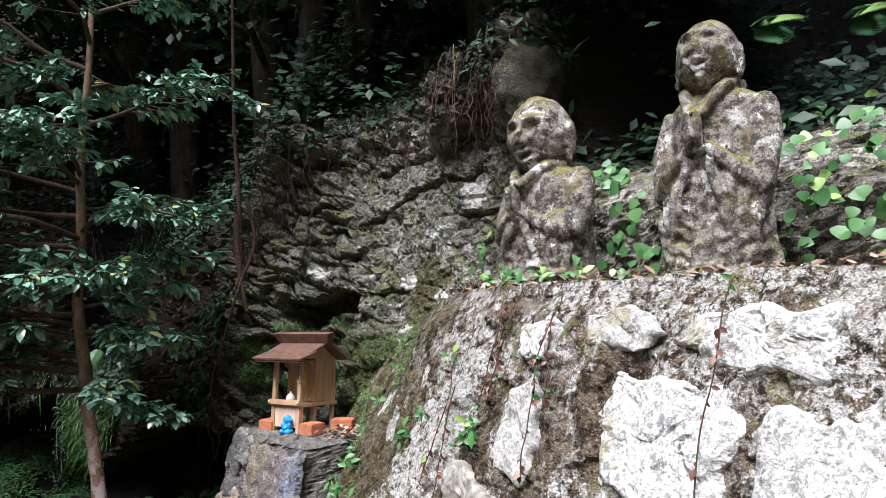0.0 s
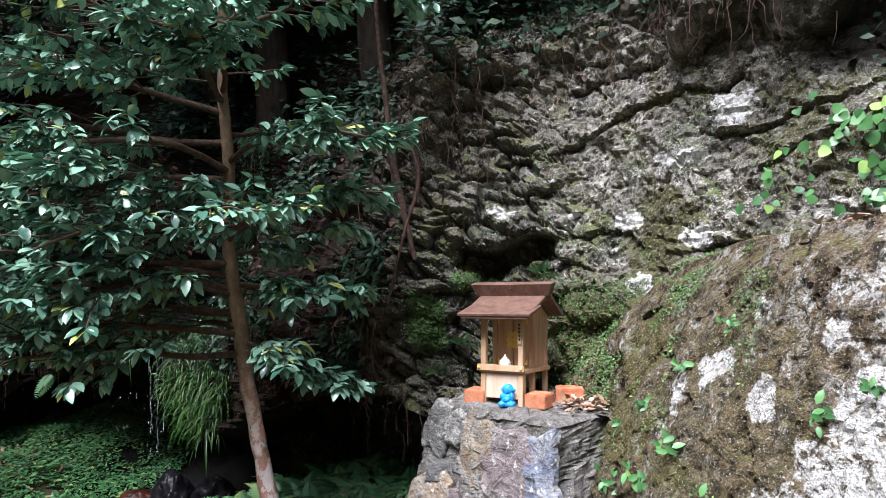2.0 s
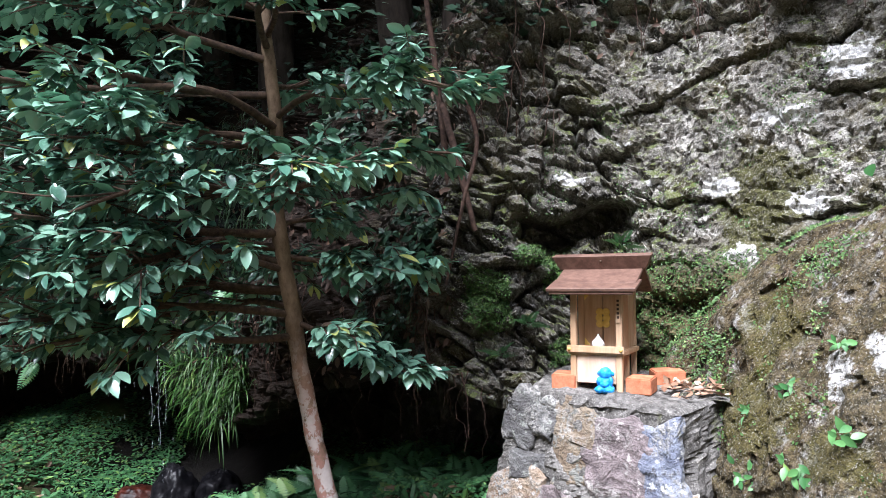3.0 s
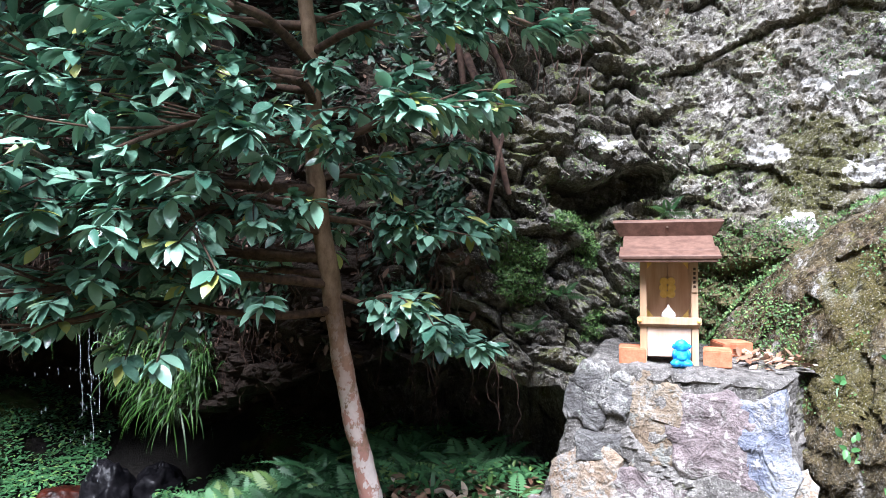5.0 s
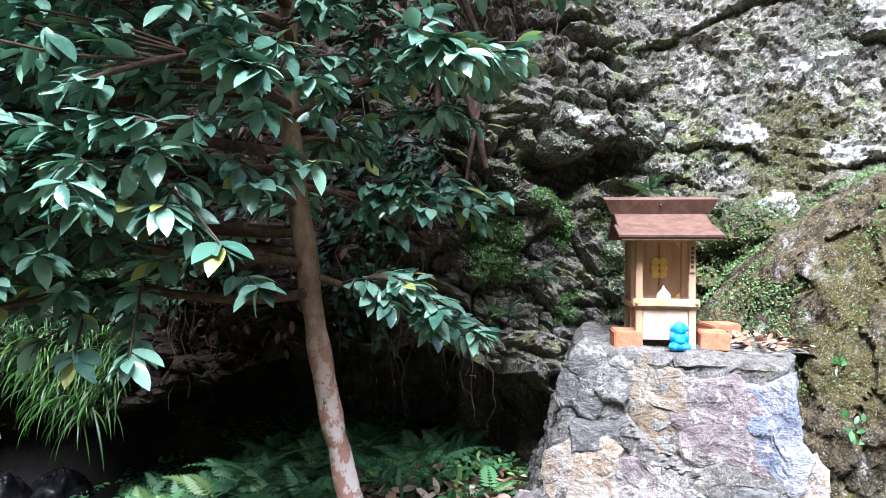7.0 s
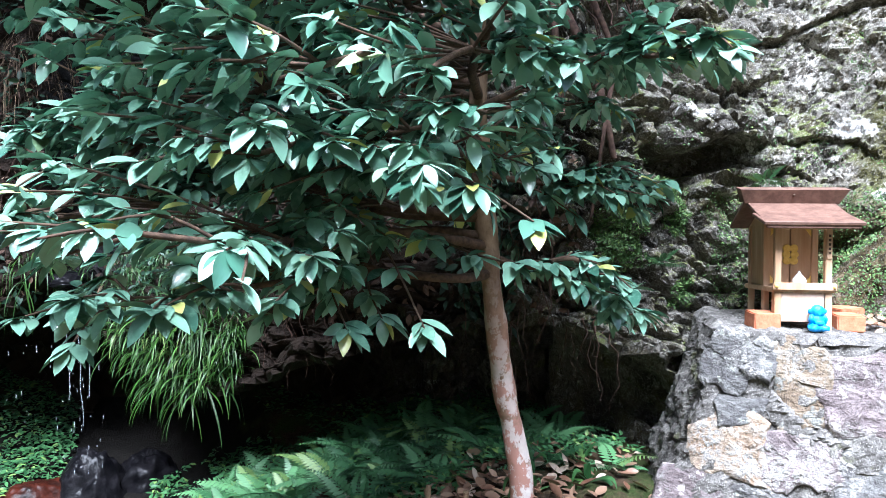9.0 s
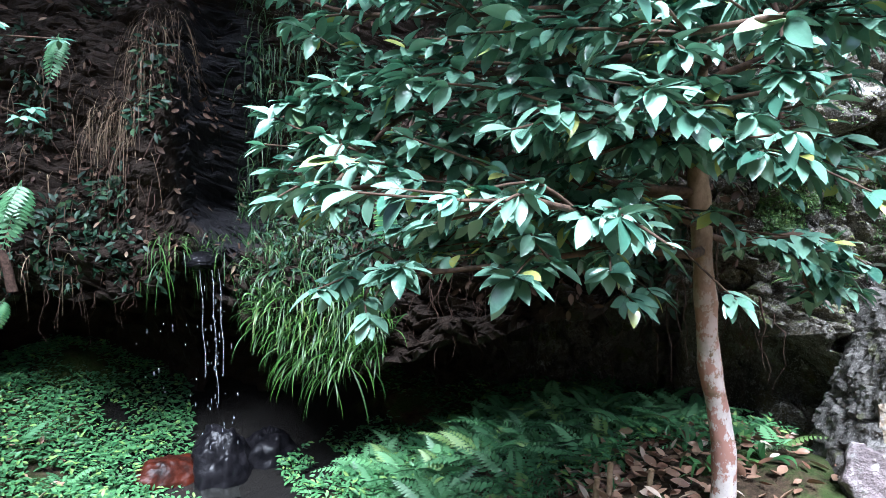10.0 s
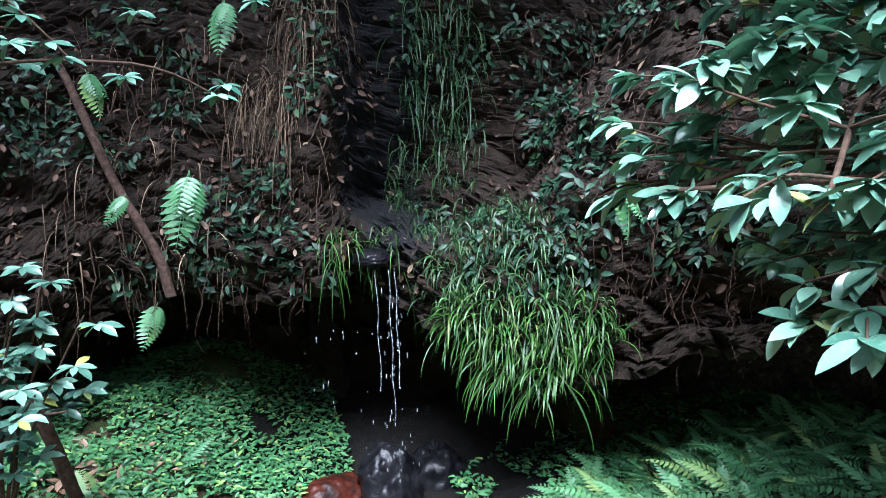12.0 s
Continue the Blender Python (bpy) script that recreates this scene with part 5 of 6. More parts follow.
# ---- rocks of the stream ----
def make_boulder(name, at, size, seed, material, label, category="rock", parent=None):
    ph, la = np.meshgrid(np.linspace(0, 2 * np.pi, 60, endpoint=False), np.linspace(-np.pi / 2, np.pi / 2, 40), indexing="ij")
    d = np.stack([np.cos(ph) * np.cos(la), np.sin(ph) * np.cos(la), np.sin(la)], -1).reshape(-1, 3)
    h, j = blocks(d * 1.9 + seed, seed)
    v = d * (1 + 0.06 * h + 0.16 * fbm(d * 1.3 + seed * 1.7, 4, seed) + 0.045 * fbm(d * 6, 4, seed + 3))[:, None] * np.array(size)
    ob = link_mesh(name, v, grid_faces(60, 40, True), material)
    ob.matrix_world = pose(*at, 0, 0, seed * 40)
    return tagged(ob, label, category)


make_boulder("red_rock", (-3.72, 6.35, -0.22), (0.19, 0.14, 0.14), 23, RUST, "rust-red wet rock beside the falling water")
make_boulder("black_rock", (-3.4, 6.3, -0.24), (0.2, 0.18, 0.3), 24, WET, "black wet rock under the falling water")
make_boulder("black_rock", (-3.12, 6.4, -0.25), (0.2, 0.18, 0.22), 25, WET, "black wet rock in the stream bed")
make_boulder("black_rock", (-3.55, 5.85, -0.32), (0.3, 0.14, 0.08), 6, WET, "low flat wet rock in the stream bed")
make_boulder("black_rock", (-2.95, 6.1, -0.3), (0.22, 0.16, 0.12), 7, WET, "wet dark rock in the stream bed")
make_boulder("spout_rock", (-3.5, 6.24, 1.1), (0.1, 0.14, 0.05), 9, WET, "wet rock over which the water spills")
make_boulder("mossy_boulder", (0.5, 3.5, 2.85), (0.24, 0.3, 0.28), 17, CLIFF, "dark mossy boulder above the stone figures")
make_boulder("bank_rock", (-2.15, 5.15, 1.36), (0.16, 0.12, 0.2), 14, CLIFF, "grey stone in the soil bank")


def make_water():
    n = Nodes("falling_water", 0.08, 0.6)
    n.b.inputs["Transmission Weight"].default_value = 0.85
    n.b.inputs["IOR"].default_value = 1.33
    mat = n.done((0.9, 0.95, 1.0), n.noise(60, 3, stretch=(1, 1, 0.3)), 0.6, 0.01)
    ob = thing("waterfall", (0, 0, 0), "thin strands of water falling from the mossy spout", "waterfall")
    r = np.random.default_rng(4)
    for k, (x0, y0) in enumerate(((-3.44, 6.1), (-3.4, 6.13), (-3.5, 6.12))):
        z = np.linspace(1.06, 0.45 if k else 0.3, 50)
        pts = np.stack([x0 + 0.004 * np.sin(z * 21 + k) + 0.02 * (1.05 - z), y0 - 0.05 * (1.05 - z), z], 1)
        rad = 0.0019 * np.clip(0.25 + np.abs(np.sin(z * 37 + k * 2)), 0.1, 1)
        link_mesh("strand", *tube(pts, rad, 7), mat, ob).visible_shadow = False
    ph, la = np.meshgrid(np.linspace(0, 2 * np.pi, 8, endpoint=False), np.linspace(-np.pi / 2, np.pi / 2, 6), indexing="ij")
    drop = np.stack([np.cos(ph) * np.cos(la), np.sin(ph) * np.cos(la), np.sin(la)], -1).reshape(-1, 3)
    pieces = []
    for i in range(80):
        z = r.uniform(-0.05, 1.0)
        w = 0.03 + 0.09 * (1 - z)
        if i % 4 == 0:
            at = np.array([-3.68 + r.normal() * 0.12, 6.2, z * 0.8])
        else:
            at = np.array([-3.43 + r.normal() * w * 0.6, 6.08 - 0.05 * (1 - z) + r.normal() * 0.03, z])
        size = r.uniform(0.001, 0.0028)
        pieces.append((drop * np.array([size, size, size * r.uniform(1.5, 7)]) + at, grid_faces(8, 6, True)))
    spray = link_mesh("spray", *joined(pieces), mat, ob)
    spray.visible_shadow = False
    tagged(spray, kind="stuff")
    return ob


make_water()


def make_pool():
    n = Nodes("dark_pool_water", 0.06, 0.5)
    mat = n.done((0.02, 0.02, 0.018), n.noise(30, 3), 0.25, 0.01)
    th = np.linspace(0, 2 * np.pi, 48, endpoint=False)
    k = 1 + 0.2 * np.sin(th * 3) + 0.1 * np.cos(th * 5)
    rows = [np.stack([-3.35 + 0.5 * k * q * np.cos(th), 5.95 + 0.4 * k * q * np.sin(th), np.full(48, -0.225)], 1) for q in (1, 0.6, 0.05)]
    tagged(link_mesh("stream_pool", np.stack(rows, 1).reshape(-1, 3), grid_faces(48, 3, True), mat), "shallow dark pool under the falling water", "water", kind="structure")


make_pool()


# ---- plants on rock and ground ----
def cliff_normals():
    du, dv = np.gradient(CLIFF_POINTS, axis=0), np.gradient(CLIFF_POINTS, axis=1)
    n = np.cross(du, dv)
    n /= np.linalg.norm(n, axis=2)[:, :, None] + 1e-9
    sign = np.sign((n[:, 100:300, :2] * (np.array([-1.5, 1.5]) - CLIFF_POINTS[:, 100:300, :2])).sum(2).mean())
    return n * sign


CLIFF_NORMALS = cliff_normals()
OUTER, TOP_ROW = 62, 60 + ROWS_UP


def on_cliff(count, x, z, seed, clump=0.0, scale=5.0, rows=(OUTER, TOP_ROW)):
    """Random places on the outer rock within ranges of x and z, with their normals; clump drops thin spots."""
    r = np.random.default_rng(seed)
    P, N = CLIFF_POINTS[:, rows[0]:rows[1]].reshape(-1, 3), CLIFF_NORMALS[:, rows[0]:rows[1]].reshape(-1, 3)
    ok = (P[:, 0] > x[0]) & (P[:, 0] < x[1]) & (P[:, 2] > z[0]) & (P[:, 2] < z[1])
    if clump:
        ok &= vnoise(P * scale, seed) > clump
    idx = np.flatnonzero(ok)
    if not len(idx):
        idx = np.arange(10)
    pick = r.choice(idx, count)
    return P[pick] + r.normal(0, 0.006, (count, 3)), N[pick]


def leaf_heap(name, P, N, size, shape, material, label, category, r, lift=0.5, spread=0.8, down=0.0, kind="stuff", offset=0.01):
    """Many small leaves, lying outwards from their ground."""
    F = np.cross(N, r.normal(size=P.shape)) * spread + N * lift + np.array([0, 0, -down])
    U = N + r.normal(0, 0.25, P.shape)
    v, f = scatter(shape, P + N * offset, F, U, r.uniform(size[0], size[1], len(P)))
    return tagged(link_mesh(name, v, f, material), label, category, kind=kind)


HEART = leaf_shape(1.0, 1.05, 0.08, 0.12, 0.62, 6)
SMALL = leaf_shape(1.0, 0.6, 0.1, 0.1, 0.9, 2)
OVAL = leaf_shape(1.0, 0.42, 0.2, 0.2, 0.9, 3)
DRY = leaf_shape(1.0, 0.5, 0.35, -0.25, 0.9, 4)


def single_leaf_material(name, dark, light, young, share):
    n = Nodes(name, 0.42, 0.5)
    r = n.random()
    c = n.mix(r, dark, light)
    c = n.mix(n.ramp(n.math("FRACT", n.math("MULTIPLY", r, 37.7)), 1 - share, 1.02 - share), c, young)
    return n.done(n.mix(n.ramp(n.noise(50, 3), 0.45, 0.75, 0, 0.3), c, light), n.noise(90, 2), 0.3, 0.003)


IVY_ONE = single_leaf_material("ivy_leaf", (0.035, 0.12, 0.035), (0.11, 0.26, 0.08), (0.3, 0.46, 0.12), 0.12)
DRY_ONE = single_leaf_material("dead_leaf", (0.16, 0.075, 0.045), (0.42, 0.27, 0.18), (0.6, 0.48, 0.38), 0.15)
FERN_ONE = single_leaf_material("fern_frond", (0.05, 0.15, 0.06), (0.15, 0.34, 0.14), (0.24, 0.38, 0.12), 0.12)


def shared_mesh(name, shape, material):
    tmp = link_mesh(name, shape[0], shape[1], material)
    me = tmp.data
    bpy.data.objects.remove(tmp)
    return me


def place_leaves(parent, me, P, F, U, S, name="leaf"):
    for p, f, u, s in zip(P, F, U, S):
        y = Vector(f).normalized()
        x = y.cross(Vector(u)).normalized()
        ob = new(name, me)
        ob.parent = parent
        ob.matrix_world = Matrix.Translation(p) @ Matrix((x, y, x.cross(y))).transposed().to_4x4() @ Matrix.Diagonal((s, s, s, 1))


def make_ivy(windows, seed, label):
    """A creeping ivy: stems on the rock and round leaves on short stalks."""
    r = np.random.default_rng(seed)
    ob = thing("ivy", (0, 0, 0), label, "ivy", "ivy on the rock")
    me = shared_mesh("leaf", HEART, IVY_ONE)
    for count, x, z, size in windows:
        P, N = on_cliff(count, x, z, seed + count, -0.1, 5)
        out = N * 0.7 + np.array([-0.35, -0.45, 0.25])
        F = np.cross(out, r.normal(size=P.shape)) + np.array([0, 0, -0.7]) + out * 0.2
        place_leaves(ob, me, P + out * r.uniform(0.02, 0.09, (count, 1)), F, out + r.normal(0, 0.35, P.shape), r.uniform(*size, count))
        stems = []
        for k in range(max(3, count // 9)):
            a = P[r.integers(len(P))] + N[0] * 0.01
            b = P[np.argsort(((P - a) ** 2).sum(1))[min(5, len(P) - 1)]]
            stems.append(tube(curve([a, (a + b) / 2 + np.array([-0.02, -0.03, -0.03]), b], 8), np.full(8, 0.0022), 5))
        v, f = joined(stems)
        tagged(link_mesh("stem", v, f, TWIG, ob), kind="stuff")
    return ob


make_ivy(((120, (0.42, 0.85), (1.86, 2.35), (0.03, 0.06)), (290, (0.95, 1.7), (1.88, 2.75), (0.028, 0.055)), (30, (0.2, 0.45), (1.86, 2.3), (0.03, 0.05))), 5, "bright green round-leaved ivy creeping behind the stone figures")


def make_seedling(at, n, size, seed, label="small bright green seedling rooted in the wall", out=(-0.6, -0.7, 0.3), hang=0.2):
    r = np.random.default_rng(seed)
    ob = thing("seedling", (0, 0, 0), label, "plant", "seedlings on the rock")
    me = shared_mesh("leaf", leaf_shape(1.0, 0.5, 0.15, 0.2, 0.85, 4), IVY_ONE)
    o = np.array(out)
    P, F, U, S = [], [], [], []
    for i in range(n):
        a = i * 2.4
        P.append(np.array(at) + r.normal(0, size * 0.25, 3) + o * 0.02)
        F.append(o * 0.5 + np.array([math.cos(a), 0.4 * math.sin(a), math.sin(a) - hang]))
        U.append(o + r.normal(0, 0.2, 3))
        S.append(size * r.uniform(0.45, 0.9))
    place_leaves(ob, me, P, F, U, S)


for i, (s, z, n, size) in enumerate(((0.32, 1.3, 9, 0.05), (0.2, 1.38, 7, 0.04), (0.8, 1.12, 10, 0.06), (0.95, 0.98, 12, 0.06), (1.05, 1.18, 10, 0.05), (0.62, 1.0, 8, 0.05), (0.88, 1.34, 9, 0.045), (-0.12, 1.38, 8, 0.06), (-0.08, 1.33, 6, 0.05),
                                     (0.1, 1.58, 6, 0.04), (0.7, 1.5, 8, 0.04), (1.15, 0.9, 12, 0.06), (-0.15, 1.12, 9, 0.06), (0.48, 0.98, 8, 0.05), (0.2, 1.0, 8, 0.05), (1.0, 0.78, 12, 0.06), (-1.3, 1.45, 7, 0.08), (1.2, 1.08, 12, 0.05))):
    make_seedling(wall_point(np.array([s]), np.array([z]), 0.01)[0], n, size, 500 + i)
for i, (s, b, n, size) in enumerate(((-0.05, -0.06, 14, 0.06), (0.08, -0.1, 12, 0.055), (-0.3, -0.1, 9, 0.06), (-0.42, -0.16, 9, 0.05), (0.3, -0.12, 8, 0.04), (-0.02, -0.2, 10, 0.06))):
    p = wall_point(np.array([s]), np.array([1.8]), b)[0]
    make_seedling(p + np.array([0, 0, 0.03]), n, size, 540 + i, "round-leaved green plant on the mossy ledge", (-0.5, -0.6, 0.7))


def make_vine(s, z0, z1, seed):
    """A creeper hanging on the wall with small dead and green leaves."""
    r = np.random.default_rng(seed)
    ob = thing("creeper", (0, 0, 0), "thin creeper with reddish leaves hanging on the stone wall", "creeper", "creepers on the wall")
    z = np.linspace(z0, z1, 9)
    ss = s + 0.02 * np.cumsum(r.normal(0, 0.5, 9))
    line = curve(wall_point(ss, z, 0.045), 40)
    link_mesh("stem", *tube(line, np.full(40, 0.002), 5), TWIG, ob)
    for mat, count, tag in ((RED_ONE, 20, ""), (IVY_ONE, 5, "")):
        k = r.integers(0, 40, count)
        place_leaves(ob, shared_mesh("leaf", leaf_shape(1.0, 0.6, 0.3, 0.2, 0.9, 3), mat), line[k], r.normal(0, 1, (count, 3)) + np.array([-0.4, -0.3, -0.6]), np.tile(np.array([-0.85, -0.5, 0.2]), (count, 1)) + r.normal(0, 0.3, (count, 3)), r.uniform(0.01, 0.03, count))


RED_ONE = single_leaf_material("red_leaf", (0.09, 0.035, 0.025), (0.24, 0.11, 0.08), (0.36, 0.22, 0.16), 0.2)
make_vine(-0.18, 1.78, 1.45, 1)
make_vine(-0.2, 1.8, 1.5, 2)
make_vine(-0.4, 1.79, 1.5, 3)
make_vine(-0.39, 1.75, 1.3, 4)
make_vine(-0.88, 1.8, 1.2, 5)
make_vine(0.0, 1.6, 1.2, 6)
make_vine(-0.02, 1.5, 1.05, 7)


MOSS_LEAF = make_leaf("moss_leaf", (0.03, 0.075, 0.018), (0.1, 0.19, 0.05), (0.2, 0.3, 0.08), 0.6)
# moss plants: tiny leaves
r6 = np.random.default_rng(66)
P, N = on_cliff(10000, (-1.3, -0.82), (1.08, 1.66), 61, 0.1, 6)
P2, N2 = on_cliff(14000, (-0.72, 0.12), (1.05, 1.62), 62, 0.0, 6)
P3, N3 = on_cliff(1500, (-1.2, 0.3), (1.7, 2.4), 63, 0.35, 7)
leaf_heap("moss_plants", np.concatenate([P, P2, P3]), np.concatenate([N, N2, N3]), (0.006, 0.014), SMALL, MOSS_LEAF, "tiny round-leaved green plants on damp rock", "moss", r6, 0.6)
s6, z6 = r6.uniform(0.55, 1.45, 4500), r6.uniform(0.0, 1.0, 4500)
z6 = np.interp(s6, TOP_S, TOP_Z) * (1 - 0.55 * z6 ** 1.5)
pw = wall_point(s6, z6, 0.012)
keep = (vnoise(pw * 6, 8) + 0.3 * (s6 - 0.9)) > 0.25
leaf_heap("moss_plants", pw[keep], np.tile(np.array([-0.8, -0.5, 0.3]), (keep.sum(), 1)), (0.006, 0.014), SMALL, MOSS_LEAF, "tiny green plants on the end of the wall", "moss", r6, 0.6)


s6, b6 = r6.uniform(0.95, 1.9, 9000), -np.abs(r6.normal(0, 0.3, 9000))
up6 = r6.uniform(0, 1, 9000) < 0.5
top6 = np.interp(s6, TOP_S, TOP_Z)
pw = wall_point(s6, np.where(up6, top6, top6 + 0.9 * b6), np.where(up6, b6, 0.015))
pw[:, 2] += np.where(up6, 0.035 - 0.4 * b6 * step(s6, 1.0, 1.35), 0)
keep = vnoise(pw * 7, 18) > 0.0
leaf_heap("moss_plants", pw[keep], np.tile(np.array([-0.6, -0.5, 0.6]), (keep.sum(), 1)), (0.006, 0.015), SMALL, MOSS_LEAF, "tiny round-leaved plants where the wall meets the cliff", "moss", r6, 0.6)


# ---- fallen leaves ----
def make_fallen(places, seed, label, parts=True, name="leaf_litter", size=(0.025, 0.06)):
    r = np.random.default_rng(seed)
    ob = thing(name, (0, 0, 0), label, "leaf litter")
    me = shared_mesh("leaf", DRY, DRY_ONE)
    n = len(places)
    place_leaves(ob, me, places, np.concatenate([r.normal(0, 1, (n, 2)), r.normal(0, 0.25, (n, 1))], 1), np.concatenate([r.normal(0, 0.45, (n, 2)), np.ones((n, 1))], 1), r.uniform(*size, n))


rl = np.random.default_rng(70)
s7 = rl.uniform(-1.4, 0.5, 230)
b7 = -np.abs(rl.normal(0, 0.1, 230))
pl = wall_point(s7, np.interp(s7, TOP_S, TOP_Z), b7)
pl[:, 2] += 0.025 + 0.03 * vnoise(pl * 8, 2)
make_fallen(pl, 71, "dry pinkish-brown fallen leaves along the ledge", size=(0.015, 0.042))
tp = np.array([AT_TABLE @ Vector((rl.uniform(0.2, 0.44), rl.normal(0.15, 0.08), TABLE_TOP + rl.uniform(0.0, 0.03))) for _ in range(110)])
make_fallen(tp, 72, "heap of curled dry leaves beside the bricks", size=(0.02, 0.05))
gx, gy = rl.normal(-1.8, 0.35, 290), rl.normal(4.2, 0.25, 290)
make_fallen(np.stack([gx, gy, ground_height(gx, gy) + 0.02], 1), 73, "brown fallen leaves on the soil round the tree", size=(0.04, 0.08))
gx, gy = rl.normal(-2.3, 0.3, 290), rl.normal(4.35, 0.16, 290)
make_fallen(np.stack([gx, gy, ground_height(gx, gy) + 0.02], 1), 75, "pale brown fallen leaves before the ferns", size=(0.04, 0.08))
gx, gy = rl.normal(-4.75, 0.3, 160), rl.normal(6.0, 0.3, 160)
make_fallen(np.stack([gx, gy, ground_height(gx, gy) + 0.03], 1), 74, "brown fallen leaves on the western bank", size=(0.04, 0.09))


# ---- ferns ----
def frond_shape(length, pairs, width, curl=0.35):
    s = np.linspace(0, 1, 14)
    line = np.stack([s * 0, s * length * (1 - 0.12 * s), length * (0.28 * s - curl * s ** 2)], 1)
    pieces = [tube(line, np.linspace(0.0025, 0.001, 14) * length / 0.4, 4)]
    q = np.linspace(0.16, 0.99, pairs)
    at = np.stack([np.interp(q, s, line[:, k]) for k in range(3)], 1)
    w = width * length * np.sin(np.pi * q ** 0.75) ** 0.7 * (1.05 - 0.5 * q) + 0.01
    tan = np.gradient(at, axis=0)
    for side in (-1, 1):
        F = np.stack([np.full(pairs, side * 1.0), np.full(pairs, 0.45), np.full(pairs, -0.15)], 1)
        U = np.tile(np.array([0, -0.2, 1.0]), (pairs, 1))
        pieces.append(scatter(leaf_shape(1.0, 0.32, 0.1, 0.15, 0.75, 3), at, F, U, w))
    return joined(pieces)


def build_fern(name, count, length, seed, label, spread=(15, 60), fan=360, pairs=15, width=0.3, curl=0.35):
    r = np.random.default_rng(seed)
    ob = thing(name, (0, 0, 0), label, "fern", "ferns")
    mes = [shared_mesh("frond", frond_shape(length * k, pairs, width, curl), FERN_ONE) for k in (0.8, 1.0, 1.15)]
    for i in range(count):
        f = new("frond", mes[i % 3])
        f.parent = ob
        f.matrix_basis = pose(0, 0, 0, 0, 0, (i + r.uniform(-0.3, 0.3)) * fan / count) @ pose(0, 0, 0, r.uniform(*spread), r.uniform(-12, 12), 0)
    return ob


fern = build_fern("fern", 9, 0.32, 1, "green fern with arching fronds on the cave floor", (5, 40), 360, 12, 0.2, 0.45)
fern_b = build_fern("fern", 7, 0.22, 2, "small dark green fern on damp soil", (0, 40), 360, 11, 0.22, 0.45)
rf = np.random.default_rng(81)
spots = []
for attempt in range(4000):
    if len(spots) >= 50:
        break
    x, y = rf.uniform(-2.75, -1.15), rf.uniform(4.55, 5.6)
    if y > 4.6 + 0.1 * rf.random() and y < 5.0 + 0.55 * (-1.2 - x) and all((x - a) ** 2 + (y - b) ** 2 > 0.02 for a, b in spots):
        spots.append((x, y))
for i, (x, y) in enumerate(spots):
    src = fern if i % 3 else fern_b
    m = pose(x, y, float(ground_at(x, y)[0]) - 0.01, rf.uniform(-8, 8), rf.uniform(-8, 8), rf.uniform(0, 360)) @ Matrix.Scale(1, 4)
    if i < 2:
        (fern if i == 1 else fern_b).matrix_world = m
    else:
        copy_thing(src, m)
for x, y in ((-4.75, 5.85), (-4.45, 6.25), (-5.0, 6.2), (-4.2, 6.0), (-4.95, 5.6), (-4.6, 5.6), (-1.5, 4.35), (-1.25, 4.2), (-2.6, 4.7), (-2.3, 4.5)):
    copy_thing(fern_b, pose(x, y, float(ground_at(x, y)[0]), 0, 0, rf.uniform(0, 360)))

# hanging ferns on the western bank: fronds point out and down
hang = build_fern("hanging_fern", 4, 0.36, 5, "pale green fern frond hanging from the bank", (-75, -50), 40, 10, 0.26, 0.15)
hang.matrix_world = pose(-4.33, 6.05, 1.55, 0, 0, 160)
for x, y, z, turn in ((-4.52, 6.5, 0.9, 170), (-4.6, 6.2, 1.45, 140), (-4.75, 6.35, 2.0, 200), (-2.68, 5.25, 1.5, 190), (-4.15, 6.15, 2.3, 140)):
    copy_thing(hang, pose(x, y, z, rf.uniform(-15, 15), rf.uniform(-20, 20), turn) @ Matrix.Scale(rf.uniform(0.45, 0.8), 4))
for x, y, z, turn in ((-1.02, 4.2, 1.3, 160), (-1.15, 4.25, 1.15, 200), (-0.62, 4.02, 1.66, 150)):
    copy_thing(fern_b, pose(x, y, z, 40, 0, turn) @ Matrix.Scale(0.5, 4))
big = build_fern("bank_fern", 4, 0.28, 7, "large fern hanging over the ivy bank", (-60, -20), 70, 18, 0.3, 0.2)
big.matrix_world = pose(1.62, 2.42, 2.84, 0, 0, 130)
copy_thing(big, pose(1.85, 2.1, 2.8, 0, 0, 130))
copy_thing(big, pose(1.35, 2.65, 2.9, 0, 0, 150))


# ---- ground cover ----
def cover(x, y, count, size, seed, label, thin=0.0):
    r = np.random.default_rng(seed)
    gx, gy = r.uniform(*x, count), r.uniform(*y, count)
    P = np.stack([gx, gy, ground_height(gx, gy)], 1)
    ok = vnoise(P * 3.5, seed) > thin
    P = P[ok]
    P[:, 2] += r.uniform(0.01, 0.06, len(P))
    leaf_heap("ground_cover", P, np.tile(np.array([0, -0.15, 1.0]), (len(P), 1)), size, OVAL, COVER_LEAF, label, "ground cover", r, 0.25, 1.0)


cover((-5.2, -3.55), (5.7, 7.4), 13000, (0.02, 0.05), 91, "low bright green ground cover beside the stream", -0.55)
cover((-3.1, -1.0), (4.3, 6.4), 9000, (0.02, 0.05), 92, "low green plants between the ferns", -0.2)
cover((-4.9, -2.5), (4.2, 5.7), 5000, (0.02, 0.06), 93, "green seedlings on the soil before the stream", 0.0)


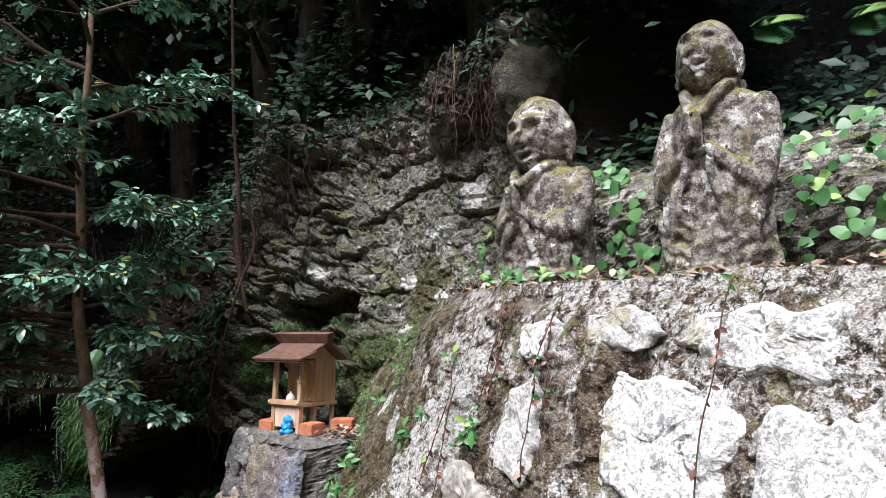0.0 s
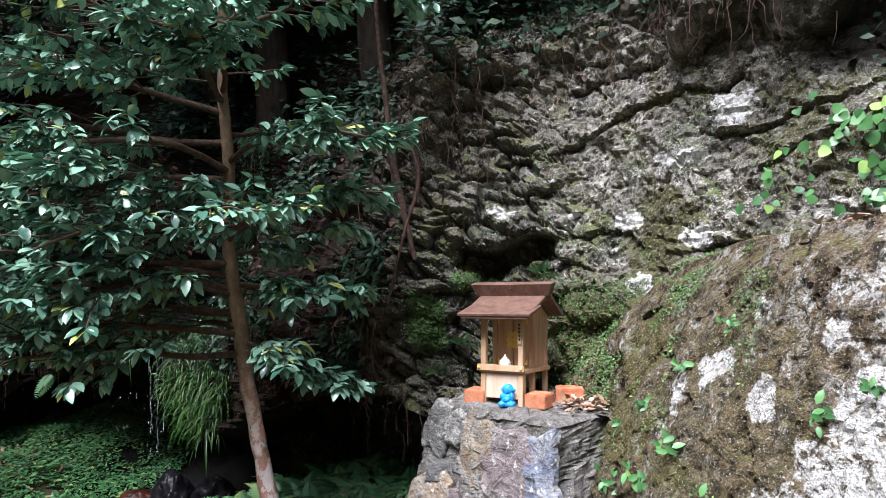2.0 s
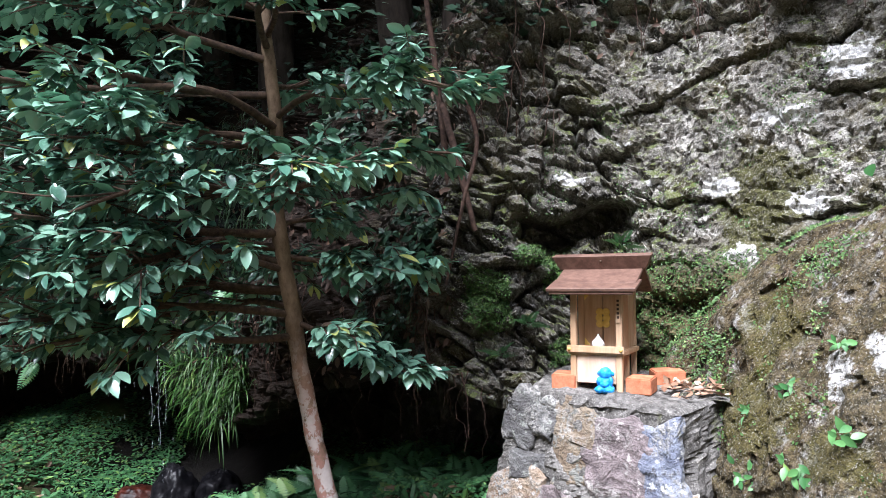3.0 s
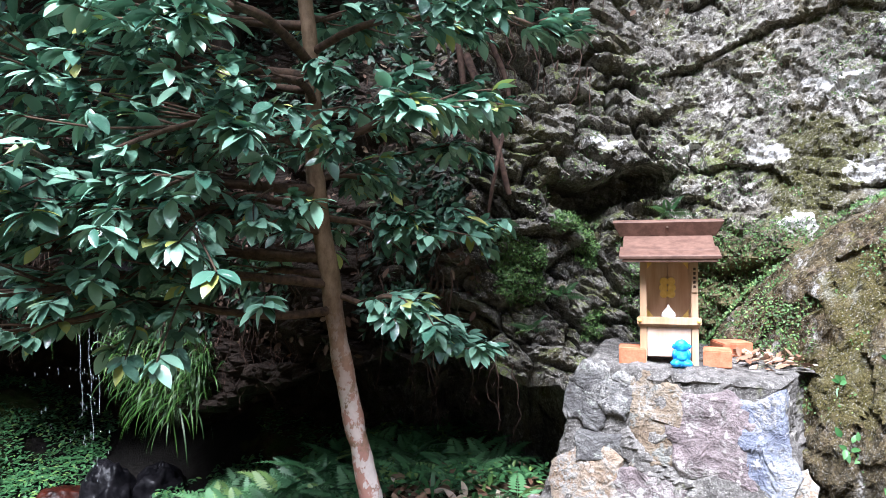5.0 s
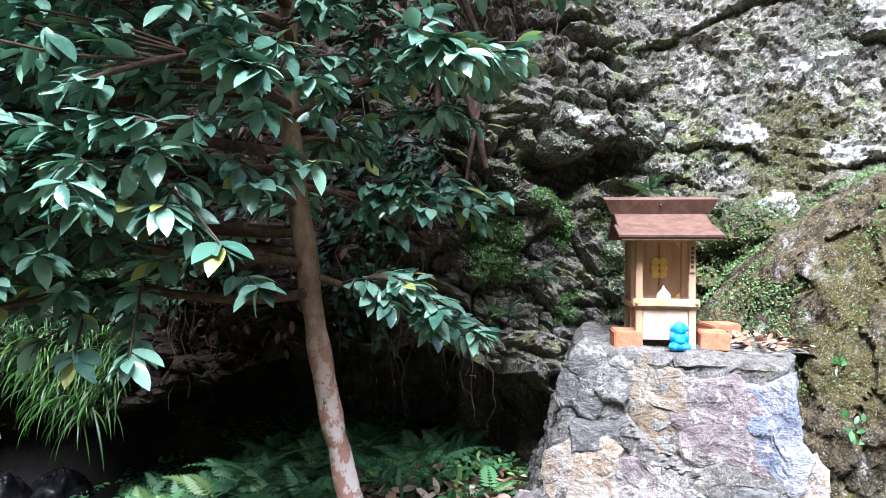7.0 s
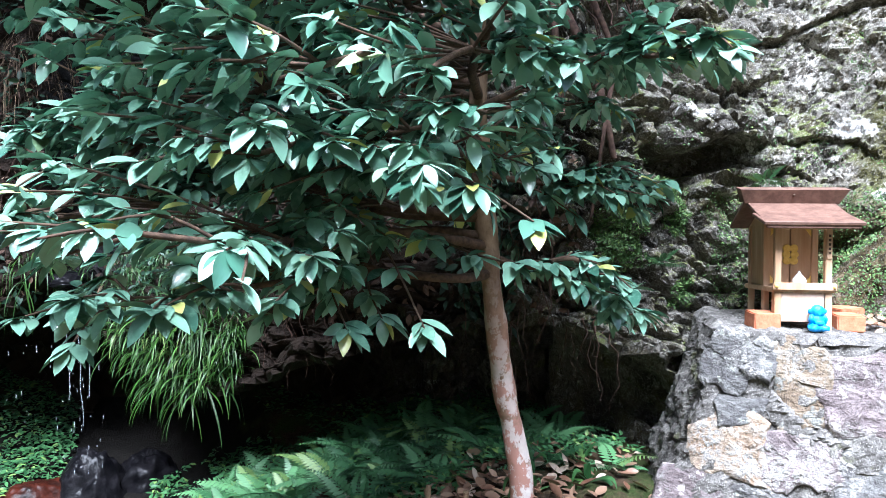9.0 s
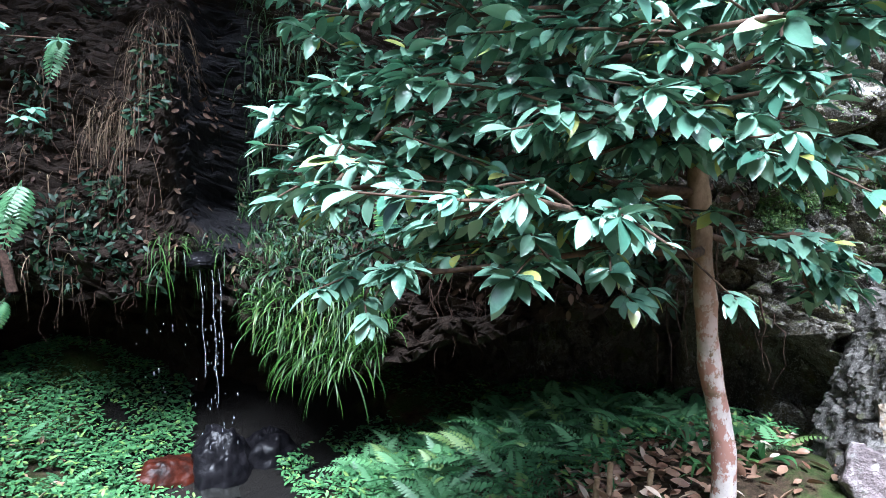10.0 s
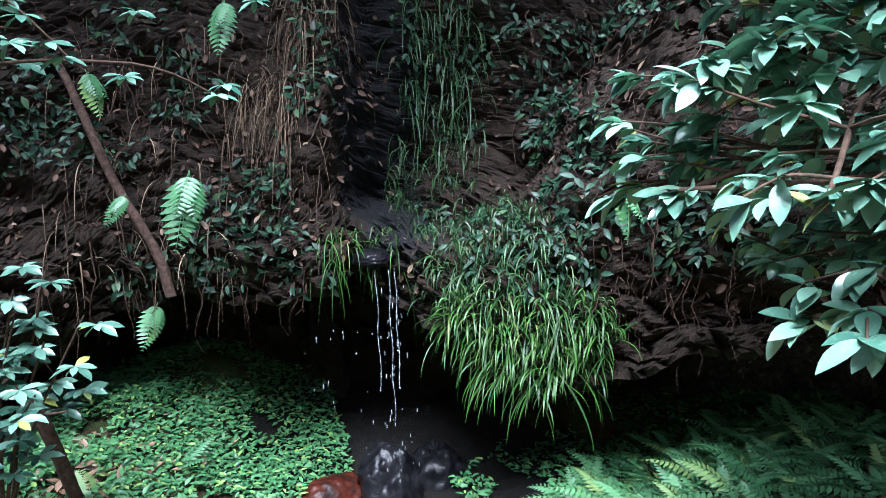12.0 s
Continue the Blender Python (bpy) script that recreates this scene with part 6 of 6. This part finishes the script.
# ---- long grass, straw and roots that hang from the bank ----
def blades(P, N, length, width, seed, out=0.5, fall=1.2, up=0.3):
    r = np.random.default_rng(seed)
    n, k = len(P), 8
    L = r.uniform(*length, n)
    d = N * out + r.normal(0, 0.55, (n, 3)) + np.array([0, 0, up])
    d /= np.linalg.norm(d, axis=1)[:, None]
    s = np.linspace(0, 1, k)
    f = fall * r.uniform(0.6, 1.3, n)
    pts = P[:, None] + L[:, None, None] * (d[:, None] * (s * (1 - 0.45 * s))[None, :, None] + np.array([0, 0, -1.0]) * (f[:, None] * s[None] ** 2)[:, :, None] * 0.75)
    side = np.cross(d, np.array([0, 0, 1.0])) + r.normal(0, 0.2, (n, 3))
    side /= np.linalg.norm(side, axis=1)[:, None] + 1e-9
    w = (np.array([0.6, 0.9, 1, 1, 0.9, 0.75, 0.5, 0.08]) * 0.5)[None, :, None] * r.uniform(*width, n)[:, None, None]
    v = np.stack([pts - side[:, None] * w, pts + side[:, None] * w], 2).reshape(-1, 3)
    i = np.arange(k - 1)
    q = np.stack([2 * i, 2 * i + 1, 2 * i + 3, 2 * i + 2], 1)
    return v, (q[None] + (np.arange(n) * 2 * k)[:, None, None]).reshape(-1, 4)


# darker copy of GRASS: shade beside the gully is painted into the blades
DARK_GRASS = make_leaf("shade_painted_grass_blade", (0.012, 0.04, 0.012), (0.04, 0.1, 0.025), (0.09, 0.14, 0.05), 0.5)


def tuft(name, count, x, z, length, width, seed, material, label, **kw):
    P, N = on_cliff(count, x, z, seed)
    return tagged(link_mesh(name, *blades(P, N, length, width, seed, **kw), material), label, "grass", kind="stuff")


tuft("hanging_grass", 1300, (-3.2, -2.62), (0.5, 0.95), (0.2, 0.42), (0.004, 0.01), 101, GRASS, "long green grass hanging over the cave mouth", out=1.0, fall=0.42, up=0.75)
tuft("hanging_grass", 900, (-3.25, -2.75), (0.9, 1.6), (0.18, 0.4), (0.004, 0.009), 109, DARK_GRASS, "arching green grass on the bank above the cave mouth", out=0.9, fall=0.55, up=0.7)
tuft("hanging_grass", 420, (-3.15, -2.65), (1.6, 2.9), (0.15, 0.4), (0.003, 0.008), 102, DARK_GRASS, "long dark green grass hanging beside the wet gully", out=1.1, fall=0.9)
tuft("spout_grass", 120, (-3.75, -3.35), (1.1, 1.25), (0.15, 0.32), (0.004, 0.008), 103, GRASS, "short grass round the water spout", out=0.6, fall=1.2)
tuft("dead_grass", 420, (-4.08, -3.8), (1.75, 2.1), (0.2, 0.42), (0.002, 0.004), 104, STRAW, "tuft of dead straw hanging from the bank", out=0.3, fall=1.6, up=0.0)
tuft("dead_grass", 300, (-3.85, -3.5), (2.2, 2.6), (0.2, 0.4), (0.002, 0.004), 105, STRAW, "brown dead grass above the gully", out=0.3, fall=1.6, up=0.0)
tuft("dead_grass", 240, (-0.35, 0.25), (3.1, 3.4), (0.12, 0.32), (0.0015, 0.003), 106, STRAW, "dead grass hanging over the brow of the cliff", out=0.4, fall=1.8, up=0.0)
tuft("brow_grass", 160, (-0.5, 0.2), (3.1, 3.5), (0.2, 0.45), (0.004, 0.008), 107, GRASS, "green grass on the brow of the cliff", out=0.5, fall=1.2)
tuft("bank_grass", 240, (-5.0, -4.1), (1.0, 2.4), (0.15, 0.4), (0.003, 0.007), 108, STRAW, "thin dead grass on the bank", out=0.3, fall=1.5)


def make_roots(count, x, z, length, seed, label, rows=(OUTER, TOP_ROW)):
    """Thin bare roots hanging down the face of the bank."""
    r = np.random.default_rng(seed)
    P, N = on_cliff(count, x, z, seed, rows=rows)
    pieces = []
    for p, n in zip(P, N):
        L = r.uniform(*length)
        s = np.linspace(0, 1, 8)
        w = np.cumsum(r.normal(0, 0.018, (8, 3)), 0)
        h = np.array([n[0], n[1], 0])
        line = p + h * (0.02 + 0.05 * np.sin(s * 2))[:, None] + np.array([0, 0, -1]) * (s * L)[:, None] + w
        pieces.append(tube(line, np.linspace(r.uniform(0.002, 0.005), 0.001, 8), 5))
    v, f = joined(pieces)
    return tagged(link_mesh("hanging_roots", v, f, ROOT), label, "roots", kind="stuff")


make_roots(260, (-3.0, -1.4), (1.1, 2.6), (0.15, 0.5), 111, "thin brown roots hanging down the soil bank")
make_roots(45, (-2.9, -1.2), (0.92, 1.08), (0.1, 0.35), 112, "thin roots hanging from the lip of the cave")
make_roots(120, (-5.0, -3.7), (1.0, 2.4), (0.15, 0.5), 113, "thin brown roots on the western bank")
make_roots(190, (-0.6, 0.5), (2.85, 3.4), (0.15, 0.45), 114, "pinkish roots hanging from the brow of the cliff")
make_roots(60, (-1.4, -0.8), (2.3, 3.0), (0.15, 0.5), 115, "brown roots on the dark rock")

# shrubs and litter that cover the bank
rb = np.random.default_rng(120)
P, N = on_cliff(4200, (-3.2, -1.4), (1.0, 3.4), 121, 0.08, 3)
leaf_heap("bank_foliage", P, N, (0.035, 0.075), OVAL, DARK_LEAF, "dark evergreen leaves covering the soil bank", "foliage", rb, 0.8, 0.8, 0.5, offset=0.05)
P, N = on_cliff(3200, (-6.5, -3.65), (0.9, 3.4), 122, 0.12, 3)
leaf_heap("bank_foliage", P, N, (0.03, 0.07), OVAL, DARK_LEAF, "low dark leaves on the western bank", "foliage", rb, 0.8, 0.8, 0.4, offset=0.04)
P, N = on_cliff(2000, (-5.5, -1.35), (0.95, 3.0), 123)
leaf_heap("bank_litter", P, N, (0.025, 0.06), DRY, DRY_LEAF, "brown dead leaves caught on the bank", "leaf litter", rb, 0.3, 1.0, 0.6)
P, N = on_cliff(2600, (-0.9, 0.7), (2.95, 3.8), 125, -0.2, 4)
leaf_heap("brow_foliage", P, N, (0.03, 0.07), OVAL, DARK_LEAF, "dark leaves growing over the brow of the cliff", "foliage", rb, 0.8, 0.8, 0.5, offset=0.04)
P, N = on_cliff(700, (-1.5, 0.2), (2.6, 3.6), 124)
leaf_heap("cliff_litter", P, N, (0.02, 0.05), DRY, DRY_LEAF, "dead leaves caught on the rock", "leaf litter", rb, 0.3, 1.0, 0.6)


# ---- strap-leaved plants and cut stakes on the soil round the tree ----
def make_strap_plant(seed):
    r = np.random.default_rng(seed)
    ob = thing("strap_leaf_plant", (0, 0, 0), "low plant with long strap-shaped green leaves", "plant", "strap-leaved plants")
    for i in range(11):
        P, N = np.zeros((1, 3)), np.array([[math.cos(i * 2.4), math.sin(i * 2.4), 0.6]])
        v, f = blades(P, N, (0.2, 0.36), (0.018, 0.028), seed * 20 + i, out=0.9, fall=0.55, up=0.5)
        link_mesh("leaf", v, f, STRAP, ob)
    return ob


STRAP = single_leaf_material("strap_leaf", (0.03, 0.1, 0.03), (0.08, 0.2, 0.06), (0.14, 0.26, 0.07), 0.2)
straps = [make_strap_plant(1), make_strap_plant(2)]
for i, (x, y) in enumerate(((-2.1, 4.25), (-1.75, 4.1), (-2.35, 4.4), (-1.6, 4.35), (-1.45, 4.1), (-2.55, 4.55), (-1.9, 4.5), (-1.35, 4.3), (-2.8, 4.8), (-3.0, 5.2))):
    m = pose(x, y, float(ground_at(x, y)[0]) - 0.005, 0, 0, i * 67)
    if i < 2:
        straps[i].matrix_world = m
    else:
        copy_thing(straps[i % 2], m)


def make_stake(x, y, tall, lean, label):
    line = np.array([(0, 0, -0.05), (0, 0, tall * 0.5), (0.004, 0, tall)])
    v, f = tube(curve(line, 10), np.full(10, 0.011), 10, 3, 0.12)
    v2, f2 = tube(np.array([(0.004, 0, tall - 0.001), (0.004, 0, tall + 0.001)]), np.array([0.011, 0.0005]), 10)
    ob = link_mesh("cut_stake", *joined([(v, f), (v2, f2)]), STRAW_WOOD)
    ob.matrix_world = pose(x, y, float(ground_at(x, y)[0]), lean, -lean / 2, 0)
    tagged(ob, label, "stake", "cut stakes in the soil")


STRAW_WOOD = make_plain("dry_cane", (0.26, 0.17, 0.1), (0.42, 0.3, 0.19), 0.8, 40)
for x, y, tall, lean in ((-2.22, 4.15, 0.12, 6), (-2.12, 4.2, 0.15, -4), (-2.0, 4.12, 0.09, 9), (-2.4, 4.3, 0.1, -8)):
    make_stake(x, y, tall, lean, "short cut cane sticking out of the soil")


# ---- bush and stems on the western bank ----
def make_bush(stems, seed, label, size=(0.05, 0.085), whorl=7):
    r = np.random.default_rng(seed)
    ob = thing("evergreen_bush", (0, 0, 0), label, "bush")
    me = shared_mesh("leaf", leaf_shape(1.0, 0.42, 0.2, 0.18, 1.15, 4), TREE_LEAF_OWN)
    for pts, w in stems:
        line = curve(pts, 20)
        link_mesh("stem", *tube(line, np.linspace(w, w * 0.4, 20), 7, seed, 0.2), TWIG, ob)
        for k in (7, 10, 13, 16, 19):
            tip = line[k] + r.normal(0, 0.04, 3)
            a0 = r.uniform(0, 6)
            ang = a0 + np.arange(whorl) * 2 * np.pi / whorl
            F = np.stack([np.cos(ang), np.sin(ang) * 0.8 - 0.25, 0.25 * np.sin(ang * 2) + 0.1 - 0.35 * r.random(whorl)], 1)
            place_leaves(ob, me, np.tile(tip, (whorl, 1)), F, np.tile(np.array([0, -0.4, 1.0]), (whorl, 1)) + r.normal(0, 0.2, (whorl, 3)), r.uniform(*size, whorl))
    return ob


make_bush([([(-5.0, 5.6, 0.3), (-4.9, 5.5, 0.7), (-4.78, 5.38, 1.0)], 0.008), ([(-5.0, 5.6, 0.3), (-4.95, 5.5, 0.8), (-4.85, 5.36, 1.18)], 0.008), ([(-5.1, 5.6, 0.3), (-4.95, 5.4, 0.7), (-4.72, 5.32, 0.78)], 0.008), ([(-5.1, 5.6, 0.4), (-5.0, 5.4, 0.9), (-4.9, 5.25, 0.98)], 0.008), ([(-5.0, 5.7, 0.3), (-4.9, 5.55, 0.75), (-4.76, 5.4, 1.25)], 0.008), ([(-5.0, 5.7, 0.3), (-4.85, 5.5, 0.7), (-4.66, 5.38, 1.08)], 0.007), ([(-5.05, 5.7, 0.3), (-4.95, 5.45, 0.6), (-4.8, 5.3, 0.85)], 0.007),
           ([(-5.1, 5.6, 0.4), (-5.05, 5.45, 0.9), (-4.95, 5.3, 1.3)], 0.008), ([(-5.1, 5.6, 0.4), (-4.95, 5.45, 0.8), (-4.85, 5.35, 1.1)], 0.007)], 131, "evergreen bush with whorled glossy leaves on the bank")
make_bush([([(-5.6, 5.9, 1.2), (-5.1, 5.5, 1.8), (-4.5, 5.4, 1.9), (-4.18, 5.54, 1.8)], 0.008), ([(-5.6, 5.9, 1.4), (-5.0, 5.4, 2.0), (-4.5, 5.35, 2.1), (-4.07, 5.49, 2.15)], 0.008), ([(-5.6, 5.9, 1.3), (-5.0, 5.4, 1.9), (-4.75, 5.27, 1.97)], 0.007), ([(-5.6, 5.9, 1.3), (-5.0, 5.4, 2.1), (-4.6, 5.31, 1.86)], 0.007)],
          132, "thin evergreen branches reaching over the western bank")


def make_stem(points, radii, label, name="tree_stem"):
    line = curve(points, 30)
    v, f = tube(line, np.interp(np.linspace(0, 1, 30), np.linspace(0, 1, len(radii)), radii), 10, 3, 0.2)
    tagged(link_mesh(name, v, f, ROOT), label, "stem")


make_stem([(-5.0, 6.95, 2.2), (-4.85, 6.7, 1.9), (-4.68, 6.5, 1.5), (-4.5, 6.4, 1.15), (-4.45, 6.35, 0.95)], (0.018, 0.022, 0.026), "brown leaning stem on the western bank")
make_stem([(-5.3, 5.75, 0.95), (-5.05, 5.7, 0.85), (-4.9, 5.73, 0.65), (-4.8, 5.8, 0.25)], (0.022, 0.024, 0.028), "dark curved stem rising from the soil")
make_stem([(-1.35, 4.5, 2.0), (-1.4, 4.55, 2.6), (-1.45, 4.6, 3.2), (-1.5, 4.7, 4.5)], (0.018, 0.015, 0.01), "thin grey stem growing from the cliff edge")
make_stem([(-1.25, 4.25, 1.75), (-1.32, 4.3, 2.1), (-1.38, 4.45, 2.4)], (0.012, 0.018, 0.02), "bare root running down the rock edge")
make_stem([(-1.4, 4.2, 1.5), (-1.3, 4.25, 1.9), (-1.22, 4.32, 2.2), (-1.3, 4.4, 2.5)], (0.006, 0.01, 0.014), "bare root on the dark rock")


def make_post():
    bm = box_bm(-0.1, 0.1, -0.08, 0.08, 0, 0.4, 0.015)
    bmesh.ops.subdivide_edges(bm, edges=bm.edges[:], cuts=2, use_grid_fill=True)
    for v in bm.verts:
        v.co += Vector([0.012 * noise.noise(v.co * 9 + Vector((k * 7, 0, 0))) for k in range(3)])
    ob = part("stone_post", bm, STATUE, None)
    ob.matrix_world = pose(-5.32, 7.2, 1.45, 0, 0, 20)
    tagged(ob, "low grey stone post on the bank", "stone")


make_post()


# ---- forest above and around ----
def make_forest_tree(seed, tall, label):
    r = np.random.default_rng(seed)
    ob = thing("forest_tree", (0, 0, 0), label, "tree", "forest trees")
    line = curve([(0, 0, -0.5), (0.1 * r.normal(), 0.1 * r.normal(), tall * 0.3), (0.2 * r.normal(), 0.2 * r.normal(), tall * 0.65), (0.25 * r.normal(), 0.2 * r.normal(), tall)], 40)
    v, f = tube(line, np.linspace(0.17, 0.04, 40), 14, seed, 0.25)
    link_mesh("trunk", v, f, DARK_BARK, ob)
    P, F = [], []
    for i in range(16):
        k = r.integers(8, 39)
        a = r.uniform(0, 6.28)
        L = r.uniform(1.2, 2.6) * (1.2 - k / 60)
        d = np.array([math.cos(a), math.sin(a), r.uniform(-0.1, 0.4)])
        limb = curve([line[k], line[k] + d * L * 0.5 + np.array([0, 0, 0.15]), line[k] + d * L], 12)
        link_mesh("limb", *tube(limb, np.linspace(0.04, 0.008, 12), 7), DARK_BARK, ob)
        n = 260
        q = limb[r.integers(3, 12, n)] + r.normal(0, 0.34, (n, 3)) * np.array([1, 1, 0.55])
        P.append(q)
        F.append(r.normal(0, 1, (n, 3)) + d)
    P, F = np.concatenate(P), np.concatenate(F)
    n = len(P)
    crown = link_mesh("crown", *scatter(SMALL, P, F, np.tile(np.array([0, 0, 1.0]), (n, 1)) + r.normal(0, 0.4, (n, 3)), r.uniform(0.07, 0.17, n)), DARK_LEAF, ob)
    tagged(crown, kind="stuff")
    return ob


DARK_BARK = make_plain("dark_forest_bark", (0.02, 0.015, 0.012), (0.06, 0.045, 0.035), 0.9, 18, 0.8, (1, 1, 0.3))
kinds = [make_forest_tree(141, 6.5, "dark forest tree standing above the cliff"), make_forest_tree(142, 7.5, "tall dark forest tree with a dense crown")]
rt = np.random.default_rng(150)
# the five westmost trees are unseen, added to block light from the left
for i, (x, y, z, k) in enumerate(((-0.85, 5.1, 2.7, 1.0), (-1.5, 6.2, 3.0, 1.1), (-2.6, 6.9, 3.0, 1.0), (-3.8, 8.3, 3.2, 1.1), (0.4, 5.2, 3.3, 0.9), (1.4, 4.2, 3.3, 0.9), (-5.2, 8.6, 3.2, 1.0), (-2.2, 8.5, 4.2, 1.0), (-0.2, 7.0, 4.2, 1.0), (2.6, 3.0, 3.3, 0.9),
                                  (-6.6, 7.6, 2.4, 1.1), (-7.6, 5.6, 1.0, 1.2), (-7.0, 3.4, 0.2, 1.2), (-8.5, 1.0, 0.1, 1.2), (-9.5, 4.0, 0.5, 1.2), (-7.5, -2.5, 0.0, 1.3), (-1.2, 5.6, 2.9, 0.7), (-3.2, 7.4, 2.9, 0.7), (-5.0, 9.8, 4, 1.2), (-3, 11, 6, 1.2), (0, 10, 6, 1.2), (3, 7, 5, 1.2))):
    m = pose(x, y, z, rt.uniform(-4, 4), rt.uniform(-4, 4), rt.uniform(0, 360))
    if i < 2:
        kinds[i].matrix_world = m
    else:
        copy_thing(kinds[i % 2], m)


rh = np.random.default_rng(155)
P = np.stack([rh.uniform(0.45, 1.9, 4200), rh.uniform(2.75, 4.2, 4200), rh.normal(3.62, 0.22, 4200)], 1)
P[:, 1] -= 0.45 * np.maximum(P[:, 0] - 0.6, 0)
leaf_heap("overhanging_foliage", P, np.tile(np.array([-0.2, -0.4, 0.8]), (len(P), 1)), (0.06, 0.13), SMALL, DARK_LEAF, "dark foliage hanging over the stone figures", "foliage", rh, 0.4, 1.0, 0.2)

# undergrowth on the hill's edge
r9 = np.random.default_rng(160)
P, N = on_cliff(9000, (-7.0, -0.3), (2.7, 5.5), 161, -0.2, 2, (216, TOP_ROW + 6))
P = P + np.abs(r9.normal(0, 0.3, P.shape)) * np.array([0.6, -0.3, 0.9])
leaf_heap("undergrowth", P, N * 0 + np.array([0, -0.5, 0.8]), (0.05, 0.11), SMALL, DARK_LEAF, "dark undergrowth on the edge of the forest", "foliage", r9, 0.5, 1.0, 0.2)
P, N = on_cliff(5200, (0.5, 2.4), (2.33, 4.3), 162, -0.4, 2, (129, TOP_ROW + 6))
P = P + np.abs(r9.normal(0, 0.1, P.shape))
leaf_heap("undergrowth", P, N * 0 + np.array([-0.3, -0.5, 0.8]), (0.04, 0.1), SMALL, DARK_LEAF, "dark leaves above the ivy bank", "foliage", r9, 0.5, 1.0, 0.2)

# unseen leaf layer, added overhead to block sky and sun from bank and cliff
rc = np.random.default_rng(170)
n = 15000
P = np.stack([rc.uniform(-6.0, 2.5, n), rc.uniform(4.5, 10.5, n), rc.uniform(4.7, 6.5, n)], 1)
P = P[(vnoise(P * 0.9, 7) > -0.35) & (P[:, 1] > 4.6 + 1.2 * step(-P[:, 0], 1.2, 2.0) * (1 - step(-P[:, 0], 2.7, 3.1)))]
leaf_heap("shade_canopy", P, np.tile(np.array([0, -0.2, 1.0]), (len(P), 1)), (0.1, 0.2), SMALL, DARK_LEAF, "unseen layer of dark leaves added to shade the bank and cliff", "foliage", rc, 0.3, 1.0, 0.2)
